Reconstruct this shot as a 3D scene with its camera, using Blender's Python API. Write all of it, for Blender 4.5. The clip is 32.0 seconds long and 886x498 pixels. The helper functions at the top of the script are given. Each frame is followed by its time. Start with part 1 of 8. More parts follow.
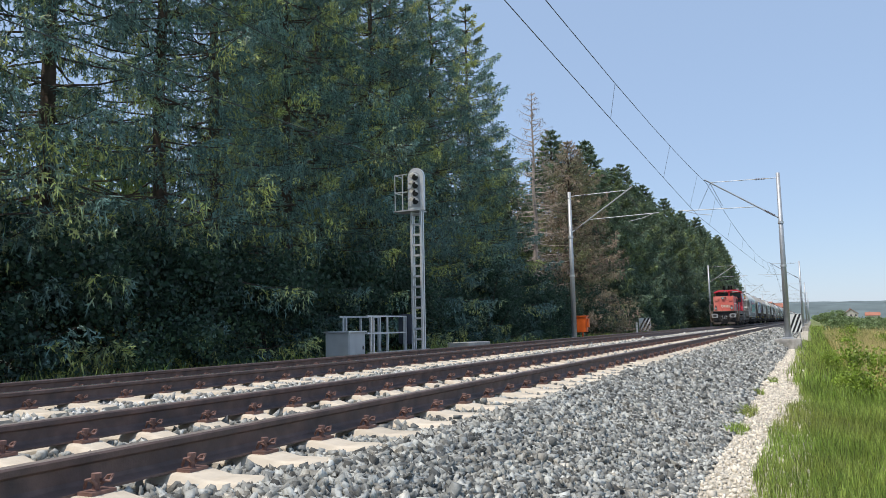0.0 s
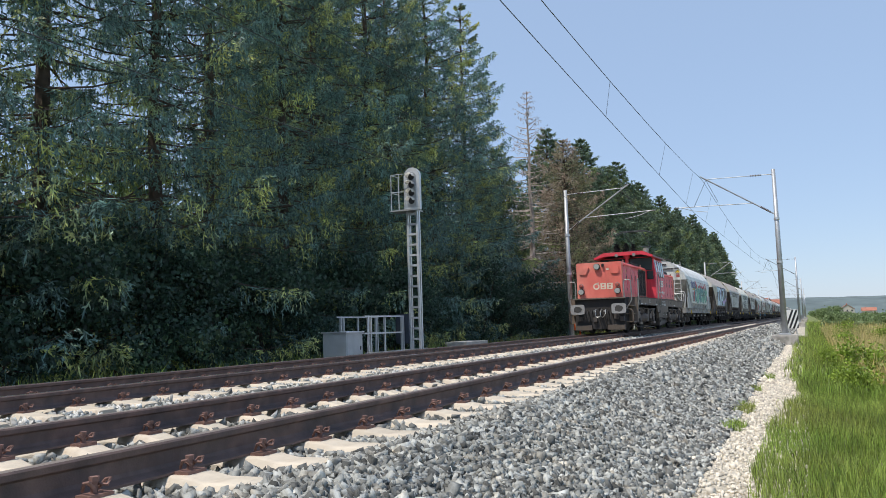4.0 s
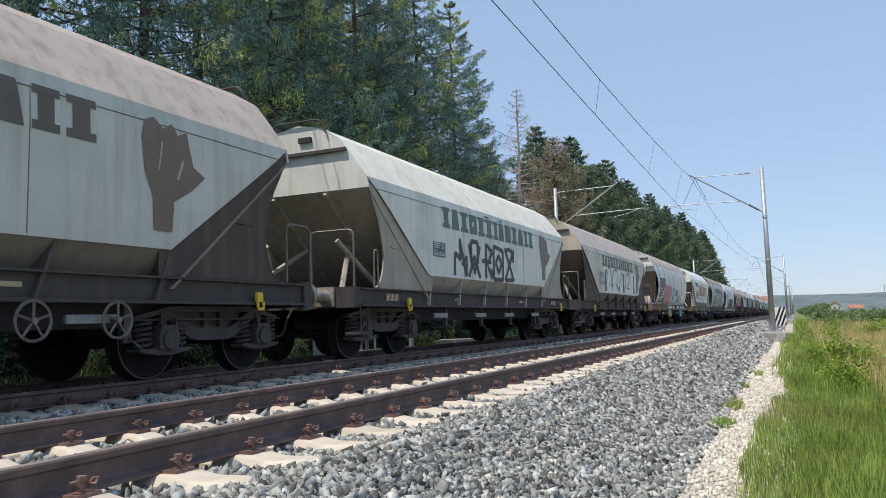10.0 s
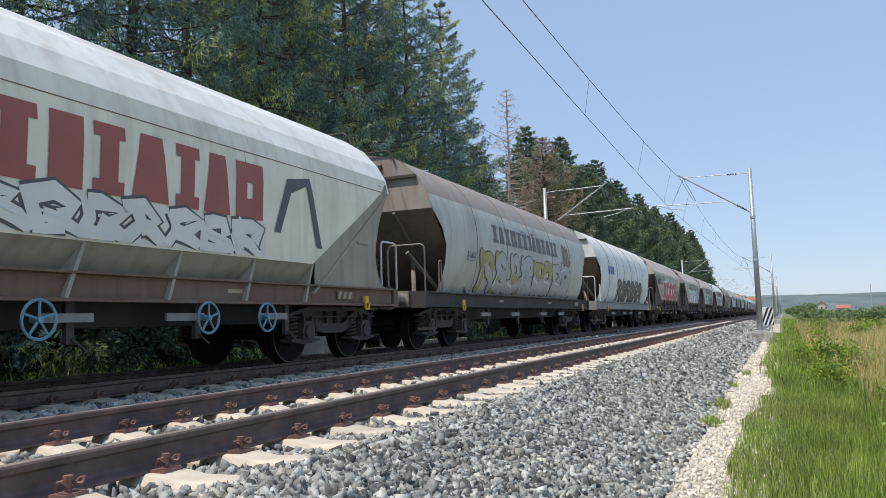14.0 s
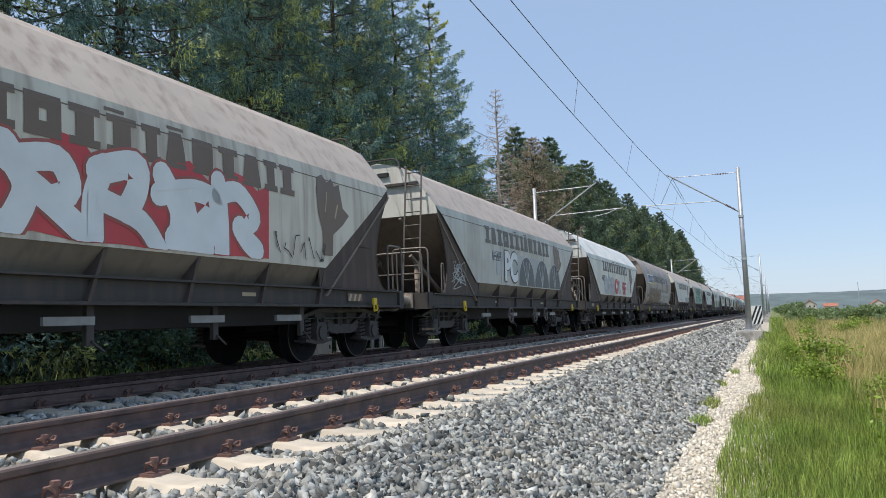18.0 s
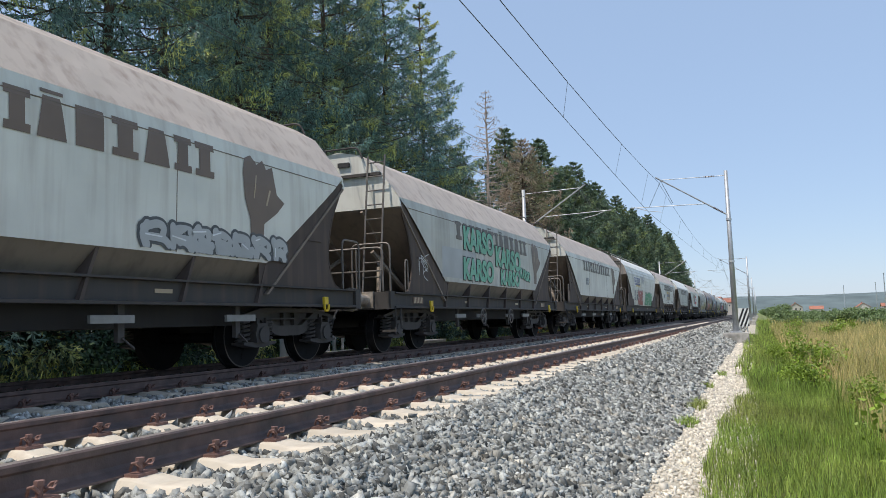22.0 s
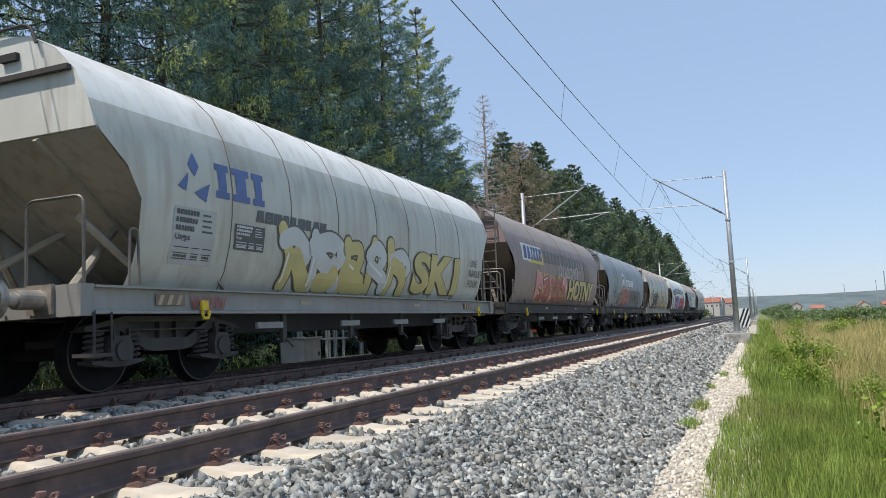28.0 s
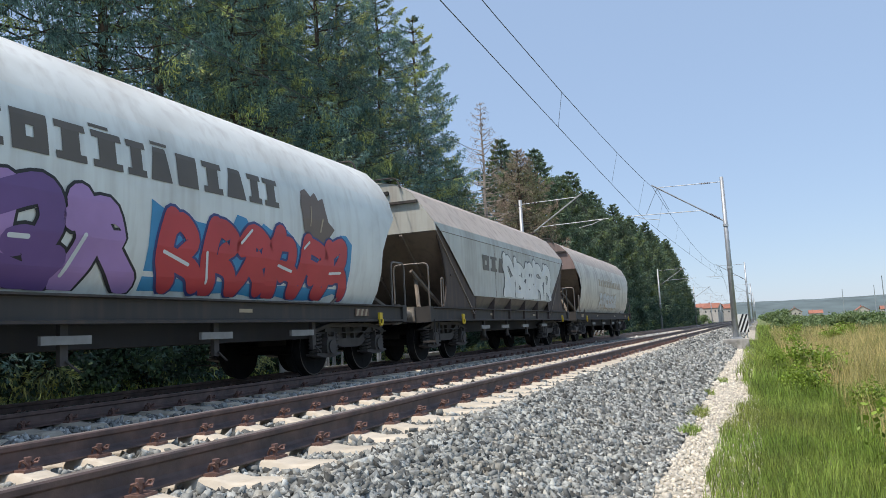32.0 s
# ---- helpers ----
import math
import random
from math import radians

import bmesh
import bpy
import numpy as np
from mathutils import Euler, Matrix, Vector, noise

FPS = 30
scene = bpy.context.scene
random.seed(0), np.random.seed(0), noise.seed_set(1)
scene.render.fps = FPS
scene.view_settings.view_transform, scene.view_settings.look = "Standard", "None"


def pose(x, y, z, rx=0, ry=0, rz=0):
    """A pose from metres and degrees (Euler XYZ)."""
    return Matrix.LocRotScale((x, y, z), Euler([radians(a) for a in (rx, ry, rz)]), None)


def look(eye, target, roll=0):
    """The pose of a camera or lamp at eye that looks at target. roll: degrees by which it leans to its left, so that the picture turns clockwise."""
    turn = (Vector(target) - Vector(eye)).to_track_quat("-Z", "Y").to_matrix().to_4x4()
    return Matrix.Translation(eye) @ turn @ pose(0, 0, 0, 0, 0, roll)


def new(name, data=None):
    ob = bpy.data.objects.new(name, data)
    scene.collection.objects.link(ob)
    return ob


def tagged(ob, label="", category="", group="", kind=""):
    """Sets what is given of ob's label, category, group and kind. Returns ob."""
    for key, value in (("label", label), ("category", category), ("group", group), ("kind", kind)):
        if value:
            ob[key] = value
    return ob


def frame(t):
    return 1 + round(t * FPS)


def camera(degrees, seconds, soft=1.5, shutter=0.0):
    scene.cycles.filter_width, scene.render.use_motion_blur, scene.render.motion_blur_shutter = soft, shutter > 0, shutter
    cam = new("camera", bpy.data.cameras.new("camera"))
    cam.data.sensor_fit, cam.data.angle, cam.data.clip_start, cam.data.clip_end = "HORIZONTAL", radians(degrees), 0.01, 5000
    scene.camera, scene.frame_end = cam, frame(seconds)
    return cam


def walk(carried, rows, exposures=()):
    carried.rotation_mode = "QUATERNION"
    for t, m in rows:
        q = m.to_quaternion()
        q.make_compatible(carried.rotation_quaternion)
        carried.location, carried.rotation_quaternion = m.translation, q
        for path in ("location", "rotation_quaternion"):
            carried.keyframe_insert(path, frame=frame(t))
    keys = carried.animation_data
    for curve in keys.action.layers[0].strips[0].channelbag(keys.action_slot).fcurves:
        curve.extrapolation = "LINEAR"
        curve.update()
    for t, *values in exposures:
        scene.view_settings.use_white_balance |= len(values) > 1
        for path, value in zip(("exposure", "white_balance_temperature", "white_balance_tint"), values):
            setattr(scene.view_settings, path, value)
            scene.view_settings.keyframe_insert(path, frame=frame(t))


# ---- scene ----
cam = camera(59.19, 32.0, soft=0.55)


# the path: the camera is held by hand at one spot and drifts slowly to the right
PATH = [
    (0.0, (-3.247, -3.118, 0.556), (5.775, 1.079, 1.542), -1.20),
    (0.5, (-3.245, -3.117, 0.555), (5.781, 1.071, 1.551), -1.24),
    (1.0, (-3.246, -3.119, 0.556), (5.782, 1.063, 1.558), -1.33),
    (1.5, (-3.247, -3.119, 0.556), (5.782, 1.060, 1.559), -1.37),
    (2.0, (-3.243, -3.117, 0.557), (5.789, 1.057, 1.558), -1.48),
    (2.5, (-3.245, -3.121, 0.558), (5.789, 1.049, 1.553), -1.56),
    (3.0, (-3.242, -3.117, 0.556), (5.796, 1.046, 1.546), -1.63),
    (3.5, (-3.243, -3.117, 0.557), (5.797, 1.044, 1.539), -1.67),
    (5.5, (-3.241, -3.117, 0.556), (5.799, 1.044, 1.527), -2.32),
    (6.0, (-3.242, -3.121, 0.556), (5.797, 1.044, 1.529), -2.50),
    (6.5, (-3.242, -3.125, 0.558), (5.797, 1.038, 1.534), -2.54),
    (7.0, (-3.242, -3.118, 0.561), (5.808, 1.026, 1.525), -2.45),
    (7.5, (-3.241, -3.121, 0.559), (5.818, 1.004, 1.518), -2.38),
    (8.0, (-3.241, -3.121, 0.557), (5.829, 0.980, 1.515), -2.27),
    (8.5, (-3.242, -3.122, 0.558), (5.837, 0.960, 1.511), -2.15),
    (9.0, (-3.242, -3.120, 0.559), (5.843, 0.952, 1.508), -2.01),
    (9.5, (-3.241, -3.120, 0.558), (5.848, 0.939, 1.506), -1.95),
    (10.0, (-3.242, -3.121, 0.559), (5.854, 0.924, 1.503), -1.84),
    (10.5, (-3.242, -3.122, 0.560), (5.861, 0.908, 1.501), -1.80),
    (11.0, (-3.237, -3.118, 0.560), (5.873, 0.900, 1.493), -1.71),
    (11.5, (-3.238, -3.120, 0.554), (5.875, 0.892, 1.484), -1.72),
    (12.0, (-3.238, -3.119, 0.558), (5.879, 0.884, 1.479), -1.61),
    (12.5, (-3.237, -3.120, 0.558), (5.885, 0.873, 1.477), -1.59),
    (13.0, (-3.238, -3.121, 0.555), (5.893, 0.849, 1.483), -1.72),
    (13.5, (-3.236, -3.121, 0.559), (5.907, 0.822, 1.488), -1.74),
    (14.0, (-3.238, -3.119, 0.555), (5.913, 0.804, 1.490), -1.79),
    (14.5, (-3.235, -3.121, 0.556), (5.920, 0.791, 1.493), -1.90),
    (16.5, (-3.234, -3.120, 0.559), (5.955, 0.715, 1.487), -1.97),
    (17.0, (-3.234, -3.122, 0.559), (5.959, 0.703, 1.487), -2.06),
    (17.5, (-3.231, -3.121, 0.558), (5.965, 0.695, 1.489), -2.15),
    (18.0, (-3.232, -3.122, 0.559), (5.968, 0.684, 1.498), -2.15),
    (18.5, (-3.228, -3.121, 0.558), (5.978, 0.667, 1.502), -2.20),
    (19.0, (-3.233, -3.125, 0.558), (5.980, 0.644, 1.510), -2.21),
    (19.5, (-3.232, -3.125, 0.561), (5.989, 0.625, 1.514), -2.19),
    (20.0, (-3.231, -3.121, 0.560), (5.998, 0.608, 1.517), -2.09),
    (20.5, (-3.228, -3.124, 0.558), (6.007, 0.590, 1.516), -2.10),
    (21.0, (-3.229, -3.123, 0.556), (6.013, 0.576, 1.508), -2.01),
    (21.5, (-3.230, -3.123, 0.561), (6.018, 0.561, 1.506), -1.87),
    (22.0, (-3.230, -3.122, 0.559), (6.023, 0.552, 1.502), -1.85),
    (22.5, (-3.229, -3.121, 0.560), (6.026, 0.549, 1.502), -1.77),
    (23.0, (-3.230, -3.122, 0.561), (6.022, 0.554, 1.509), -1.77),
    (23.5, (-3.230, -3.122, 0.559), (6.017, 0.562, 1.515), -1.84),
    (24.0, (-3.229, -3.123, 0.558), (6.012, 0.573, 1.528), -1.93),
    (24.5, (-3.231, -3.124, 0.558), (6.005, 0.583, 1.539), -2.03),
    (25.0, (-3.229, -3.122, 0.563), (6.003, 0.593, 1.547), -2.10),
    (25.5, (-3.230, -3.126, 0.558), (5.999, 0.595, 1.551), -2.32),
    (27.5, (-3.229, -3.126, 0.562), (6.014, 0.558, 1.561), -2.62),
    (28.0, (-3.228, -3.126, 0.560), (6.021, 0.542, 1.561), -2.70),
    (28.5, (-3.226, -3.123, 0.562), (6.029, 0.527, 1.569), -2.68),
    (29.0, (-3.226, -3.121, 0.563), (6.035, 0.512, 1.577), -2.65),
    (29.5, (-3.229, -3.126, 0.563), (6.038, 0.491, 1.588), -2.64),
    (30.0, (-3.225, -3.120, 0.559), (6.046, 0.486, 1.588), -2.66),
    (30.5, (-3.225, -3.124, 0.560), (6.045, 0.478, 1.598), -2.85),
    (31.0, (-3.225, -3.124, 0.560), (6.044, 0.479, 1.614), -3.00),
    (31.5, (-3.222, -3.124, 0.562), (6.044, 0.482, 1.633), -3.14),
    (32.0, (-3.224, -3.125, 0.568), (6.026, 0.514, 1.660), -3.04),
]
walk(cam, [(t, look(e, g, r)) for t, e, g, r in PATH], [(0, 0.35, 6750, 12), (32, 0.35, 6750, 12)])

# ---- world, sun ----
SUN_TO = Vector((-0.385, 0.233, 0.895)).normalized()
world = bpy.data.worlds.new("sky")
scene.world = world
world.use_nodes = True
wn = world.node_tree.nodes
bg = wn["Background"]
sky = wn.new("ShaderNodeTexSky")
sky.sky_type = "NISHITA"
sky.sun_disc = False
sky.sun_elevation = math.asin(SUN_TO.z)
sky.sun_rotation = math.atan2(SUN_TO.x, SUN_TO.y)
sky.air_density, sky.dust_density, sky.ozone_density = 1.0, 0.35, 2.5
haze = wn.new("ShaderNodeMixRGB")  # summer haze evens out the sky
haze.inputs[0].default_value = 0.7
haze.inputs[2].default_value = (2.22, 3.15, 4.65, 1)
world.node_tree.links.new(sky.outputs[0], haze.inputs[1])
world.node_tree.links.new(haze.outputs[0], bg.inputs[0])
bg.inputs[1].default_value = 0.14
sun_data = bpy.data.lights.new("sun", "SUN")
sun_data.energy, sun_data.angle, sun_data.color = 3.1, radians(0.55), (1.0, 0.95, 0.87)
sun = new("sun", sun_data)
sun.matrix_world = look((0, 0, 60), Vector((0, 0, 60)) - SUN_TO)


# ---- materials ----
def mat(name, color, rough=0.6, metal=0.0, var=0.25, scale=3.0, bump=0.0, bscale=40.0, second=None, mix_scale=1.2,
        mix_lo=0.45, mix_hi=0.65, island=0.0, obj=0.0, streak=None, streak_amt=0.5, translucent=0.0, spec=0.5):
    """A surface: base colour with grain, patches of a second colour, streaks that run down, and fine relief."""
    m = bpy.data.materials.new(name)
    m.use_nodes = True
    nt = m.node_tree
    n, l = nt.nodes, nt.links
    b = n["Principled BSDF"]
    b.inputs["Roughness"].default_value = rough
    b.inputs["Metallic"].default_value = metal
    b.inputs["Specular IOR Level"].default_value = spec
    tc = n.new("ShaderNodeTexCoord")
    no = n.new("ShaderNodeTexNoise")
    no.inputs["Scale"].default_value, no.inputs["Detail"].default_value = scale, 8
    l.new(tc.outputs["Object"], no.inputs["Vector"])
    ramp = n.new("ShaderNodeMapRange")
    ramp.inputs["To Min"].default_value, ramp.inputs["To Max"].default_value = 1 - var, 1 + var
    ramp.inputs["From Min"].default_value, ramp.inputs["From Max"].default_value = 0.3, 0.7
    l.new(no.outputs["Fac"], ramp.inputs["Value"])
    out = None
    col = n.new("ShaderNodeRGB")
    col.outputs[0].default_value = (*color, 1)
    out = col.outputs[0]
    if second:
        n2 = n.new("ShaderNodeTexNoise")
        n2.inputs["Scale"].default_value, n2.inputs["Detail"].default_value = mix_scale, 6
        l.new(tc.outputs["Object"], n2.inputs["Vector"])
        r2 = n.new("ShaderNodeMapRange")
        r2.inputs["From Min"].default_value, r2.inputs["From Max"].default_value = mix_lo, mix_hi
        l.new(n2.outputs["Fac"], r2.inputs["Value"])
        mx = n.new("ShaderNodeMixRGB")
        mx.inputs[2].default_value = (*second, 1)
        l.new(r2.outputs[0], mx.inputs[0])
        l.new(out, mx.inputs[1])
        out = mx.outputs[0]
    if streak:
        mp = n.new("ShaderNodeMapping")
        mp.inputs["Scale"].default_value = (5.0, 5.0, 0.35)
        l.new(tc.outputs["Object"], mp.inputs["Vector"])
        n3 = n.new("ShaderNodeTexNoise")
        n3.inputs["Scale"].default_value, n3.inputs["Detail"].default_value = 1.3, 7
        l.new(mp.outputs[0], n3.inputs["Vector"])
        r3 = n.new("ShaderNodeMapRange")
        r3.inputs["From Min"].default_value, r3.inputs["From Max"].default_value = 0.48, 0.75
        r3.inputs["To Max"].default_value = streak_amt
        l.new(n3.outputs["Fac"], r3.inputs["Value"])
        mx = n.new("ShaderNodeMixRGB")
        mx.inputs[2].default_value = (*streak, 1)
        l.new(r3.outputs[0], mx.inputs[0])
        l.new(out, mx.inputs[1])
        out = mx.outputs[0]
    mul = n.new("ShaderNodeMixRGB")
    mul.blend_type = "MULTIPLY"
    mul.inputs[0].default_value = 1
    l.new(out, mul.inputs[1])
    l.new(ramp.outputs[0], mul.inputs[2])
    out = mul.outputs[0]
    for amount, node, socket in ((island, "ShaderNodeNewGeometry", "Random Per Island"), (obj, "ShaderNodeObjectInfo", "Random")):
        if amount:
            g = n.new(node)
            r4 = n.new("ShaderNodeMapRange")
            r4.inputs["To Min"].default_value, r4.inputs["To Max"].default_value = 1 - amount, 1 + amount
            l.new(g.outputs[socket], r4.inputs["Value"])
            mu = n.new("ShaderNodeMixRGB")
            mu.blend_type = "MULTIPLY"
            mu.inputs[0].default_value = 1
            l.new(out, mu.inputs[1])
            l.new(r4.outputs[0], mu.inputs[2])
            out = mu.outputs[0]
    l.new(out, b.inputs["Base Color"])
    if bump:
        nb = n.new("ShaderNodeTexNoise")
        nb.inputs["Scale"].default_value, nb.inputs["Detail"].default_value = bscale, 6
        l.new(tc.outputs["Object"], nb.inputs["Vector"])
        bp = n.new("ShaderNodeBump")
        bp.inputs["Strength"].default_value, bp.inputs["Distance"].default_value = bump, 0.02
        l.new(nb.outputs["Fac"], bp.inputs["Height"])
        l.new(bp.outputs[0], b.inputs["Normal"])
    if translucent:
        tr = n.new("ShaderNodeBsdfTranslucent")
        l.new(out, tr.inputs["Color"])
        ms = n.new("ShaderNodeMixShader")
        ms.inputs[0].default_value = translucent
        l.new(b.outputs[0], ms.inputs[1])
        l.new(tr.outputs[0], ms.inputs[2])
        l.new(ms.outputs[0], n["Material Output"].inputs["Surface"])
    return m


def glow(name, color, strength):
    m = mat(name, color, 0.3, var=0.0)
    b = m.node_tree.nodes["Principled BSDF"]
    b.inputs["Emission Color"].default_value = (*color, 1)
    b.inputs["Emission Strength"].default_value = strength
    return m


M = {}
M["ballast"] = mat("ballast_stone", (0.262, 0.268, 0.250), 0.9, var=0.45, scale=14, island=0.80, bump=0.4, bscale=60, second=(0.40, 0.36, 0.29), mix_scale=5, mix_lo=0.55, mix_hi=0.75)
# the bed is coloured very dark, for the shade in the gaps between stones
M["shaded_ballast_bed"] = mat("shaded_ballast_bed", (0.075, 0.075, 0.072), 0.95, var=0.55, scale=22, bump=1.0, bscale=26)
M["ballast_far"] = mat("ballast_oily", (0.30, 0.31, 0.29), 0.9, var=0.35, scale=14, island=0.6, bump=0.4, bscale=60, second=(0.5, 0.49, 0.46), mix_scale=2.5)
M["gravel"] = mat("white_gravel", (0.66, 0.60, 0.50), 0.95, var=0.2, scale=10, island=0.3, bump=0.3, bscale=50)
M["gravel_bed"] = mat("gravel_bed", (0.52, 0.47, 0.38), 0.95, var=0.35, scale=30, bump=0.8, bscale=45, second=(0.38, 0.33, 0.24), mix_scale=2)
M["concrete"] = mat("sleeper_concrete", (0.56, 0.49, 0.39), 0.85, var=0.16, scale=6, obj=0.12, bump=0.25, bscale=70, second=(0.45, 0.36, 0.27), mix_scale=5, mix_lo=0.55, mix_hi=0.8)
M["concrete_grey"] = mat("grey_concrete", (0.42, 0.40, 0.37), 0.9, var=0.2, scale=5, bump=0.3, bscale=50, second=(0.28, 0.27, 0.24), mix_scale=3)
M["rail"] = mat("rail_rust", (0.135, 0.088, 0.076), 0.7, 0.0, var=0.25, scale=9, bump=0.15, bscale=90, second=(0.085, 0.062, 0.058), mix_scale=4)
M["railhead"] = mat("rail_head", (0.30, 0.25, 0.22), 0.5, 0.4, var=0.12, scale=3, second=(0.20, 0.16, 0.14), mix_scale=2)
M["railhead_bright"] = mat("rail_head_bright", (0.62, 0.60, 0.57), 0.25, 0.9, var=0.08, scale=3)
M["clip"] = mat("clip_rust", (0.20, 0.115, 0.095), 0.7, 0.3, var=0.3, scale=20, obj=0.15)
M["galv"] = mat("galvanised_steel", (0.43, 0.45, 0.47), 0.5, 0.55, var=0.12, scale=4, obj=0.06)
M["galv_light"] = mat("pale_steel", (0.62, 0.64, 0.66), 0.45, 0.5, var=0.1, scale=4)
M["wire"] = mat("overhead_wire", (0.085, 0.09, 0.095), 0.7, 0.0, var=0.1, spec=0.1)
M["ceramic"] = mat("brown_insulator", (0.10, 0.055, 0.045), 0.25, var=0.1)
M["white"] = mat("white_paint", (0.78, 0.78, 0.76), 0.45, var=0.06, scale=3)
M["cabinet"] = mat("grey_cabinet_paint", (0.46, 0.47, 0.47), 0.5, var=0.1, scale=3)
M["black"] = mat("black_paint", (0.02, 0.02, 0.022), 0.5, var=0.15)
M["orange"] = mat("orange_plastic", (0.75, 0.13, 0.02), 0.4, var=0.08)
M["trunk"] = mat("spruce_bark", (0.085, 0.06, 0.045), 0.95, var=0.3, scale=8, bump=0.6, bscale=20)
# the second colour paints yellow-green patches where tips would catch the sun
M["needle"] = mat("spruce_needles", (0.145, 0.205, 0.135), 0.6, var=0.35, scale=0.35, island=0.55, translucent=0.45, second=(0.26, 0.31, 0.11), mix_scale=0.6, mix_lo=0.50, mix_hi=0.70, spec=0.35)
# lens veil is mixed into the bluish base, sunlit twigs into the yellow-green patches
M["needle_veiled"] = mat("veiled_spruce_needles", (0.165, 0.275, 0.245), 0.5, var=0.4, scale=0.35, island=0.65, translucent=0.5, second=(0.50, 0.53, 0.19), mix_scale=0.8, mix_lo=0.50, mix_hi=0.62, spec=0.5)
M["needle_dead"] = mat("dead_needles", (0.38, 0.29, 0.22), 0.8, var=0.3, scale=0.6, island=0.4, translucent=0.4, second=(0.22, 0.24, 0.12), mix_scale=0.5)
M["dead_wood"] = mat("dead_wood", (0.36, 0.30, 0.26), 0.9, var=0.25, scale=4)
# two leaf greens: darkened for under the trees, lightened as sunlit behind them
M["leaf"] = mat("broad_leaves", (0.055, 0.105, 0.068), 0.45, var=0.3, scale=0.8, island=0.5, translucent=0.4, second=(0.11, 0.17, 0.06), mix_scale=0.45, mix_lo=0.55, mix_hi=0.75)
M["leaf_sunlit"] = mat("sunlit_broad_leaves", (0.22, 0.30, 0.10), 0.5, var=0.3, scale=0.6, island=0.45, translucent=0.45)
M["leaf_field"] = mat("willow_leaves", (0.23, 0.31, 0.13), 0.55, var=0.3, scale=0.4, island=0.45, translucent=0.4, second=(0.22, 0.27, 0.16), mix_scale=0.2)
M["leaf_light"] = mat("young_leaves", (0.26, 0.36, 0.05), 0.5, var=0.3, scale=2, island=0.4, translucent=0.3)
M["grass"] = mat("grass_blades", (0.25, 0.35, 0.07), 0.55, var=0.3, scale=0.7, island=0.7, translucent=0.3, second=(0.32, 0.36, 0.09), mix_scale=0.5)
M["straw"] = mat("dry_grass", (0.62, 0.50, 0.22), 0.7, var=0.25, scale=0.8, island=0.35, translucent=0.3, second=(0.30, 0.32, 0.09), mix_scale=0.5)
M["soil"] = mat("meadow_soil", (0.15, 0.19, 0.05), 0.95, var=0.4, scale=1.5, bump=0.6, bscale=6, second=(0.17, 0.17, 0.06), mix_scale=0.12)
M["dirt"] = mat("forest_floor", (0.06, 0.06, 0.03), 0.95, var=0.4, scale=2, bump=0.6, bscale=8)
# the haze of distance is mixed into the colour of the hills
M["hill"] = mat("hazy_wooded_hill", (0.115, 0.15, 0.15), 0.95, var=0.3, scale=0.01)
M["tile_roof"] = mat("red_roof_tiles", (0.34, 0.14, 0.095), 0.85, var=0.2, scale=0.5, obj=0.15)
M["plaster"] = mat("house_plaster", (0.50, 0.46, 0.41), 0.9, var=0.1, scale=0.6, obj=0.12)
M["window"] = mat("dark_glass", (0.03, 0.04, 0.05), 0.08, var=0.0)


# ---- building helpers ----
def obj_from(name, verts, faces, material, smooth=False):
    me = bpy.data.meshes.new(name)
    me.from_pydata(verts, [], faces)
    me.update()
    mats = material if isinstance(material, (list, tuple)) else [material]
    for q in mats:
        me.materials.append(q)
    if smooth:
        me.polygons.foreach_set("use_smooth", [True] * len(me.polygons))
    return me


def put(name, mesh, parent=None, m=None, label=""):
    ob = new(name, mesh)
    if parent is not None:
        ob.parent = parent
    if m is not None:
        ob.matrix_basis = m
    if label:
        tagged(ob, label)
    return ob


def part(name, bm, material, parent, label="", smooth=False):
    me = bpy.data.meshes.new(name)
    bm.to_mesh(me)
    bm.free()
    mats = material if isinstance(material, (list, tuple)) else [material]
    for q in mats:
        me.materials.append(q)
    if smooth:
        me.polygons.foreach_set("use_smooth", [True] * len(me.polygons))
    return put(name, me, parent, None, label)


def add_box(bm, x0, x1, y0, y1, z0, z1, bevel=0.0):
    r = bmesh.ops.create_cube(bm, size=1.0)
    vs = r["verts"]
    for v in vs:
        v.co = Vector((x0 + (v.co.x + 0.5) * (x1 - x0), y0 + (v.co.y + 0.5) * (y1 - y0), z0 + (v.co.z + 0.5) * (z1 - z0)))
    if bevel:
        es = list({e for v in vs for e in v.link_edges})
        bmesh.ops.bevel(bm, geom=es, offset=bevel, segments=2, affect="EDGES", profile=0.6)


def box(x0, x1, y0, y1, z0, z1, bevel=0.0):
    bm = bmesh.new()
    add_box(bm, x0, x1, y0, y1, z0, z1, bevel)
    return bm


def add_rod(bm, a, b, r, seg=8, r2=None):
    a, b = Vector(a), Vector(b)
    d = b - a
    m = Matrix.Translation((a + b) / 2) @ d.to_track_quat("Z", "Y").to_matrix().to_4x4()
    bmesh.ops.create_cone(bm, cap_ends=True, segments=seg, radius1=r, radius2=r if r2 is None else r2, depth=d.length, matrix=m)


def rod(a, b, r, seg=8, r2=None):
    bm = bmesh.new()
    add_rod(bm, a, b, r, seg, r2)
    return bm


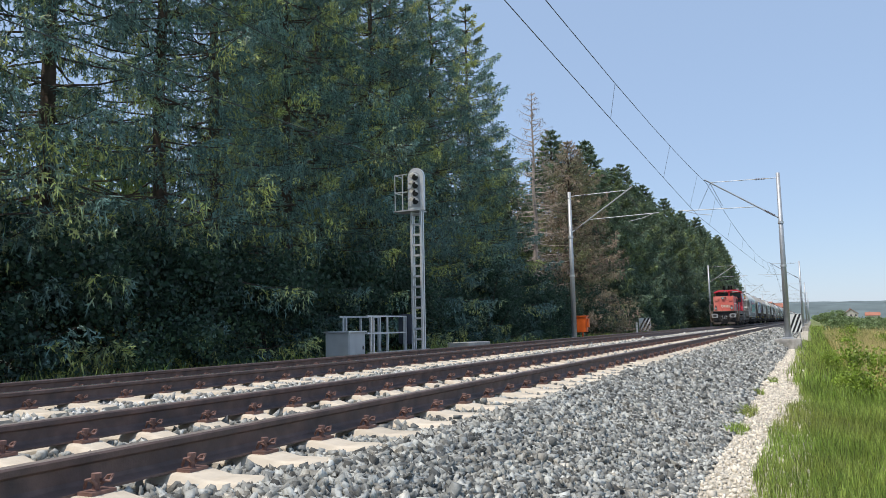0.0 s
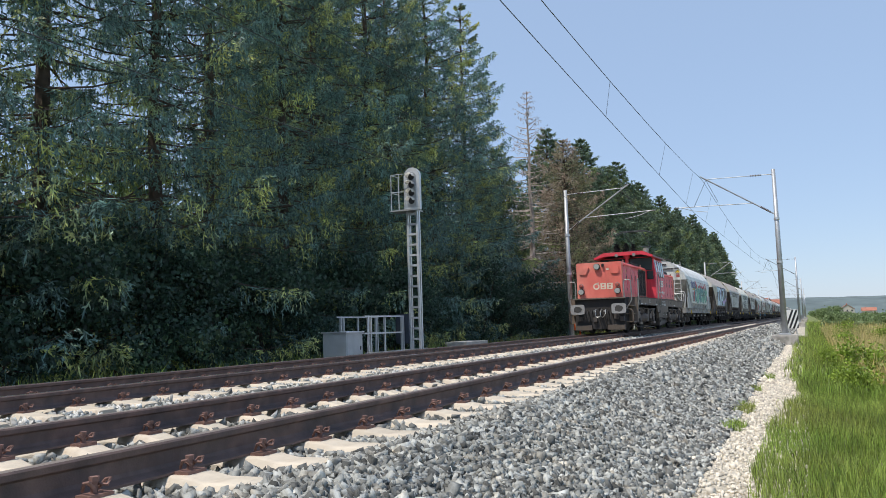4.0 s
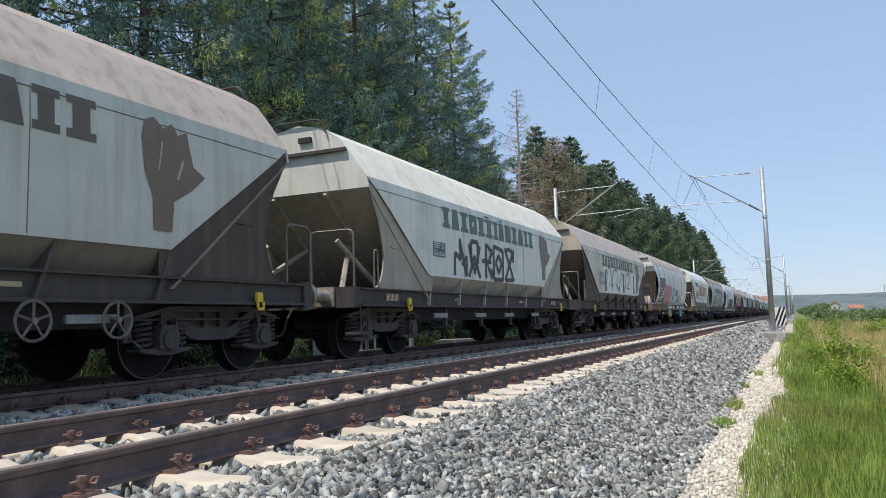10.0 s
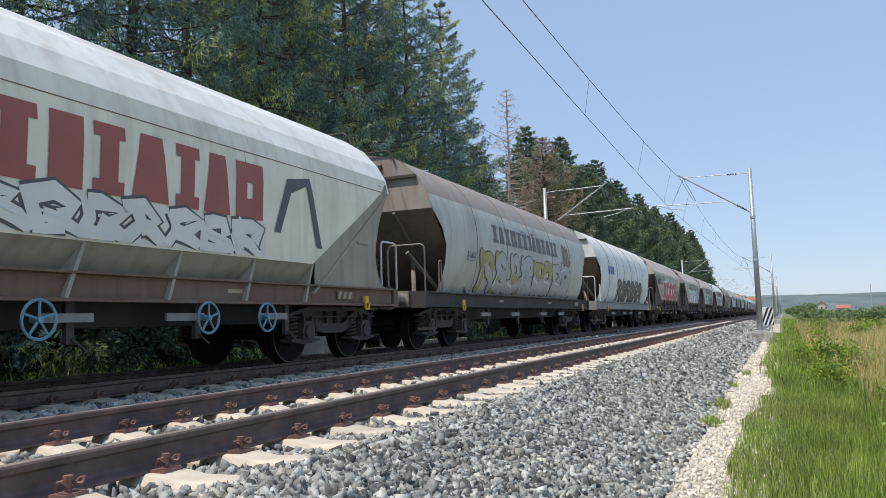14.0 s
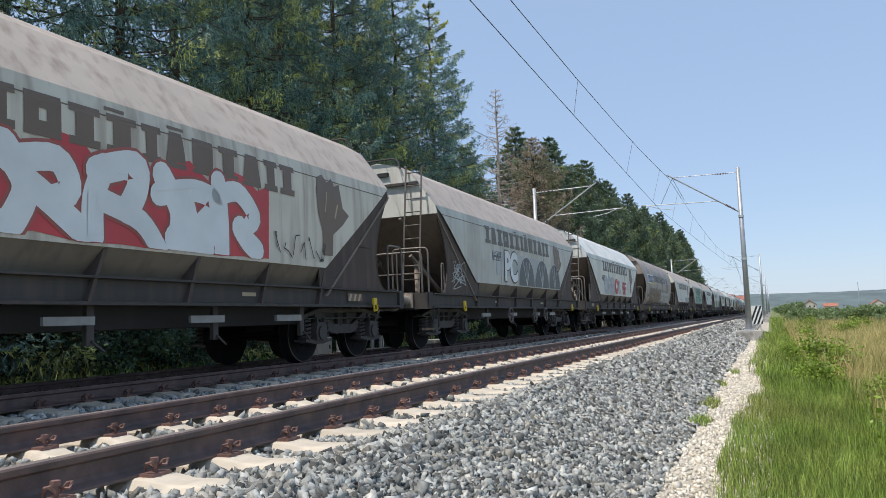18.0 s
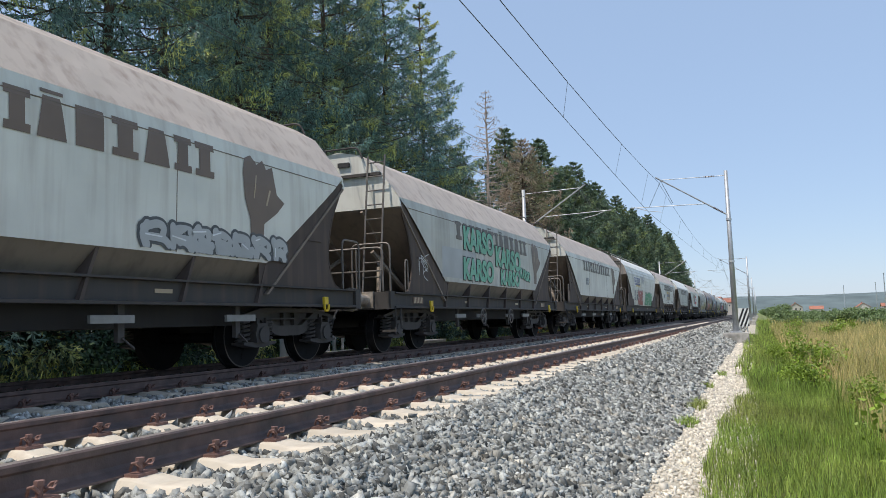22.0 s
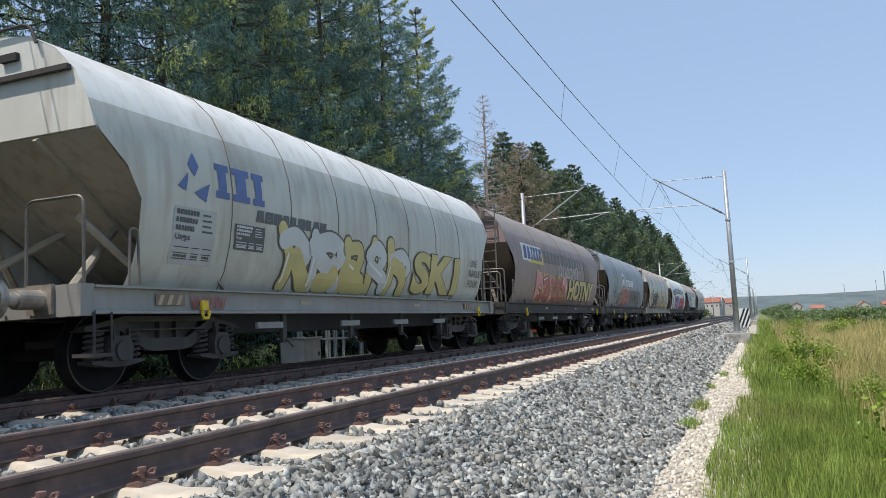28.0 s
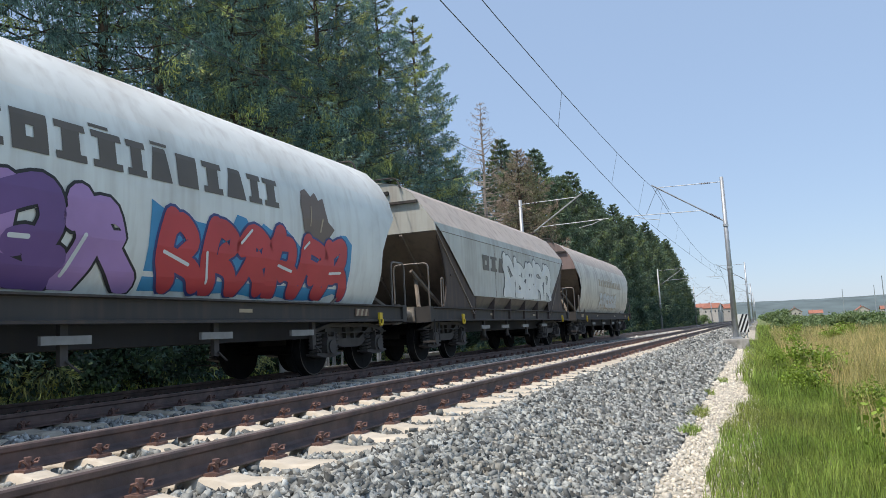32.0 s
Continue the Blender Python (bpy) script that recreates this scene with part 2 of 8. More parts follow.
def add_pipe(bm, pts, r, seg=6):
    """A bent tube along the points."""
    pts = [Vector(p) for p in pts]
    rings = []
    up = Vector((0.13, 0.31, 0.94)).normalized()
    for i, p in enumerate(pts):
        d = (pts[min(i + 1, len(pts) - 1)] - pts[max(i - 1, 0)]).normalized()
        s = d.cross(up)
        if s.length < 0.05:
            s = d.cross(Vector((1, 0, 0)))
        s.normalize()
        t = d.cross(s)
        rings.append([bm.verts.new(p + r * (math.cos(k * 2 * math.pi / seg) * s + math.sin(k * 2 * math.pi / seg) * t)) for k in range(seg)])
    for a, b in zip(rings, rings[1:]):
        for k in range(seg):
            bm.faces.new((a[k], a[(k + 1) % seg], b[(k + 1) % seg], b[k]))
    bm.faces.new(rings[0])
    bm.faces.new(rings[-1][::-1])


def pipe(pts, r, seg=6):
    bm = bmesh.new()
    add_pipe(bm, pts, r, seg)
    return bm


def arc(points, n=4):
    """Rounds the corners of a line of points."""
    ps = [Vector(p) for p in points]
    out = [ps[0]]
    for a, b, c in zip(ps, ps[1:], ps[2:]):
        q = min((a - b).length, (c - b).length, 0.24) * 0.5
        p0, p2 = b + (a - b).normalized() * q, b + (c - b).normalized() * q
        for i in range(n + 1):
            t = i / n
            out.append((1 - t) ** 2 * p0 + 2 * t * (1 - t) * b + t * t * p2)
    out.append(ps[-1])
    return out


def add_prism(bm, outline, axis, lo, hi):
    """An outline in two axes, drawn out along the third ('x', 'y' or 'z')."""
    def at(p, w):
        return {"x": (w, p[0], p[1]), "y": (p[0], w, p[1]), "z": (p[0], p[1], w)}[axis]
    a = [bm.verts.new(at(p, lo)) for p in outline]
    b = [bm.verts.new(at(p, hi)) for p in outline]
    n = len(outline)
    bm.faces.new(a)
    bm.faces.new(b[::-1])
    for i in range(n):
        bm.faces.new((a[i], b[i], b[(i + 1) % n], a[(i + 1) % n]))
    bmesh.ops.recalc_face_normals(bm, faces=bm.faces[:])


def prism(outline, axis, lo, hi):
    bm = bmesh.new()
    add_prism(bm, outline, axis, lo, hi)
    return bm


def thing(name, label, category, group="", m=None):
    ob = new(name)
    ob.empty_display_size = 0.3
    tagged(ob, label, category, group)
    if m is not None:
        ob.matrix_basis = m
    return ob


rng = np.random.default_rng(7)

# ---- ground ----
Y_NEAR, Y_FAR = 0.75, 4.81  # the middle lines of the two tracks; railheads lie at z = 0


def ground_z(x, y):
    """The lie of the land across the line."""
    pts = ((-400, -1.6), (-60, -1.4), (-9, -1.05), (-4.2, -0.98), (-2.95, -0.88), (-2.1, -0.78), (-1.0, -0.31), (-0.75, -0.235), (-0.55, -0.235), (-0.42, -0.265), (5.5, -0.265), (5.9, -0.27), (6.9, -0.45), (8.5, -0.55), (11, -0.6), (60, -0.5), (400, -0.5))
    return float(np.interp(y, [p[0] for p in pts], [p[1] for p in pts]))


def ground():
    xs = [-900, -200, -60, -20, -8] + list(np.arange(-6, 61, 1.5)) + [70, 85, 100, 130, 170, 230, 320, 450, 700, 1100, 1800, 2900]
    ys = [-2200, -900, -400, -200, -100, -60, -40, -25, -15, -11, -9, -7.5, -6, -5, -4.2, -3.5, -2.95, -2.5, -2.1, -1.5, -0.95, -0.75,
          0, 2.8, 5.9, 6.9, 8.5, 11, 20, 60, 200, 900, 2200]
    verts = [(x, y, ground_z(x, y) + 0.05 * (noise.noise(Vector((x * 0.4, y * 0.4, 0))) if y < -3.2 or y > 8 else 0)) for x in xs for y in ys]
    ny = len(ys)
    faces, slots = [], []
    for i in range(len(xs) - 1):
        for j in range(ny - 1):
            faces.append((i * ny + j, (i + 1) * ny + j, (i + 1) * ny + j + 1, i * ny + j + 1))
            mid = (ys[j] + ys[j + 1]) / 2
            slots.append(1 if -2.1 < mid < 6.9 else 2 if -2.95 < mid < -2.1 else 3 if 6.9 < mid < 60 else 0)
    me = obj_from("ground", verts, faces, [M["soil"], M["shaded_ballast_bed"], M["gravel_bed"], M["dirt"]])
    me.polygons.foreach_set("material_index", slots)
    tagged(put("ground", me), "meadow ground beside the ballasted railway embankment", "ground", kind="structure")


ground()


def stone_mesh(name, count, area, size, material, lift=0.3, jag=0.33, seed=1, phase=None):
    """Many broken stones on the ground as one mesh. Each is a rough, sharp-edged lump."""
    r = np.random.default_rng(seed)
    base = np.array([(-1, -1, -.8), (1, -1, -.8), (1, 1, -.8), (-1, 1, -.8), (-.8, -.8, .7), (.8, -.8, .7), (.8, .8, .7), (-.8, .8, .7)], float)
    quads = np.array([(0, 3, 2, 1), (4, 5, 6, 7), (0, 1, 5, 4), (1, 2, 6, 5), (2, 3, 7, 6), (3, 0, 4, 7)])
    x0, x1, y0, y1 = area
    xs = x0 + (x1 - x0) * r.random(count)
    if phase is not None:  # only between the sleepers
        xs = phase + 0.6 * np.floor((xs - phase) / 0.6) + 0.3 + 0.36 * (r.random(count) - 0.5)
    ys = y0 + (y1 - y0) * r.random(count)
    s = size * (0.55 + 0.75 * r.random(count)) * np.where(r.random(count) < 0.12, 1.35, 1.0)
    v = base[None] * (1 + jag * r.standard_normal((count, 8, 3)))
    v = v * (np.array([1.0, 0.75, 0.6])[None] * (1 + 0.2 * r.standard_normal((count, 3))))[:, None, :]
    q = r.standard_normal((count, 4))
    q /= np.linalg.norm(q, axis=1)[:, None]
    w, a, b, c = q.T
    R = np.stack([np.stack([1 - 2 * (b * b + c * c), 2 * (a * b - c * w), 2 * (a * c + b * w)], -1),
                  np.stack([2 * (a * b + c * w), 1 - 2 * (a * a + c * c), 2 * (b * c - a * w)], -1),
                  np.stack([2 * (a * c - b * w), 2 * (b * c + a * w), 1 - 2 * (a * a + b * b)], -1)], 1)
    v = np.einsum("nij,nkj->nki", R, v) * (s / 2)[:, None, None]
    zs = np.array([ground_z(x, y) for x, y in zip(xs, ys)]) + s * lift * r.random(count)
    v += np.stack([xs, ys, zs], -1)[:, None, :]
    f = (np.arange(count)[:, None, None] * 8 + quads[None]).reshape(-1, 4)
    me = bpy.data.meshes.new(name)
    me.vertices.add(count * 8)
    me.vertices.foreach_set("co", v.reshape(-1))
    me.loops.add(len(f) * 4)
    me.loops.foreach_set("vertex_index", f.reshape(-1))
    me.polygons.add(len(f))
    me.polygons.foreach_set("loop_start", np.arange(len(f)) * 4)
    me.update(calc_edges=True)
    me.materials.append(material)
    return me


def ballast():
    for n, area, size, seed, phase in (
            (36000, (-2.0, 8.5, -2.22, -0.42), 0.046, 1, None),
            (17000, (8.5, 24.0, -2.15, -0.42), 0.070, 2, None),
            (9000, (24.0, 70.0, -2.2, -0.42), 0.12, 3, None),
            (5200, (-2.4, 12.0, -0.46, -0.02), 0.046, 11, 0.0),
            (9000, (-2.4, 14.0, 0.02, 1.48), 0.048, 4, 0.0),
            (4500, (-1.0, 20.0, 2.06, 3.50), 0.062, 5, None),
            (5000, (-1.0, 20.0, 3.50, 4.04), 0.052, 12, 0.32),
            (7000, (20.0, 60.0, 2.0, 4.0), 0.10, 6, None),
            (3000, (14.0, 60.0, -0.46, 1.46), 0.07, 13, 0.0),
            (3000, (0.0, 40.0, 5.6, 7.0), 0.09, 8, None),
            (11000, (-18.0, -2.0, -2.2, -0.42), 0.066, 14, None),
            (4500, (-18.0, -2.4, -0.46, 1.46), 0.065, 15, 0.0),
            (4500, (-18.0, -1.0, 2.0, 4.04), 0.10, 16, None),
            (2600, (-18.0, 0.0, 5.6, 7.0), 0.11, 17, None)):
        me = stone_mesh("ballast_stones", n, area, size, M["ballast"] if area[3] < 1.5 else M["ballast_far"], seed=seed, phase=phase, lift=0.3 if phase is None else 0.75)
        tagged(put("ballast_stones", me), "loose heap of sharp grey crushed railway stones", "ballast", kind="stuff")
    me = stone_mesh("white_gravel", 9000, (-2.5, 14.0, -3.05, -2.0), 0.034, M["gravel"], lift=0.2, seed=9)
    tagged(put("white_gravel", me), "pale crushed limestone beside the ballast", "gravel", kind="stuff")
    me = stone_mesh("white_gravel", 4000, (-18.0, -2.5, -3.0, -2.0), 0.05, M["gravel"], lift=0.2, seed=18)
    tagged(put("white_gravel", me), "pale crushed limestone beside the ballast", "gravel", kind="stuff")
    me = stone_mesh("white_gravel", 5000, (14.0, 45.0, -2.9, -1.95), 0.055, M["gravel"], lift=0.2, seed=10)
    tagged(put("white_gravel", me), "pale crushed limestone beside the ballast", "gravel", kind="stuff")


ballast()


# ---- tracks ----
def rail_mesh(name, x0, x1, head):
    half = [(0.075, -0.172), (0.075, -0.160), (0.022, -0.140), (0.009, -0.120), (0.009, -0.055), (0.034, -0.040), (0.036, -0.012), (0.028, -0.002), (0.020, 0.0)]
    outline = half + [(-y, z) for y, z in half[::-1]]
    xs = [x0] + list(np.arange(-4, 120, 12.0)) + [200, 320, x1]
    n = len(outline)
    verts = [(x, y, z) for x in xs for y, z in outline]
    faces, slots = [], []
    for i in range(len(xs) - 1):
        for j in range(n):
            k = (j + 1) % n
            faces.append((i * n + j, i * n + k, (i + 1) * n + k, (i + 1) * n + j))
            top = outline[j][1] > -0.004 and outline[k][1] > -0.004
            slots.append(1 if top else 0)
    me = obj_from(name, verts, faces, [M["rail"], head])
    me.polygons.foreach_set("material_index", slots)
    return me


def sleeper_mesh():
    """A prestressed concrete sleeper: raised, sloped seats under the rails and a lower waist."""
    bm = bmesh.new()
    sec = [(-1.30, 0.10, 0.150, -0.205), (-1.26, 0.115, 0.150, -0.192), (-1.06, 0.115, 0.150, -0.196), (-0.92, 0.115, 0.150, -0.172),
           (-0.60, 0.115, 0.150, -0.172), (-0.46, 0.10, 0.145, -0.205), (0, 0.09, 0.13, -0.225), (0.46, 0.10, 0.145, -0.205),
           (0.60, 0.115, 0.150, -0.172), (0.92, 0.115, 0.150, -0.172), (1.06, 0.115, 0.150, -0.196), (1.26, 0.115, 0.150, -0.192), (1.30, 0.10, 0.150, -0.205)]
    rings = []
    for y, a, b, z in sec:
        rings.append([bm.verts.new(p) for p in ((-b, y, -0.42), (-b, y, z - 0.05), (-a, y, z - 0.008), (-a + 0.02, y, z), (a - 0.02, y, z), (a, y, z - 0.008), (b, y, z - 0.05), (b, y, -0.42))])
    for p, q in zip(rings, rings[1:]):
        for k in range(8):
            bm.faces.new((p[k], p[(k + 1) % 8], q[(k + 1) % 8], q[k]))
    bm.faces.new(rings[0])
    bm.faces.new(rings[-1][::-1])
    bmesh.ops.recalc_face_normals(bm, faces=bm.faces[:])
    me = bpy.data.meshes.new("sleeper")
    bm.to_mesh(me)
    bm.free()
    me.materials.append(M["concrete"])
    return me


def clip_mesh():
    """A bent spring clip with its bolt and guide plate, for the side of a rail's foot that faces -y."""
    bm = bmesh.new()
    loop = [(-0.045, -0.095, -0.150), (-0.062, -0.125, -0.125), (-0.060, -0.155, -0.118), (-0.040, -0.160, -0.130), (-0.026, -0.135, -0.128),
            (-0.018, -0.100, -0.122), (0.018, -0.100, -0.122), (0.026, -0.135, -0.128), (0.040, -0.160, -0.130), (0.060, -0.155, -0.118),
            (0.062, -0.125, -0.125), (0.045, -0.095, -0.150)]
    lift = [(x, y, z + 0.022 if abs(x) > 0.05 else z + 0.008) for x, y, z in loop]
    add_pipe(bm, lift, 0.0085, 6)
    add_rod(bm, (0, -0.118, -0.170), (0, -0.118, -0.105), 0.017, 6)
    add_rod(bm, (0, -0.118, -0.105), (0, -0.118, -0.082), 0.024, 6)
    add_box(bm, -0.07, 0.07, -0.17, -0.08, -0.176, -0.156)
    me = bpy.data.meshes.new("rail_clip")
    bm.to_mesh(me)
    bm.free()
    me.materials.append(M["clip"])
    return me


def track(label, y_mid, head, first, last, offset):
    top = thing("railway_track", label, "railway track", m=pose(0, y_mid, 0))
    top["kind"] = "structure"
    me = rail_mesh("rail", -40, 620, head)
    for s in (-0.75, 0.75):
        put("rail", me, top, pose(0, s, 0))
    sl, cl = sleeper_mesh(), clip_mesh()
    for i in range(first, last):
        x = offset + 0.6 * i
        tilt = 0.4 * math.sin(i * 12.9)
        s = put("sleeper", sl, top, pose(x + 0.012 * math.sin(i * 7.3), 0.01 * math.sin(i * 3.1), 0.004 * math.sin(i * 5.7), 0, 0, tilt))
        if -4 < x < 34:
            for side in (-0.75, 0.75):
                put("rail_clip", cl, s, pose(0, side, 0))
                if x < 12:
                    put("rail_clip", cl, s, pose(0, side, 0, 0, 0, 180))


track("ballasted track with rusty rails on pale concrete sleepers", Y_NEAR, M["railhead"], -30, 130, 0.0)
track("ballasted track with shiny-topped rails on concrete sleepers", Y_FAR, M["railhead_bright"], -30, 130, 2.12 - 3.0)


# ---- the train ----
V0, ACC = 12.846, 0.13099  # speed at the start and steady gain of speed


def run(t):
    return V0 * t + ACC * t * t / 2


# places of the couplings behind the engine and behind each wagon, at the start
GAPS = [97.62, 112.51, 127.27, 142.17, 156.94, 171.74, 188.75, 203.06, 218.85, 233.83, 248.80, 263.50, 278.57, 293.54, 309.05, 324.06,
        338.80, 353.67, 369.07, 383.64, 398.48, 413.33, 428.25, 443.87, 459.07, 473.93, 489.92, 504.68, 520.44]
MOVING = []
TURNING = {0.46: [], 0.57: []}  # wheelsets by radius


def paint(name, color, dirt=(0.22, 0.17, 0.13), amount=0.45, patch=(0.30, 0.28, 0.25), rough=0.55, lo=0.5, hi=0.8):
    return mat(name, color, rough, var=0.09, scale=1.3, second=patch, mix_scale=0.55, mix_lo=lo, mix_hi=hi, streak=dirt, streak_amt=amount, bump=0.08, bscale=6)


RUST, BROWN = (0.20, 0.12, 0.085), (0.27, 0.19, 0.14)
P = {
    "pale": paint("pale_green_grey_paint", (0.676, 0.715, 0.676), amount=0.25, lo=0.6, hi=0.95),
    "beige": paint("weathered_beige_paint", (0.56, 0.505, 0.39), BROWN, 0.5, (0.36, 0.29, 0.22)),
    "grey": paint("weathered_grey_paint", (0.53, 0.53, 0.48), BROWN, 0.42, (0.35, 0.32, 0.27)),
    "warm": paint("rust_stained_paint", (0.63, 0.585, 0.50), RUST, 0.6, (0.40, 0.31, 0.25), lo=0.53, hi=0.85),
    "light": paint("chalky_light_paint", (0.70, 0.695, 0.63), BROWN, 0.32, (0.47, 0.44, 0.38), lo=0.53, hi=0.85),
    "cream": paint("cream_paint", (0.84, 0.79, 0.66), BROWN, 0.28, (0.62, 0.55, 0.44), lo=0.55, hi=0.9),
    "white": paint("off_white_paint", (0.754, 0.780, 0.754), BROWN, 0.25, (0.48, 0.48, 0.45)),
    "brown": paint("brown_grey_paint", (0.351, 0.305, 0.267), RUST, 0.5, (0.20, 0.16, 0.14)),
    "dark": paint("slate_paint", (0.30, 0.33, 0.36), (0.14, 0.09, 0.08), 0.35, (0.20, 0.20, 0.20)),
    "maroon": paint("faded_maroon_paint", (0.305, 0.221, 0.202), (0.12, 0.08, 0.07), 0.4, (0.30, 0.25, 0.22)),
    "roof_rust": paint("rusty_roof", (0.52, 0.435, 0.365), RUST, 0.5, (0.46, 0.40, 0.34)),
    "roof_pale": paint("pale_roof", (0.780, 0.780, 0.741), BROWN, 0.25, (0.50, 0.46, 0.40)),
    "roof_dark": paint("dull_roof", (0.338, 0.286, 0.247), RUST, 0.35, (0.30, 0.27, 0.24)),
    "sill": paint("grimy_sill", (0.058, 0.053, 0.050), (0.13, 0.09, 0.07), 0.45, (0.06, 0.055, 0.05), 0.8),
    "sill_rust": paint("rusty_sill", (0.20, 0.125, 0.09), (0.10, 0.06, 0.05), 0.5, (0.25, 0.19, 0.15), 0.8),
    "sill_pale": paint("pale_sill", (0.30, 0.30, 0.28), BROWN, 0.5, (0.22, 0.20, 0.18), 0.7),
    "chute": paint("brown_dusty_chute", (0.20, 0.165, 0.13), (0.09, 0.07, 0.06), 0.5, (0.27, 0.24, 0.20), 0.85),
    # grime, taken darker still for the deep shade beneath the hood
    "end_brown": paint("grimy_shaded_end_plate", (0.075, 0.055, 0.047), (0.16, 0.11, 0.08), 0.5, (0.05, 0.04, 0.036), 0.8),
    "end_pale": paint("pale_end_sheets", (0.44, 0.45, 0.42), BROWN, 0.35, (0.33, 0.32, 0.29), 0.6),
    "end_beige": paint("beige_end_sheets", (0.36, 0.33, 0.27), RUST, 0.45, (0.25, 0.21, 0.17), 0.7),
    # dirt plus the shadow at the wagon ends, both in this colour
    "slope": paint("dirty_shaded_slope", (0.22, 0.175, 0.14), (0.11, 0.09, 0.08), 0.55, (0.34, 0.29, 0.24), 0.8),
    # bogie and wheel: grime blackened with the shade that lies under the wagons
    "bogie": paint("bogie_grime_and_shade", (0.034, 0.033, 0.034), (0.055, 0.045, 0.04), 0.4, (0.035, 0.035, 0.035), 0.85),
    "wheel": mat("wheel_grime_and_shade", (0.014, 0.014, 0.015), 0.9, var=0.3, scale=5, spec=0.2),
    "loco_bogie": paint("oily_brown_bogie", (0.098, 0.078, 0.063), (0.04, 0.04, 0.035), 0.6, (0.075, 0.065, 0.055), 0.7),
    "bogie_frame": paint("bogie_frame_grime", (0.070, 0.063, 0.060), (0.04, 0.036, 0.033), 0.5, (0.11, 0.095, 0.085), 0.75),
    "red": paint("traffic_red_paint", (0.80, 0.050, 0.085), (0.40, 0.03, 0.04), 0.45, (0.66, 0.10, 0.12), 0.42),
    "red_hood": paint("weathered_hood_red", (0.74, 0.105, 0.10), (0.45, 0.08, 0.07), 0.40, (0.78, 0.24, 0.19), 0.5),
    "red_faded": paint("faded_red_paint", (0.75, 0.17, 0.135), (0.55, 0.16, 0.12), 0.30, (0.80, 0.36, 0.28), 0.5),
    "cab_red": paint("dull_cab_roof", (0.20, 0.075, 0.07), (0.14, 0.08, 0.07), 0.4, (0.24, 0.14, 0.13), 0.6),
    "red_roof": paint("dusty_red_roof", (0.36, 0.15, 0.13), (0.25, 0.14, 0.12), 0.4, (0.33, 0.20, 0.17), 0.6),
    "frame": paint("grimy_grey_frame", (0.175, 0.138, 0.108), (0.055, 0.045, 0.038), 0.65, (0.10, 0.082, 0.068), 0.65),
}
S = {k: mat("spray_" + k, c, 0.5, var=0.10, scale=1.5) for k, c in {
    "black": (0.02, 0.02, 0.024), "white": (0.72, 0.74, 0.75), "ice": (0.56, 0.68, 0.74), "blue": (0.05, 0.28, 0.52), "navy": (0.05, 0.07, 0.22), "teal": (0.06, 0.27, 0.27),
    "red": (0.55, 0.06, 0.07), "pink": (0.66, 0.25, 0.30), "lilac": (0.42, 0.25, 0.52), "purple": (0.17, 0.09, 0.27), "green": (0.08, 0.33, 0.18), "mint": (0.16, 0.44, 0.30),
    "yellow": (0.66, 0.50, 0.08), "olive": (0.36, 0.32, 0.12), "letter": (0.115, 0.095, 0.075), "green_letter": (0.07, 0.13, 0.085), "brick": (0.36, 0.10, 0.085), "wheat": (0.17, 0.12, 0.09),
    "pale_yellow": (0.56, 0.47, 0.20), "plate": (0.09, 0.095, 0.10), "grey": (0.42, 0.43, 0.43), "silver": (0.55, 0.56, 0.56), "tan": (0.42, 0.33, 0.22), "orange": (0.62, 0.24, 0.05), "logo_blue": (0.09, 0.14, 0.33),
    "cherry": (0.50, 0.04, 0.05), "sign": (0.74, 0.73, 0.68)}.items()}
M["rubber"] = mat("black_rubber", (0.025, 0.025, 0.025), 0.7, var=0.2)
M["steel_worn"] = mat("worn_steel", (0.42, 0.42, 0.41), 0.35, 0.85, var=0.15, scale=6)
M["wheel_rim"] = mat("bright_wheel_tread", (0.09, 0.085, 0.08), 0.4, 0.8, var=0.3, scale=3)
M["safety_yellow"] = mat("safety_yellow", (0.72, 0.50, 0.03), 0.5, var=0.15, scale=8)
M["pipe_grey"] = mat("grey_handrail", (0.30, 0.30, 0.29), 0.5, 0.4, var=0.2, scale=6)
M["pipe_brown"] = mat("grimy_handrail", (0.17, 0.15, 0.135), 0.55, 0.3, var=0.25, scale=6)
M["pipe_white"] = mat("white_handrail", (0.62, 0.63, 0.62), 0.5, 0.2, var=0.15, scale=6)
M["blue_disc"] = mat("blue_enamel", (0.16, 0.32, 0.42), 0.5, var=0.15, scale=8)
M["glass"] = mat("cab_glass", (0.05, 0.075, 0.08), 0.06, var=0.05, spec=0.8)
M["glass_pale"] = mat("cab_side_glass", (0.20, 0.27, 0.28), 0.12, var=0.15, scale=2.0, spec=0.8)
M["lamp_glass"] = mat("lamp_glass", (0.55, 0.57, 0.55), 0.12, 0.3, var=0.2, scale=60)
M["grille"] = mat("dark_grille", (0.03, 0.03, 0.032), 0.6, var=0.25, scale=30, bump=0.5, bscale=120)

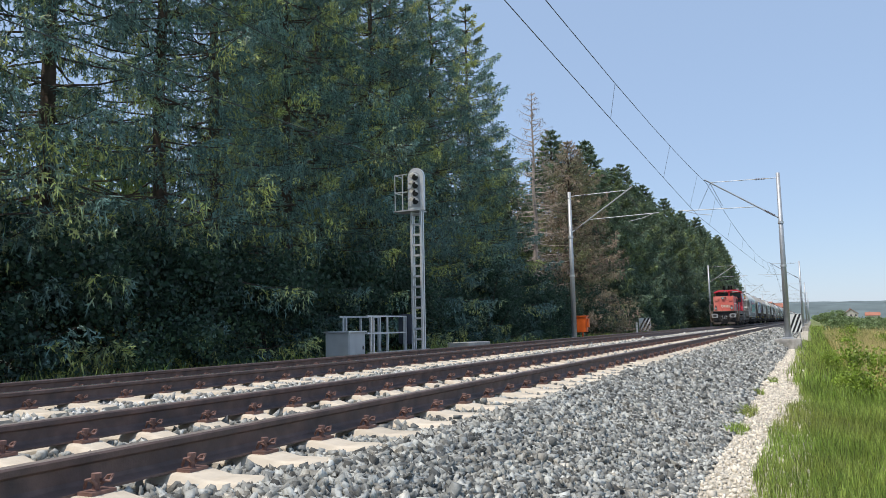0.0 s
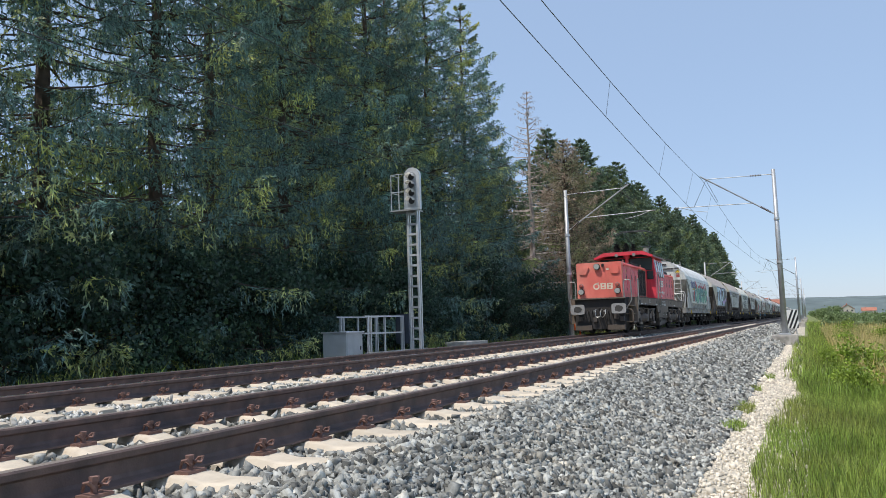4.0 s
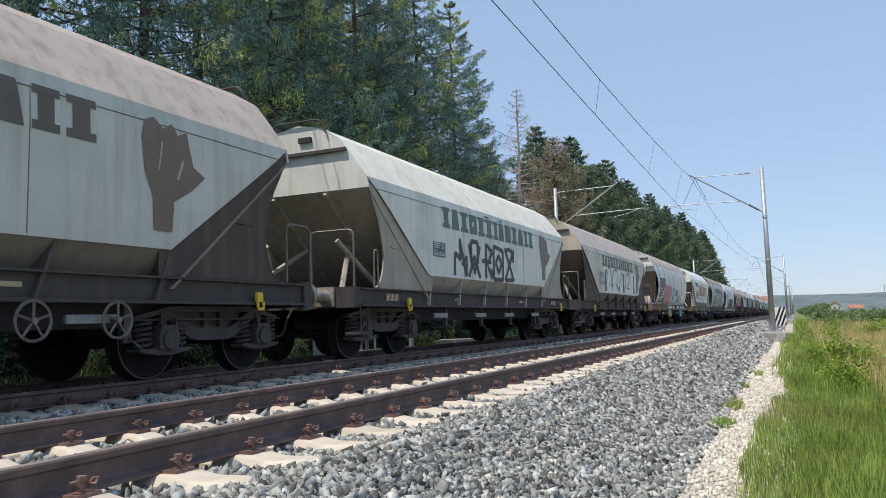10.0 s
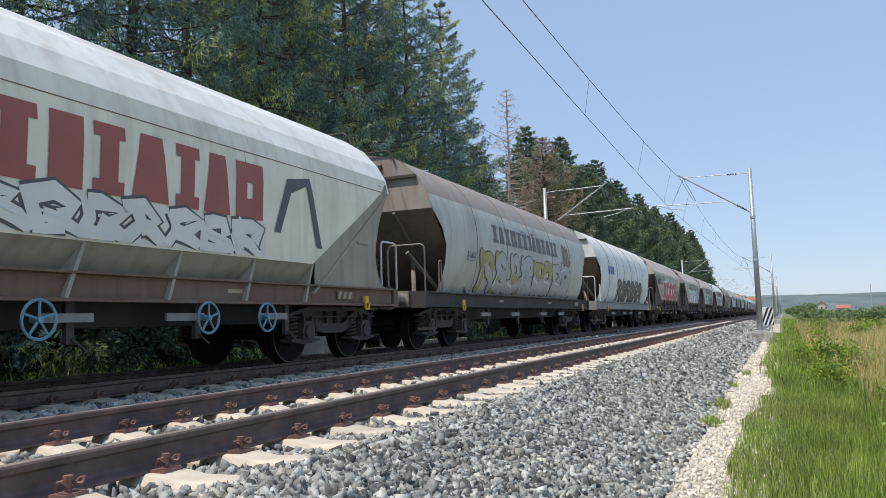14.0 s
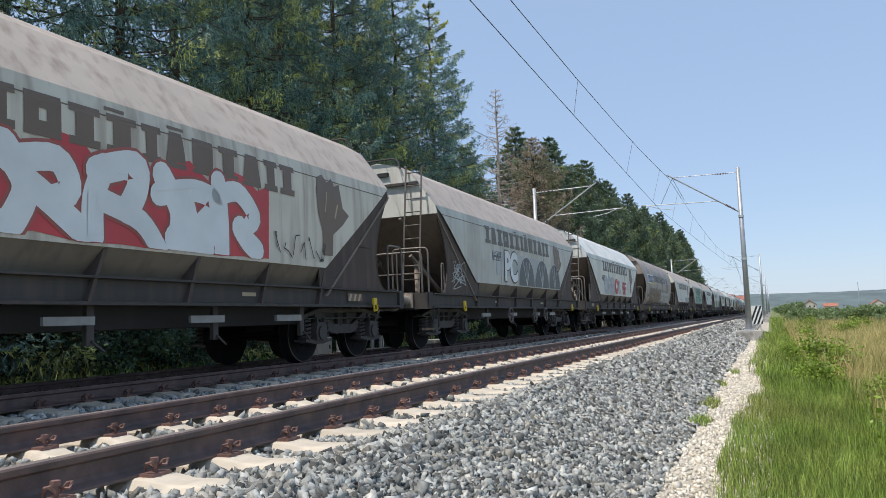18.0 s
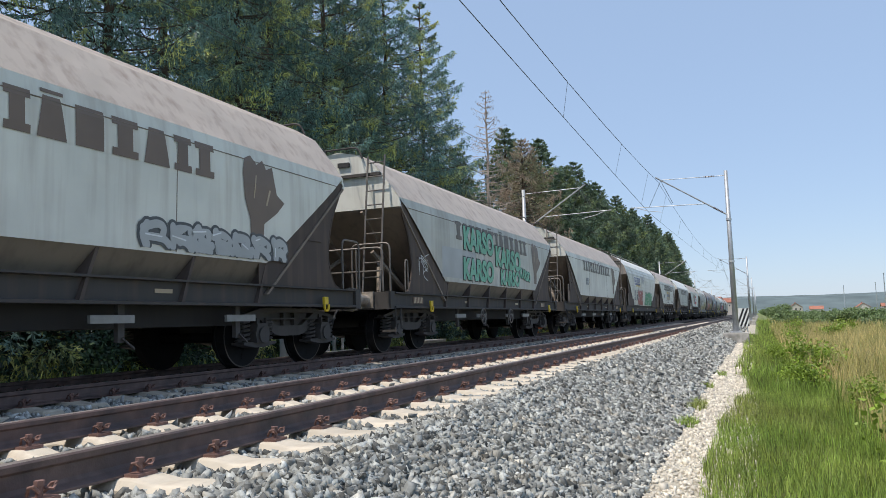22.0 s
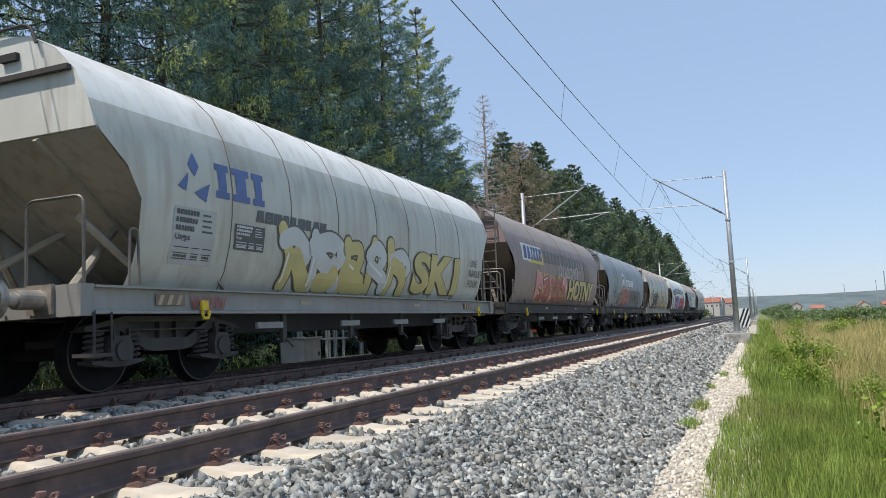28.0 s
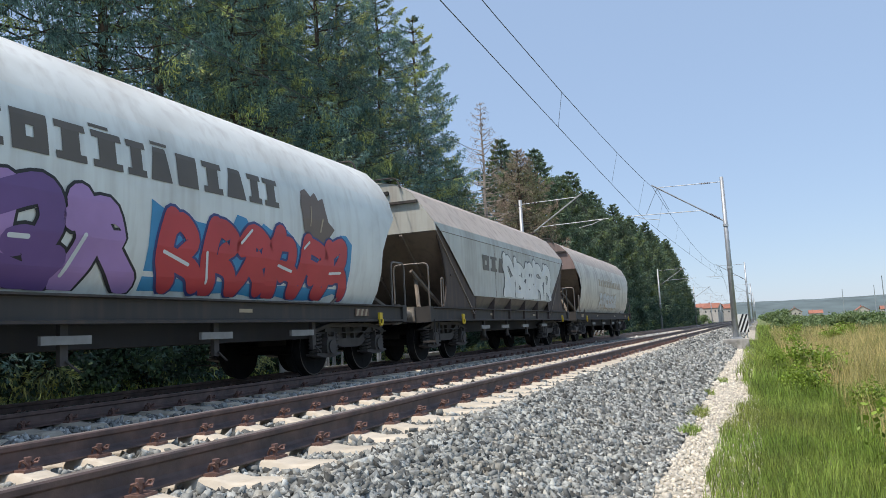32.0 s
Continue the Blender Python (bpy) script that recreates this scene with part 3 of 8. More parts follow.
HALF = {
    "A": [(1.43, 1.50), (1.44, 2.0), (1.45, 2.60), (1.44, 2.90), (1.40, 3.12), (1.13, 3.50), (0.86, 3.85), (0.48, 4.08), (0.0, 4.18)],
    "C": [(1.43, 1.50), (1.44, 2.0), (1.46, 2.60), (1.44, 2.90), (1.37, 3.18), (1.20, 3.47), (0.92, 3.78), (0.50, 4.05), (0.0, 4.16)],
    "B": [(1.18, 1.20), (1.32, 1.45), (1.42, 1.80), (1.47, 2.20), (1.48, 2.55), (1.44, 2.90), (1.34, 3.25), (1.15, 3.60), (0.85, 3.90), (0.45, 4.11), (0.0, 4.18)],
    "D": [(1.36, 1.23), (1.42, 1.70), (1.45, 2.20), (1.45, 2.70), (1.42, 3.05), (1.30, 3.40), (1.05, 3.75), (0.60, 4.02), (0.0, 4.15)],
}


def half_at(kind, z):
    h = HALF[kind]
    return float(np.interp(z, [p[1] for p in h], [p[0] for p in h]))


def edge_at(kind, z, e):
    """How far in from the buffers the side sheet ends at this height."""
    if kind in ("A", "C"):
        return e if z >= 3.12 else e + (3.12 - z) / 1.62 * (3.5 - e)
    if kind == "D":
        return e if z >= 3.0 else e + (3.0 - z) / 1.77 * (3.6 - e)
    return e if z >= 2.95 else e + 0.65 * min(1.0, (2.95 - z) / 0.6)


def shell(kind, L, e, side, roof):
    h = HALF[kind]
    prof = [(-y, z) for y, z in h] + [(y, z) for y, z in h[::-1][1:]]
    ts = [0, 0.05, 0.2, 0.35, 0.5, 0.65, 0.8, 0.95, 1]
    n = len(prof)
    verts, faces, slots = [], [], []
    for t in ts:
        for y, z in prof:
            x0, x1 = edge_at(kind, z, e), L - edge_at(kind, z, e)
            verts.append((x0 + (x1 - x0) * t, y, z))
    for i in range(len(ts) - 1):
        for j in range(n - 1):
            faces.append((i * n + j, (i + 1) * n + j, (i + 1) * n + j + 1, i * n + j + 1))
            slots.append(1 if (prof[j][1] + prof[j + 1][1]) / 2 > 3.2 else 0)
    me = obj_from("hopper_shell", verts, faces, [side, roof])
    me.polygons.foreach_set("material_index", slots)
    if kind == "B":
        me.polygons.foreach_set("use_smooth", [True] * len(faces))
    return me


def hood_mesh(kind, e):
    """The upright end wall under the roof."""
    bm = bmesh.new()
    zb = 2.93
    pts = [(y, z) for y, z in HALF[kind] if z > zb + 0.05]
    w = half_at(kind, zb)
    outline = [(-w, zb)] + [(-y, z) for y, z in pts] + [(y, z) for y, z in pts[::-1][1:]] + [(w, zb)]
    add_prism(bm, [(y * 0.998, z - 0.004) for y, z in outline], "x", e + 0.004, e + 0.05)
    return bm


def trapezoids(poly, z_step=0.18):
    """Cuts a polygon (x, z) into strips, by the even-odd rule."""
    zs = sorted({round(p[1], 4) for p in poly})
    more = list(np.arange(zs[0], zs[-1], z_step))
    zs = sorted(set(zs) | {round(float(q), 4) for q in more})
    out = []
    n = len(poly)
    for a, b in zip(zs, zs[1:]):
        if b - a < 1e-4:
            continue
        m = (a + b) / 2
        cuts = []
        for i in range(n):
            p, q = poly[i], poly[(i + 1) % n]
            if (p[1] - m) * (q[1] - m) < 0:
                f = lambda z: p[0] + (q[0] - p[0]) * (z - p[1]) / (q[1] - p[1])
                cuts.append((f(m), f(a), f(b)))
        cuts.sort()
        for c, d in zip(cuts[::2], cuts[1::2]):
            out.append((a, b, c[1], d[1], d[2], c[2]))
    return out


def decal(name, polys, material, parent, kind, proud=0.006, label=""):
    """Flat paint on the near side: each polygon (x, z) is laid on the curve of the side sheet."""
    verts, faces = [], []
    for poly in polys:
        for a, b, x0, x1, x2, x3 in trapezoids(poly):
            i = len(verts)
            ya, yb = -half_at(kind, a) - proud, -half_at(kind, b) - proud
            verts += [(x0, ya, a), (x1, ya, a), (x2, yb, b), (x3, yb, b)]
            faces.append((i, i + 1, i + 2, i + 3))
    if not faces:
        return None
    return put(name, obj_from(name, verts, faces, material), parent, None, label)


def blocks(name, polys, material, parent, kind, proud):
    """Each block of a row as a part of its own."""
    for p in polys:
        decal(name, [p], material, parent, kind, proud)


def rect(x0, x1, z0, z1):
    return [(x0, z0), (x1, z0), (x1, z1), (x0, z1)]


def bars(x0, x1, z0, z1, n, seed=0, slant=0.0):
    """A row of n plain upright blocks, some slit or pierced, in place of a trade name."""
    r = random.Random(seed)
    out = []
    w = (x1 - x0) / n
    for i in range(n):
        a, b = x0 + i * w + 0.06 * w, x0 + (i + 1) * w - 0.06 * w
        if r.random() < 0.25:
            b -= 0.18 * w
        hz, c, q = z1 - z0, (a + b) / 2, 0.065 * (b - a)
        k = r.choice("saabbph")
        if k == "a":
            p = [(a, z0), (c - q, z0), (c - q, z0 + 0.34 * hz), (c + q, z0 + 0.34 * hz), (c + q, z0), (b, z0), (b, z1), (a, z1)]
        elif k == "b":
            p = [(a, z0), (b, z0), (b, z1), (c + q, z1), (c + q, z0 + 0.64 * hz), (c - q, z0 + 0.64 * hz), (c - q, z1), (a, z1)]
        elif k == "p":
            p = [(a, z0), (b, z0), (b - 0.12 * w, z1), (a + 0.12 * w, z1)]
        else:
            p = [(a, z0), (b, z0), (b, z1), (a, z1)]
        if k == "h":  # two small openings
            for f in (0.22, 0.60):
                e0, e1 = z0 + f * hz, z0 + (f + 0.18) * hz
                p = p + [p[0], (c - 1.4 * q, e0), (c - 1.4 * q, e1), (c + 1.4 * q, e1), (c + 1.4 * q, e0), (c - 1.4 * q, e0), p[0]]
        out.append([(x + slant * (z - z0), z) for x, z in p])
    return out


def slabs(x0, x1, z0, z1, n, seed=0, slant=0.0):
    """A row of n heavy blocks, plain, waisted, tapered or pierced, in place of a trade name."""
    r = random.Random(seed)
    share = [r.uniform(0.8, 1.2) for _ in range(n)]
    out, a0, last = [], x0, ""
    for k in range(n):
        w = (x1 - x0) * share[k] / sum(share)
        a, b, h = a0 + 0.08 * w, a0 + 0.90 * w, z1 - z0
        a0 += w
        foot, ins, c, q = 0.20 * h, 0.17 * w, (a + b) / 2, 0.09 * w
        kind = r.choice([g for g in "wwptd" if g != last or g == "w"])
        last = kind
        if kind == "w":  # waisted
            p = [(a, z0), (b, z0), (b, z0 + foot), (b - ins, z0 + foot), (b - ins, z1 - foot), (b, z1 - foot), (b, z1), (a, z1), (a, z1 - foot), (a + ins, z1 - foot), (a + ins, z0 + foot), (a, z0 + foot)]
        elif kind == "t":  # tapered
            p = [(a, z0), (b, z0), (b - ins, z1), (a + ins, z1)]
        elif kind == "d":  # with a small square opening
            e0, e1 = z0 + 0.36 * h, z0 + 0.64 * h
            p = [(a, z0), (b, z0), (b, z1), (a, z1), (a, z0), (c - q, e0), (c - q, e1), (c + q, e1), (c + q, e0), (c - q, e0)]
        else:
            p = [(a + 0.3 * ins, z0), (b - 0.3 * ins, z0), (b - 0.3 * ins, z1), (a + 0.3 * ins, z1)]
        out.append([(x + slant * (z - z0), z) for x, z in p])
    return out


def blob(cx, cz, rx, rz, n=14, jag=0.25, seed=0):
    r = random.Random(seed)
    return [(cx + rx * math.cos(k * 2 * math.pi / n) * (1 + jag * r.uniform(-1, 1)), cz + rz * math.sin(k * 2 * math.pi / n) * (1 + jag * r.uniform(-1, 1))) for k in range(n)]


def grown(poly, d):
    cx, cz = sum(p[0] for p in poly) / len(poly), sum(p[1] for p in poly) / len(poly)
    out = []
    for x, z in poly:
        q = math.hypot(x - cx, z - cz) or 1
        out.append((x + d * (x - cx) / q, z + d * (z - cz) / q))
    return out


def flowing(pts, n=5):
    """A smooth line through the points."""
    out = []
    for i in range(len(pts) - 1):
        p0, p1, p2, p3 = pts[max(i - 1, 0)], pts[i], pts[i + 1], pts[min(i + 2, len(pts) - 1)]
        for k in range(n):
            t = k / n
            out.append(tuple(0.5 * (2 * b + (c - a) * t + (2 * a - 5 * b + 4 * c - d) * t * t + (3 * b - a - 3 * c + d) * t ** 3) for a, b, c, d in zip(p0, p1, p2, p3)))
    return out + [pts[-1]]


def stroke(pts, width, rounded=True):
    """A thick line as a polygon, with round or square ends."""
    if rounded:
        pts = flowing(pts)
    left, right = [], []
    n = len(pts)
    for i, (x, z) in enumerate(pts):
        a, b = pts[max(i - 1, 0)], pts[min(i + 1, n - 1)]
        dx, dz = b[0] - a[0], b[1] - a[1]
        d = math.hypot(dx, dz) or 1
        nx, nz = -dz / d * width / 2, dx / d * width / 2
        left.append((x + nx, z + nz))
        right.append((x - nx, z - nz + 1e-3))
    ends = [[], []]
    if rounded:
        for e, (c, q) in enumerate(((pts[-1], left[-1]), (pts[0], right[0]))):
            a0 = math.atan2(q[1] - c[1], q[0] - c[0])
            ends[e] = [(c[0] + width / 2 * math.cos(a0 - math.pi * k / 6), c[1] + width / 2 * math.sin(a0 - math.pi * k / 6) + 2e-4 * k) for k in range(1, 6)]
    return left + ends[0] + right[::-1] + ends[1]


def mural(parent, kind, x0, x1, z0, z1, n, fill, line, seed, second=None, halo=None, label="", wild=0.16, soft=True):
    """Sprayed figures of thick crossing strokes: outlined, filled, with highlights, spikes and an optional cloud behind."""
    r = random.Random(seed)
    zlo, zhi = HALF[kind][0][1] + 0.02, 3.1
    cut = lambda p: [(x, min(max(z, zlo + 0.0007 * i), zhi)) for i, (x, z) in enumerate(p)]
    if halo:
        k = max(6, 2 * n)
        cloud = [(x0 - 0.15 + (x1 - x0 + 0.3) * i / k, z0 - 0.06 + r.uniform(-0.07, 0.07)) for i in range(k + 1)] + \
                [(x1 + 0.15 - (x1 - x0 + 0.3) * i / (2 * k), z1 + r.uniform(-0.10, 0.26)) for i in range(2 * k + 1)]
        decal("graffiti_cloud", [cut(cloud)], S[halo], parent, kind, 0.006)
    w, h = (x1 - x0) / n, z1 - z0
    thick = min(0.36 * w, 0.30 * h + 0.05)
    for i in range(n):
        a = x0 + i * w
        j = lambda s=wild: r.uniform(-s, s)
        lines = [[(a + (0.20 + j()) * w, z0 + j(0.06) * h), (a + (0.24 + j()) * w, z0 + 0.5 * h), (a + (0.18 + j()) * w, z1 + j(0.08) * h)],
                 [(a + (0.15 + j()) * w, z0 + (0.8 + j(0.1)) * h), (a + (0.55 + j()) * w, z0 + (0.95 + j(0.1)) * h), (a + (0.88 + j()) * w, z0 + (0.70 + j()) * h), (a + (0.62 + j()) * w, z0 + (0.45 + j()) * h)],
                 [(a + (0.35 + j()) * w, z0 + (0.5 + j()) * h), (a + (0.72 + j()) * w, z0 + (0.32 + j(0.1)) * h), (a + (0.95 + j()) * w, z0 + j(0.08) * h)]]
        if r.random() < 0.5:
            lines.append([(a + (0.2 + j()) * w, z0 + (0.12 + j(0.05)) * h), (a + (0.6 + j()) * w, z0 + (0.05 + j(0.05)) * h), (a + (0.9 + j()) * w, z0 + (0.3 + j()) * h)])
        # outline, fill and light edge, each stroke by itself so that crossings stay filled
        for q, ln in enumerate(lines):
            t = thick * r.uniform(0.8, 1.15)
            up = 0.0012 * q
            decal("graffiti_outline", [cut(stroke(ln, t + 0.075, soft))], S[line], parent, kind, 0.009 + up)
            decal("graffiti", [cut(stroke(ln, t, soft))], S[fill if not second or r.random() < 0.62 else second], parent, kind, 0.015 + up, label)
        hl = lines[r.randrange(len(lines))]
        decal("graffiti_shine", [cut(stroke([(x - 0.18 * thick, z + 0.18 * thick) for x, z in hl[:2]], 0.16 * thick))], S["white"], parent, kind, 0.022)


def tag_lines(parent, kind, x0, x1, z0, z1, material, seed, n=5, thick=0.018):
    """A scrawl of thin sprayed lines."""
    r = random.Random(seed)
    polys = []
    for i in range(n):
        x, z = x0 + (x1 - x0) * (i + 0.3 * r.random()) / n, r.uniform(z0, z1)
        for k in range(3):
            nx, nz = x + r.uniform(-0.2, 0.75) * (x1 - x0) / n, min(max(z + r.uniform(-1, 1) * (z1 - z0), z0), z1)
            d = math.hypot(nx - x, nz - z) or 1
            px, pz = -(nz - z) / d * thick / 2, (nx - x) / d * thick / 2
            polys.append([(x + px, z + pz), (x - px, z - pz), (nx - px, nz - pz + 1e-3), (nx + px, nz + pz + 1e-3)])
            x, z = nx, nz
    for p in polys:
        decal("spray_tag", [p], S[material], parent, kind, 0.022)


def words(text, parent, kind, x, z, size, material, proud=0.02, name="sprayed_word", slant=0.0, wide=1.0, fat=0.018, rise=0.0):
    """Readable writing, bent onto the side sheet. x, z: the lower left corner."""
    cu = bpy.data.curves.new(name, "FONT")
    cu.body, cu.size, cu.resolution_u, cu.shear = text, size, 3 if size < 0.5 else 9, slant
    cu.offset = size * fat
    tmp = bpy.data.objects.new(name, cu)
    scene.collection.objects.link(tmp)
    dg = bpy.context.evaluated_depsgraph_get()
    me = bpy.data.meshes.new_from_object(tmp.evaluated_get(dg))
    bpy.data.objects.remove(tmp)
    if kind == "B" and size > 0.4:  # cut into strips, so that large letters follow the barrel side
        cutter = bmesh.new()
        cutter.from_mesh(me)
        for k in range(1, 12):
            bmesh.ops.bisect_plane(cutter, geom=cutter.verts[:] + cutter.edges[:] + cutter.faces[:], plane_co=(0, 0.11 * k, 0), plane_no=(0, 1, 0))
        cutter.to_mesh(me)
        cutter.free()
    for v in me.vertices:
        px = x + v.co.x * wide
        pz = z + v.co.y + rise * v.co.x * wide
        v.co = (px, -half_at(kind, pz) - proud, pz) if kind else (px, -proud, pz)
    me.materials.clear()
    me.materials.append(material)
    return put(name, me, parent)


def scrawl(parent, kind, x0, x1, z0, z1, material, seed, n=6, thick=0.02):
    """One looping sprayed line of n bows, as in a quick signature."""
    r = random.Random(seed)
    w, h = (x1 - x0) / n, z1 - z0
    for i in range(n):
        a = x0 + i * w
        loop = [(a, z0 + 0.1 * h), (a + r.uniform(0.1, 0.4) * w, z1 - r.uniform(0, 0.3) * h), (a + r.uniform(0.5, 0.8) * w, z1 - r.uniform(0, 0.15) * h),
                (a + r.uniform(0.6, 0.9) * w, z0 + r.uniform(0.3, 0.6) * h), (a + r.uniform(0.3, 0.5) * w, z0 + r.uniform(0.2, 0.4) * h), (a + r.uniform(0.7, 1.1) * w, z0 + r.uniform(0, 0.25) * h)]
        decal("spray_tag", [stroke(loop, thick)], S[material], parent, kind, 0.020 + 0.0008 * (i % 3))


# shared running gear
def bogie_meshes():
    out = {}
    bm = bmesh.new()
    upper = [(-1.36, 0.70), (-1.34, 0.75), (-0.75, 0.87), (0.75, 0.87), (1.34, 0.75), (1.36, 0.70), (0.72, 0.80), (-0.72, 0.80)]
    belly = [(-0.98, 0.805), (-0.72, 0.80), (-0.34, 0.60), (0.34, 0.60), (0.72, 0.80), (0.98, 0.805), (0.42, 0.47), (0.25, 0.44), (-0.25, 0.44), (-0.42, 0.47)]
    add_prism(bm, upper, "y", -0.07, 0.07)
    add_prism(bm, belly, "y", -0.06, 0.06)
    add_box(bm, -0.62, 0.62, 0.02, 0.05, 0.58, 0.82)
    for x in (-0.16, 0.14):
        add_box(bm, x, x + 0.04, -0.05, 0.05, 0.59, 0.81)
    add_box(bm, -1.38, 1.38, -0.11, 0.11, 0.695, 0.715)
    for x in (-0.9, 0.9):
        add_box(bm, x - 0.05, x + 0.05, -0.09, 0.09, 0.56, 0.78)
    out["side_frame"] = bm
    bm = bmesh.new()
    add_pipe(bm, [(0.098 * math.cos(k * math.pi / 4), 0.098 * math.sin(k * math.pi / 4), 0.37 + 0.0078 * k) for k in range(41)], 0.021, 5)
    out["spring"] = bm
    bm = bmesh.new()
    add_prism(bm, [(-0.15, 0.36), (-0.17, 0.50), (-0.12, 0.64), (0.12, 0.64), (0.17, 0.50), (0.15, 0.36)], "y", -0.16, 0.10)
    add_rod(bm, (0, -0.19, 0.47), (0, -0.15, 0.47), 0.115, 12)
    add_rod(bm, (0, -0.175, 0.47), (0, -0.155, 0.47), 0.05, 8)
    add_prism(bm, [(-0.40, 0.335), (-0.40, 0.37), (-0.12, 0.37), (0.12, 0.37), (0.40, 0.37), (0.40, 0.335), (0.12, 0.29), (-0.12, 0.29)], "y", -0.11, 0.11)
    for x in (-0.115, 0.115):
        add_box(bm, x - 0.012, x + 0.012, -0.15, -0.10, 0.36, 0.72)
    out["axle_box"] = bm
    bm = bmesh.new()
    for s in (-1, 1):
        add_rod(bm, (0, s * 0.69, 0), (0, s * 0.82, 0), 0.46, 32)
        add_rod(bm, (0, s * 0.66, 0), (0, s * 0.69, 0), 0.487, 32)
        add_rod(bm, (0, s * 0.82, 0), (0, s * 0.85, 0), 0.20, 20)
        for k in range(3):
            a = 2 * math.pi * k / 3
            add_rod(bm, (0.30 * math.cos(a), s * 0.82, 0.30 * math.sin(a)), (0.30 * math.cos(a), s * 0.825, 0.30 * math.sin(a)), 0.05, 8)
    add_rod(bm, (0, -0.95, 0), (0, 0.95, 0), 0.085, 12)
    out["wheelset"] = bm
    bm = bmesh.new()
    n = 32
    for i in range(n):
        c0, s0, c1, s1 = math.cos(2 * math.pi * i / n), math.sin(2 * math.pi * i / n), math.cos(2 * math.pi * (i + 1) / n), math.sin(2 * math.pi * (i + 1) / n)
        bm.faces.new([bm.verts.new(p) for p in ((0.458 * c0, -0.824, 0.458 * s0), (0.458 * c1, -0.824, 0.458 * s1), (0.440 * c1, -0.826, 0.440 * s1), (0.440 * c0, -0.826, 0.440 * s0))])
    out["tread_ring"] = bm
    bm = bmesh.new()
    add_box(bm, -0.30, 0.30, -0.95, 0.95, 0.50, 0.78)
    add_box(bm, -0.95, -0.60, -0.30, 0.30, 0.45, 0.62)
    add_box(bm, 0.60, 0.95, -0.30, 0.30, 0.45, 0.62)
    out["bolster"] = bm
    res = {}
    for k, b in out.items():
        me = bpy.data.meshes.new(k)
        b.to_mesh(me)
        b.free()
        me.materials.append(M["wheel_rim"] if k == "tread_ring" else P["wheel"] if k == "wheelset" else P["bogie"] if k == "bolster" else P["bogie_frame"])
        res[k] = me
    return res


BOGIE = bogie_meshes()


def bogie(parent, x, base=0.9):
    b = put("bogie", BOGIE["bolster"], parent, pose(x, 0, 0))
    for s in (-1, 1):
        put("side_frame", BOGIE["side_frame"], b, pose(0, s * 1.0, 0))
        for a in (-base, base):
            put("axle_box", BOGIE["axle_box"], b, pose(a, s * 1.02, 0, 0, 0, 0 if s < 0 else 180))
            for q in (-0.28, 0.28):
                put("spring", BOGIE["spring"], b, pose(a + q, s * 1.02, 0))
    for a in (-base, base):
        w = put("wheelset", BOGIE["wheelset"], b)
        w.matrix_parent_inverse = pose(a, 0, 0.46)
        TURNING[0.46].append(w)
        put("tread_ring", BOGIE["tread_ring"], b, pose(a, 0, 0.46))
    return b


def shared(name, bm, material):
    me = bpy.data.meshes.new(name)
    bm.to_mesh(me)
    bm.free()
    me.materials.append(material)
    return me


def buffer_mesh():
    bm = bmesh.new()
    add_rod(bm, (0.0, 0, 0), (0.045, 0, 0), 0.225, 24)
    add_rod(bm, (0.045, 0, 0), (0.40, 0, 0), 0.075, 14)
    add_rod(bm, (0.28, 0, 0), (0.62, 0, 0), 0.105, 16)
    add_box(bm, 0.58, 0.63, -0.18, 0.18, -0.16, 0.16)
    return bm


BUFFER = shared("buffer", buffer_mesh(), mat("greasy_buffer", (0.30, 0.26, 0.22), 0.5, 0.4, var=0.3, scale=6, second=(0.42, 0.38, 0.33), mix_scale=5))
HOSE = shared("brake_hose", pipe(arc([(0.60, -0.33, 0.95), (0.35, -0.34, 0.80), (0.15, -0.34, 0.45), (0.0, -0.32, 0.42)]), 0.022), M["rubber"])
bm0 = bmesh.new()
add_box(bm0, 0.05, 0.65, -0.04, 0.04, 0.98, 1.10, 0.01)
add_pipe(bm0, arc([(0.05, -0.10, 1.06), (-0.2, -0.10, 1.0), (-0.2, 0.10, 1.0), (0.05, 0.10, 1.06)]), 0.02)
COUPLER = shared("screw_coupling", bm0, M["steel_worn"])
bm0 = bmesh.new()
add_pipe(bm0, [(-0.06, 0, 0.14), (-0.06, 0, 0.0), (-0.04, 0, -0.04), (0.04, 0, -0.04), (0.06, 0, 0.0), (0.06, 0, 0.06)], 0.022)
add_box(bm0, -0.09, 0.03, -0.02, 0.02, 0.06, 0.18)
HOOK = shared("rope_hook", bm0, M["safety_yellow"])
bm0 = bmesh.new()
for k in range(24):
    a0, a1 = 2 * math.pi * k / 24, 2 * math.pi * (k + 1) / 24
    add_rod(bm0, (0.19 * math.cos(a0), 0, 0.19 * math.sin(a0)), (0.19 * math.cos(a1), 0, 0.19 * math.sin(a1)), 0.017, 5)
for k in range(5):
    a0 = 2 * math.pi * k / 5 + 0.3
    add_rod(bm0, (0, 0, 0), (0.19 * math.cos(a0), 0, 0.19 * math.sin(a0)), 0.014, 5)
add_rod(bm0, (0, -0.03, 0), (0, 0.10, 0), 0.035, 8)
HANDWHEEL = {"grey": shared("hand_wheel", bm0.copy(), M["pipe_brown"]), "blue": shared("hand_wheel", bm0.copy(), M["blue_disc"]), "yellow": shared("hand_wheel", bm0.copy(), M["safety_yellow"])}
bm0.free()
PLATE = shared("lever_plate", box(-0.32, 0.32, -0.02, 0.02, -0.045, 0.045), mat("dull_plate", (0.25, 0.245, 0.23), 0.6, var=0.2, scale=5))
bm0 = bmesh.new()
add_box(bm0, -0.05, 0.05, -0.03, 0.03, -0.35, 0.1)
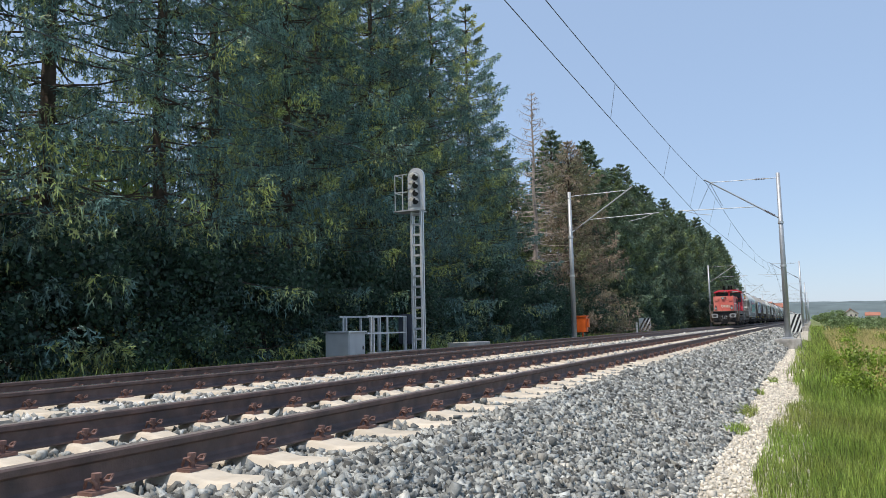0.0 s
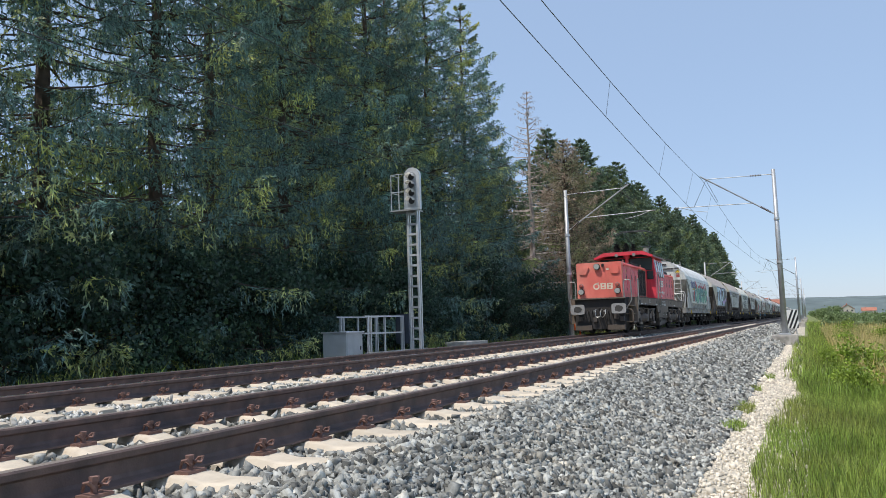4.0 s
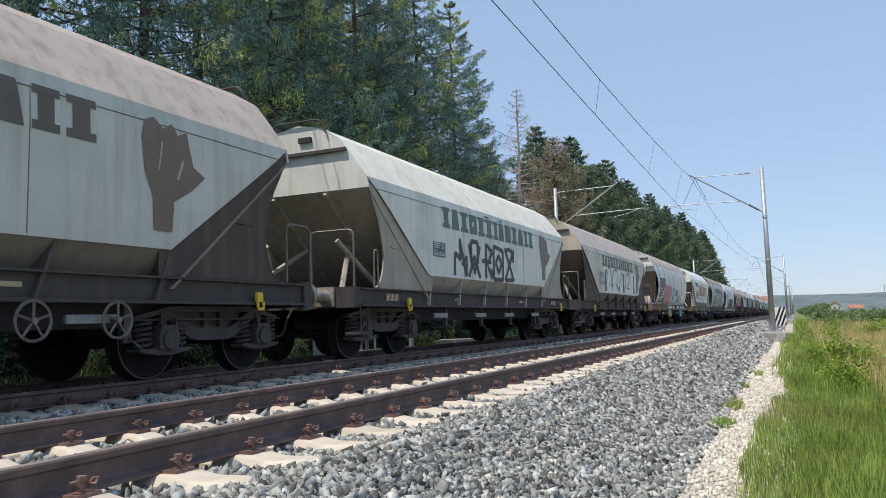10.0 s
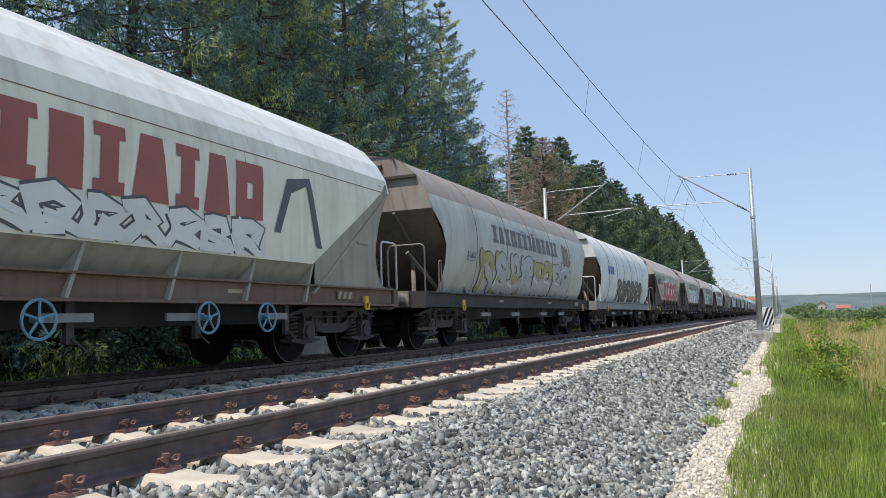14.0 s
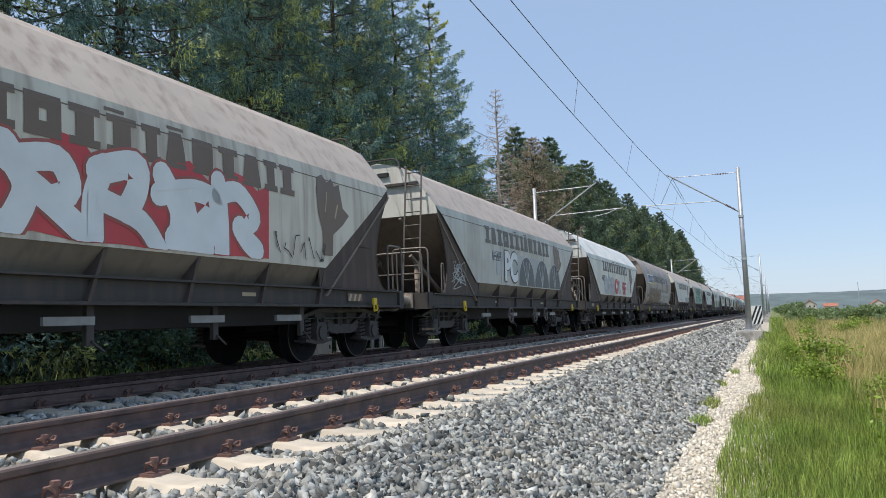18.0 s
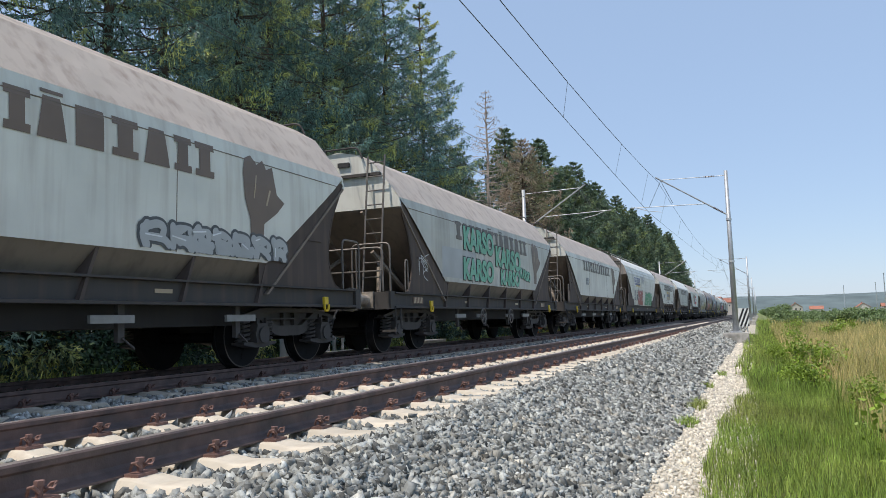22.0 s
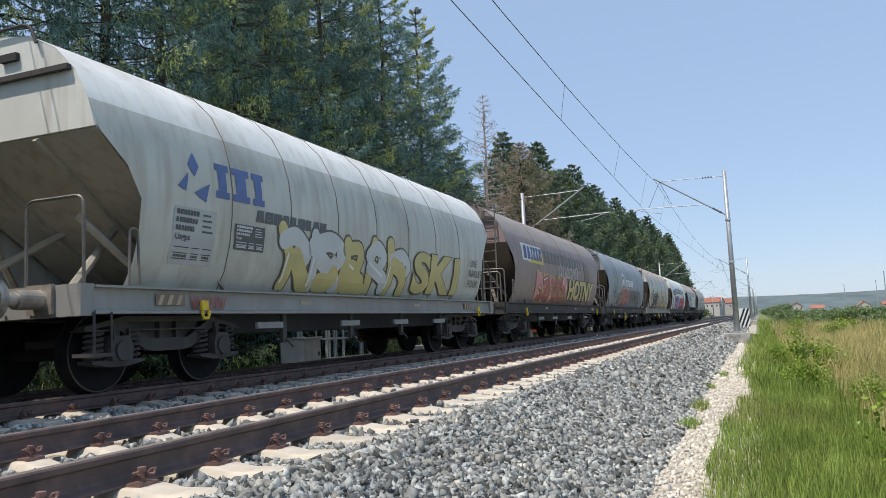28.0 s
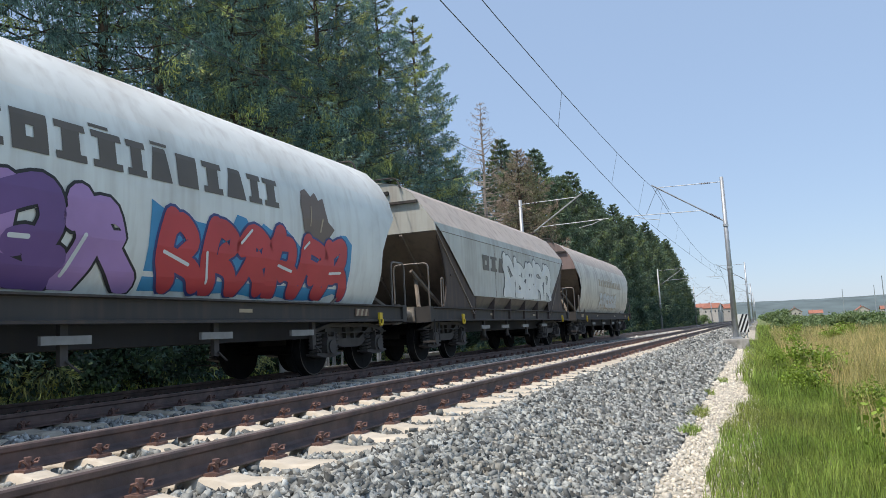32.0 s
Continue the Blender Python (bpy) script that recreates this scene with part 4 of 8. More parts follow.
add_rod(bm0, (0, -0.05, -0.3), (0.18, -0.05, -0.42), 0.015, 6)
LEVER = shared("discharge_lever", bm0, P["bogie_frame"])
bm0 = bmesh.new()
add_prism(bm0, [(-1.41, 1.50), (-1.36, 1.52), (-1.12, 1.22), (-1.40, 0.90), (-1.44, 0.90), (-1.42, 1.18)], "x", -0.025, 0.025)
for v in bm0.verts:
    v.co.x += 0.42 * (v.co.z - 1.2)
GUSSET = shared("gusset", bm0, P["end_brown"])


def wing_plate():
    """The grimy plate between the sloping side sheet and the sill, cut out in a wide arch towards the buffers."""
    sheet = [(1.50, 3.06), (2.05, 2.70), (2.88, 2.13), (3.66, 1.55), (3.66, 1.195)]
    arch = flowing([(1.36, 1.195), (1.52, 1.27), (1.67, 1.54), (1.70, 1.85), (1.56, 2.35), (1.34, 2.72), (1.20, 3.00)], 4)
    bm = prism(sheet + arch, "y", -0.012, 0.012)
    lip = [(x, 0, z) for x, z in arch]
    add_pipe(bm, lip, 0.022, 5)
    add_box(bm, 1.95, 2.35, -0.03, 0.03, 1.93, 1.96)
    return bm


ENDPLATE = shared("wing_plate", wing_plate(), P["end_brown"])


def ladder(x, y, z0, z1, lean=0.0):
    bm = bmesh.new()
    for s in (-0.19, 0.19):
        add_rod(bm, (x, y + s, z0), (x + lean, y + s, z1), 0.02, 6)
    n = int((z1 - z0) / 0.28)
    for i in range(1, n + 1):
        f = i / (n + 0.5)
        add_rod(bm, (x + lean * f, y - 0.19, z0 + (z1 - z0) * f), (x + lean * f, y + 0.19, z0 + (z1 - z0) * f), 0.014, 5)
    return bm


def wagon(i, kind, side, roof, label, e=1.15, gear="r", sill="sill", hood=None, wheels="", seams=0, chute=True):
    L = GAPS[i + 1] - GAPS[i]
    top = thing("grain_hopper_wagon", label, "hopper wagon", "wagons of the freight train")
    MOVING.append((top, GAPS[i]))
    body = put("hopper_shell", shell(kind, L, e, P[side], P[roof]), top)
    me = shared("hood_end", hood_mesh(kind, e), P[hood or side])
    put("hood_end", me, top)
    put("hood_end", me, top, pose(L, 0, 0, 0, 0, 180))
    # sloping sheets at both ends, with stiffeners
    xi, zi = (3.45, 1.05)
    wlo = 1.18 if kind == "B" else 1.25
    bm = bmesh.new()
    add_prism(bm, [(e + 0.03, 2.95), (e + 0.03, 2.90), (xi, zi), (xi + 0.06, zi)], "y", -half_at(kind, 2.9) + 0.012, half_at(kind, 2.9) - 0.012)
    if kind in ("B", "D"):
        for v in bm.verts:
            if v.co.z < 2.0:
                v.co.y *= 0.86
    me = shared("slope_sheet", bm, P["slope"])
    put("slope_sheet", me, top)
    put("slope_sheet", me, top, pose(L, 0, 0, 0, 0, 180))
    me = shared("stiffener", prism([(e + 0.05, 2.925), (e - 0.02, 2.86), (xi - 0.08, zi - 0.02), (xi - 0.004, zi)], "y", -0.03, 0.03), P["slope"])
    for s in (-0.55, 0.55):
        put("stiffener", me, top, pose(0, s, 0))
        put("stiffener", me, top, pose(L, s, 0, 0, 0, 180))
    # struts from the headstock up to the slope
    for s in (-1, 1):
        for a, b2 in (((0.85, s * 1.05, 1.18), (2.1, s * 0.45, 2.02)), ((2.05, s * 1.15, 1.18), (1.20, s * 0.75, 2.05))):
            me = shared("end_strut", rod(a, b2, 0.05, 6), P["chute"])
            put("end_strut", me, top)
            put("end_strut", me, top, pose(L, 0, 0, 0, 0, 180))
    if kind in ("A", "C", "D"):
        for s in (-1, 1):
            put("wing_plate", ENDPLATE, top, pose(e - 1.15, s * 1.395, 0))
            put("wing_plate", ENDPLATE, top, pose(L - e + 1.15, s * 1.395, 0, 0, 0, 180))
    # chutes under the side sheets
    lo, hi = (3.5, L - 3.5) if kind in ("A", "C", "D") else (2.4, L - 2.4)
    if kind in ("A", "C"):
        for s in (-1, 1):
            bm = prism([(s * 1.415, 1.505), (s * 1.395, 1.52), (s * 1.08, 1.06), (s * 1.10, 1.03)], "x", lo, hi)
            part("chute_panel", bm, P["chute"], top)
        n = 6
        for k in range(n):
            for s in (0, 180):
                x = lo + 0.1 + (hi - lo - 0.2) * k / (n - 1)
                put("gusset", GUSSET, top, pose(x, 0, 0, 0, 0, s))
    part("hopper_bottom", box(3.0, L - 3.0, -0.95, 0.95, 0.62, 1.3), P["bogie"], top)
    # frame
    bm = bmesh.new()
    add_prism(bm, [(1.28, 1.19), (1.44, 1.19), (1.44, 1.165), (1.37, 1.155), (1.37, 0.925), (1.44, 0.915), (1.44, 0.88), (1.28, 0.88)], "x", 0.81, L - 0.81)
    me = shared("sill", bm, P[sill])
    put("sill", me, top)
    put("sill", me, top, pose(L, 0, 0, 0, 0, 180))
    for x in (0.62, L - 0.80):
        part("headstock", box(x, x + 0.18, -1.42, 1.42, 0.86, 1.20), P[sill], top)
    part("centre_sill", box(0.81, L - 0.81, -0.18, 0.18, 0.86, 1.15), P["bogie"], top)
    part("end_deck", box(0.81, 2.6, -1.28, 1.28, 1.14, 1.17), P[sill], top)
    part("end_deck", box(L - 2.6, L - 0.81, -1.28, 1.28, 1.14, 1.17), P[sill], top)
    for s in (-0.875, 0.875):
        put("buffer", BUFFER, top, pose(0, s, 1.05))
        put("buffer", BUFFER, top, pose(L, s, 1.05, 0, 0, 180))
    put("screw_coupling", COUPLER, top)
    for s in (0.0, 0.66):
        put("brake_hose", HOSE, top, pose(0, s, 0))
        put("brake_hose", HOSE, top, pose(L, -s, 0, 0, 0, 180))
    bogie(top, 2.35)
    bogie(top, L - 2.35)
    for x in (2.55, L - 1.9):
        put("rope_hook", HOOK, top, pose(x, -1.47, 0.86))
    r = random.Random(i)
    for x in np.linspace(4.3, L - 4.3, 4):
        put("lever_plate", PLATE, top, pose(float(x) + r.uniform(-0.3, 0.3), -1.36, 0.715))
        put("discharge_lever", LEVER, top, pose(float(x) + 0.3, -1.26, 0.80))
    for w, q in zip(wheels, (6.0, 8.4, 9.6, 10.6)):
        put("hand_wheel", HANDWHEEL[{"b": "blue", "g": "grey", "y": "yellow"}[w]], top, pose(q, -1.46, 0.70))
    # top walk and hatch rail
    bm = bmesh.new()
    add_box(bm, e + 0.3, L - e - 0.3, -0.22, 0.22, 4.13, 4.175)
    if kind == "D":
        for s in (-0.30, 0.30):
            add_pipe(bm, [(e + 0.2, s, 4.26), (L - e - 0.2, s, 4.26)], 0.02, 5)
            for x in np.linspace(e + 0.3, L - e - 0.3, 8):
                add_rod(bm, (float(x), s, 4.1), (float(x), s, 4.26), 0.015, 5)
    part("roof_walk", bm, P["sill_pale"], top)
    for x in (e - 0.05, L - e + 0.05):
        part("roof_rail", pipe(arc([(x, -0.62, 3.98), (x, -0.52, 4.22), (x, 0.52, 4.22), (x, 0.62, 3.98)]), 0.020, 6), P["sill"], top)
        w = half_at(kind, 3.66) + 0.01
        part("hood_band", box(x - 0.02, x + 0.045, -w, w, 3.60, 3.66), P["sill"], top)
        part("hood_vent", box(x - 0.0, x + 0.055, -0.30, -0.04, 3.84, 3.93), P["bogie"], top)
    if seams:
        me = shared("weld_rib", pipe([(0, -y - 0.003, z) for y, z in HALF[kind]], 0.008, 5), P["slope"])
        for k in range(seams):
            put("weld_rib", me, top, pose(lo + (hi - lo) * (k + 0.5) / seams, 0, 0))
    if kind in ("A", "C"):
        x0 = edge_at(kind, 2.93, e)
        part("weld_seam", pipe([(x0 + 0.02, -half_at(kind, 2.93) - 0.002, 2.93), (L - x0 - 0.02, -half_at(kind, 2.93) - 0.002, 2.93)], 0.008, 5), P["slope"], top)
        me = shared("weld_seam", pipe([(0, -half_at(kind, z) - 0.001, z) for z in (1.52, 2.0, 2.6, 2.93)], 0.006, 5), P["slope"])
        for f in (0.36, 0.64):
            put("weld_seam", me, top, pose(L * f, 0, 0))
    for x in ((1.75, L - 2.75), (L - 2.75,), ())[i % 3]:
        p = part("stripe_plate", box(x, x + 0.50, -1.395, -1.388, 0.98, 1.11), P["sill_rust"], top, "worn yellow and black striped plate")
        for k in range(3):
            part("stripe", prism([(x + 0.02 + 0.16 * k, 0.985), (x + 0.09 + 0.16 * k, 0.985), (x + 0.15 + 0.16 * k, 1.105), (x + 0.08 + 0.16 * k, 1.105)], "y", -1.398, -1.394), S["tan"], p)
    for x in (L * 0.33, L * 0.62):
        part("frame_plate", box(x, x + 0.30, -1.378, -1.373, 1.02, 1.07), S["tan"], top)
    # rails and ladders at the leading end
    rail_mat = M["pipe_white"] if "w" in gear else M["pipe_brown"]
    part("handrail", pipe(arc([(0.70, -1.38, 1.20), (0.70, -1.38, 2.15), (0.70, -0.55, 2.15), (0.70, -0.55, 1.20)]), 0.020, 6), rail_mat, top)
    part("grab_iron", pipe(arc([(1.30, -1.42, 1.20), (1.32, -1.42, 1.85), (1.44, -1.42, 1.85), (1.46, -1.42, 1.20)]), 0.016, 6), rail_mat, top)
    bm = bmesh.new()
    add_pipe(bm, arc([(L - 0.55, -1.36, 1.20), (L - 0.55, -1.36, 2.05), (L - 1.15, -1.36, 2.05), (L - 1.15, -1.36, 1.20)]), 0.020, 6)
    part("handrail", bm, rail_mat, top)
    bm = bmesh.new()
    add_box(bm, 0.75, 1.05, -1.46, -1.16, 0.42, 0.46)
    add_pipe(bm, [(0.78, -1.44, 0.90), (0.78, -1.44, 0.44)], 0.016, 5)
    add_pipe(bm, [(1.02, -1.44, 0.90), (1.02, -1.44, 0.44)], 0.016, 5)
    part("step", bm, P["sill"], top)
    if "l" in gear:
        part("ladder", ladder(0.72, -0.95, 1.20, 4.0, e - 0.78), rail_mat, top)
        rail = part("end_railing", pipe(arc([(0.50, -1.32, 1.2), (0.50, -1.32, 2.05), (0.50, 1.32, 2.05), (0.50, 1.32, 1.2)]), 0.02, 6), rail_mat, top)
        part("cross_bar", rod((0.50, -1.3, 1.6), (0.50, 1.3, 1.6), 0.016, 6), rail_mat, rail)
        for y in (-0.75, 0.0, 0.75):
            part("railing_post", rod((0.50, y, 1.2), (0.50, y, 2.04), 0.018, 6), rail_mat, rail)
    return top, L, body


def data_panel(body, kind, x0, z0, w=0.75, h=0.55, dark=True, seed=0):
    decal("data_panel", [rect(x0, x0 + w, z0, z0 + h)], S["plate" if dark else "grey"], body, kind, 0.007)
    r = random.Random(seed)
    ink = S["silver" if dark else "plate"]
    rows = []
    for k in range(3):  # number rows as plain blocks
        z = z0 + h * (0.86 - 0.14 * k)
        rows += bars(x0 + 0.05 * w, x0 + w * r.uniform(0.42, 0.6), z, z + h * 0.09, 7, seed + k)
    for k in range(4):
        z = z0 + h * (0.88 - 0.10 * k)
        rows.append(rect(x0 + 0.66 * w, x0 + w * r.uniform(0.82, 0.95), z, z + h * 0.035))
    for a, b in ((0.06, 0.40), (0.46, 0.66), (0.72, 0.94)):  # small framed tables
        z = z0 + h * 0.08
        rows += [rect(x0 + a * w, x0 + b * w, z, z + 0.012), rect(x0 + a * w, x0 + b * w, z + h * 0.10, z + h * 0.10 + 0.012), rect(x0 + a * w, x0 + b * w, z + h * 0.20, z + h * 0.20 + 0.012)]
        rows += bars(x0 + (a + 0.02) * w, x0 + (b - 0.02) * w, z + h * 0.035, z + h * 0.08, 5, seed + 9)
    tagged(decal("data_text", rows, ink, body, kind, 0.012), kind="stuff")
    words("Uagps", body, kind, x0 + 0.05 * w, z0 + h * 0.42, 0.16 * h, ink, 0.013, "type_letters")


def wheat(body, kind, x, z0, z1, seed=3):
    """The harvest emblem: a dark, ragged sheaf."""
    h = z1 - z0
    p = [(x + a * h, z0 + b * h) for a, b in ((0.02, 0), (0.24, 0.0), (0.26, 0.28), (0.50, 0.42), (0.66, 0.56), (0.50, 0.64), (0.46, 0.78), (0.42, 0.95), (0.30, 0.90), (0.24, 1.0),
                                              (0.12, 0.93), (0.02, 1.02), (-0.10, 0.97), (-0.14, 0.80), (-0.10, 0.52), (0.0, 0.30))]
    decal("harvest_emblem", [p], S["wheat"], body, kind, 0.009)
    decal("emblem_gap", [stroke([(x + 0.30 * h, z0 + 0.50 * h), (x + 0.36 * h, z0 + 0.66 * h)], 0.03 * h), stroke([(x + 0.06 * h, z0 + 0.55 * h), (x + 0.10 * h, z0 + 0.80 * h)], 0.018 * h)], S["tan"], body, kind, 0.013)




def name_band(body, kind, L, x0=4.15, x1=10.35, z0=2.53, z1=2.97, ink="letter", n=13, seed=5, emblem=True):
    """The owner's long name as a row of plain blocks, with the emblem after it."""
    blocks("letter_block", slabs(x0, x1, z0, z1, n, seed), S[ink], body, kind, 0.008)
    if n > 9:  # two short bars over the row
        for k in (5, 7):
            x = x0 + (x1 - x0) * (k + 0.3) / n
            decal("letter_block", [rect(x, x + 0.28, z1 + 0.03, z1 + 0.07)], S[ink], body, kind, 0.008)
    if emblem:
        wheat(body, kind, x1 + 0.75, 1.70, 2.98)


def owner_plate(body, kind, x0, z0, w=1.75, h=0.42, ink="navy", ground=True, yellow=True, seed=2):
    if ground:
        decal("owner_plate", [rect(x0 - 0.1, x0 + w + 0.1, z0 - 0.06, z0 + h + 0.06)], S["sign"], body, kind, 0.007)
    if yellow:
        decal("owner_stripe", [[(x0 + 0.5, z0 - 0.10), (x0 + w + 0.15, z0 - 0.10), (x0 + w + 0.15, z0 + 0.24), (x0 + 0.9, z0 + 0.02)]], S["yellow"], body, kind, 0.010)
    blocks("letter_block", slabs(x0, x0 + w, z0, z0 + h, 6, seed, 0.18), S[ink], body, kind, 0.013)


def runes(body, kind, x0, x1, z0, z1, material, thick=0.10):
    """Angular black line figures: slanting crosses, lozenges and open frames."""
    cells = [[[(0, 0), (0, 0.6), (0.5, 0.45), (0.4, 1)], [(0.4, 1), (0.95, 0.0)], [(0.6, 0.3), (0.95, 0.55), (0.95, 0)]],
             [[(0, 0.9), (0.5, 0.1), (1, 0.9)], [(0.2, 1), (0.8, 1), (0.8, 0.4), (0.2, 0.4), (0.2, 1)], [(0, 0), (0.5, 0.6), (1, 0)]],
             [[(0, 0.5), (0.9, 0.5)], [(0.4, 1), (0.4, 0)], [(0.4, 1), (1, 0.8), (0.5, 0.4)], [(0.6, 0.35), (1, 0), (0.9, 0.3)]],
             [[(0, 0), (0, 1), (0.95, 0.9), (0.95, 0), (0, 0)], [(0.2, 0.5), (0.5, 0.75), (0.8, 0.5), (0.5, 0.2), (0.2, 0.5)]],
             [[(0, 1), (1, 0)], [(0, 0), (1, 1)], [(0.1, 0.95), (0.5, 1), (0.95, 0.9), (0.9, 0.6)], [(0.1, 0), (0.9, 0.05)]]]
    w, h = (x1 - x0) / len(cells), z1 - z0
    for k, cell in enumerate(cells):
        for q, line in enumerate(cell):
            pts = [(x0 + (k + 0.05 + 0.86 * a) * w, z0 + b * h) for a, b in line]
            for m, (p0, p1) in enumerate(zip(pts, pts[1:])):
                decal("graffiti", [stroke([p0, ((p0[0] + p1[0]) / 2, (p0[1] + p1[1]) / 2 + 1e-3), p1], thick, False)], S[material], body, kind, 0.012 + 0.001 * q + 0.0003 * m)


def chalk(wagon_top, x0, x1, z0, z1, material, seed, n=4):
    """Thin scrawls on the wing plate over the leading bogie."""
    r = random.Random(seed)
    for k in range(n):
        pts = [(x0 + (x1 - x0) * r.random(), z0 + (z1 - z0) * r.random()) for _ in range(5)]
        decal("chalk_scrawl", [stroke(pts, 0.02)], S[material], wagon_top, "A", -0.012)


def throw_up(text, body, kind, x, z, size, fill, line, wide=1.0, fat=0.05, edge=0.045, slant=0.0, rise=0.0):
    """Fat outlined graffiti letters."""
    lift = 0.012 if kind in ("A", "C", "D") else 0.02
    words(text, body, kind, x, z, size, S[line], lift, "graffiti_outline", slant, wide, fat + edge, rise)
    words(text, body, kind, x, z, size, S[fill], lift + 0.008, "graffiti", slant, wide, fat, rise)


def hood_signs(t, x=1.15):
    """The warning triangle and the dark plate below it on the end of the hood."""
    part("warning_triangle", prism([(-1.10, 3.36), (-0.82, 3.36), (-0.96, 3.60)], "x", x - 0.006, x + 0.006), M["safety_yellow"], t, "yellow warning triangle")
    part("warning_plate", box(x - 0.006, x + 0.006, -1.06, -0.86, 3.08, 3.32), S["brick"], t, "dark red warning plate")


def repaint(t, paint_name):
    """Gives the sheets and plates at the ends of one wagon their own paint."""
    for c in t.children:
        if c.name.split(".")[0] in ("slope_sheet", "stiffener", "end_strut", "wing_plate", "chute_panel", "gusset"):
            c.material_slots[0].link = "OBJECT"
            c.material_slots[0].material = P[paint_name]


def train():
    g = {}
    # the first wagon, freshly painted, with a large teal and red mural
    t, L, b = wagon(0, "C", "pale", "roof_pale", "pale grey-green grain hopper wagon with teal and red graffiti", gear="lw", sill="sill_pale", hood="white")
    owner_plate(b, "C", 3.1, 2.46, 2.2, 0.42)
    data_panel(b, "C", 3.65, 1.62, 0.75, 0.6)
    for k, (cx, cz, rx, rz) in enumerate(((4.75, 2.10, 0.35, 0.30), (5.55, 2.70, 0.22, 0.30), (5.9, 2.62, 0.30, 0.16), (6.9, 2.62, 0.30, 0.10), (7.7, 2.66, 0.40, 0.16), (8.4, 2.74, 0.16, 0.24), (8.9, 2.64, 0.34, 0.12), (9.9, 2.66, 0.30, 0.16), (10.6, 2.78, 0.16, 0.22), (10.9, 2.60, 0.40, 0.14), (11.6, 1.85, 0.30, 0.28), (4.6, 1.75, 0.35, 0.16))):
        decal("graffiti_splash", [blob(cx, cz, rx, rz, 16, 0.35, k)], S["red"], b, "C", 0.007)
    for k, (cx, cz) in enumerate(((5.75, 2.86), (6.2, 2.78), (8.0, 2.88), (8.65, 2.92), (9.6, 2.84), (10.3, 2.9), (11.2, 2.8))):
        decal("graffiti_splash", [blob(cx, cz, 0.07, 0.06, 12, 0.1, k)], S["red"], b, "C", 0.007)
    mural(b, "C", 4.7, 11.6, 1.60, 2.52, 7, "teal", "black", 3, "mint", None, "teal wild-style graffiti with red splashes", 0.2, False)
    tag_lines(b, "C", 1.9, 2.7, 2.5, 2.85, "black", 4)
    tag_lines(b, "C", 12.2, 13.3, 2.3, 2.8, "black", 5)
    hood_signs(t)
    repaint(t, "end_pale")
    # second: white-blue mural with lilac ribbons
    t, L, b = wagon(1, "A", "beige", "roof_rust", "beige grain hopper wagon with large white and blue graffiti", hood="light")
    decal("graffiti_ground", [[(4.2, 1.55), (4.5, 1.9), (4.2, 2.3), (4.5, 2.8), (4.8, 3.1), (11.9, 3.1), (12.3, 2.7), (11.9, 2.3), (12.3, 2.0), (12.0, 1.55)]], S["black"], b, "A", 0.006)
    throw_up("ZPAY", b, "A", 4.55, 1.66, 1.83, "ice", "blue", 1.36, 0.05, 0.02)
    decal("graffiti_ribbon", [[(6.9, 2.3), (7.3, 2.85), (7.9, 3.05), (8.2, 2.95), (7.7, 2.8), (7.4, 2.4)],
                              [(8.4, 1.95), (9.2, 1.75), (10.2, 1.72), (11.2, 1.95), (11.9, 2.05), (12.4, 1.85), (11.9, 2.22), (11.0, 2.2), (10.2, 1.98), (9.2, 1.98)]], S["lilac"], b, "A", 0.024)
    words("SYT", b, "A", 12.15, 2.62, 0.34, S["blue"])
    words("23", b, "A", 12.25, 2.28, 0.30, S["blue"])
    data_panel(b, "A", 3.55, 1.95, 0.55, 0.36, True, 4)
    tag_lines(b, "A", 2.0, 2.5, 2.0, 2.5, "tan", 6)
    t, L, b = wagon(2, "A", "grey", "roof_rust", "grey-beige grain hopper wagon with faded owner lettering", hood="beige", wheels="gggg")
    owner_plate(b, "A", 1.98, 2.66, 1.4, 0.26, yellow=False)
    name_band(b, "A", L)
    data_panel(b, "A", 2.98, 1.80, 0.62, 0.58)
    decal("notice_sheet", [rect(3.64, 4.4, 1.80, 2.36)], S["silver"], b, "A", 0.007)
    scrawl(b, "A", 4.4, 7.6, 1.56, 2.05, "black", 7, 7, 0.022)
    chalk(t, 1.95, 2.75, 1.35, 2.0, "tan", 61)
    words("JE SUIS PERDUS!!", t, None, 11.3, 1.26, 0.16, S["grey"], 1.36)
    t, L, b = wagon(3, "A", "light", "cream", "light grey grain hopper wagon with green lettering and black graffiti", hood="light")
    repaint(t, "end_beige")
    name_band(b, "A", L, ink="green_letter")
    data_panel(b, "A", 3.7, 1.9, 0.6, 0.3)
    runes(b, "A", 4.75, 8.7, 1.56, 2.36, "black")
    t, L, b = wagon(4, "A", "warm", "roof_rust", "rust-stained grain hopper wagon with faded lettering and silver graffiti", hood="beige")
    name_band(b, "A", L)
    decal("painted_patch", [[(4.35, 1.54), (11.6, 1.54), (11.5, 2.5), (9.0, 2.4), (8.8, 2.5), (4.35, 2.5)]], S["sign"], b, "A", 0.006)
    scrawl(b, "A", 4.6, 9.6, 1.60, 2.45, "letter", 15, 4, 0.06)
    for k, x in enumerate((4.45, 7.9, 10.2, 10.9)):
        decal("dirty_smear", [[(x, 1.56), (x + 0.35, 1.60), (x + 0.30, 2.1), (x + 0.42, 2.42), (x + 0.1, 2.38), (x + 0.05, 2.0)]], S["letter"], b, "A", 0.010)
    data_panel(b, "A", 3.6, 1.8, 0.9, 0.5, False)
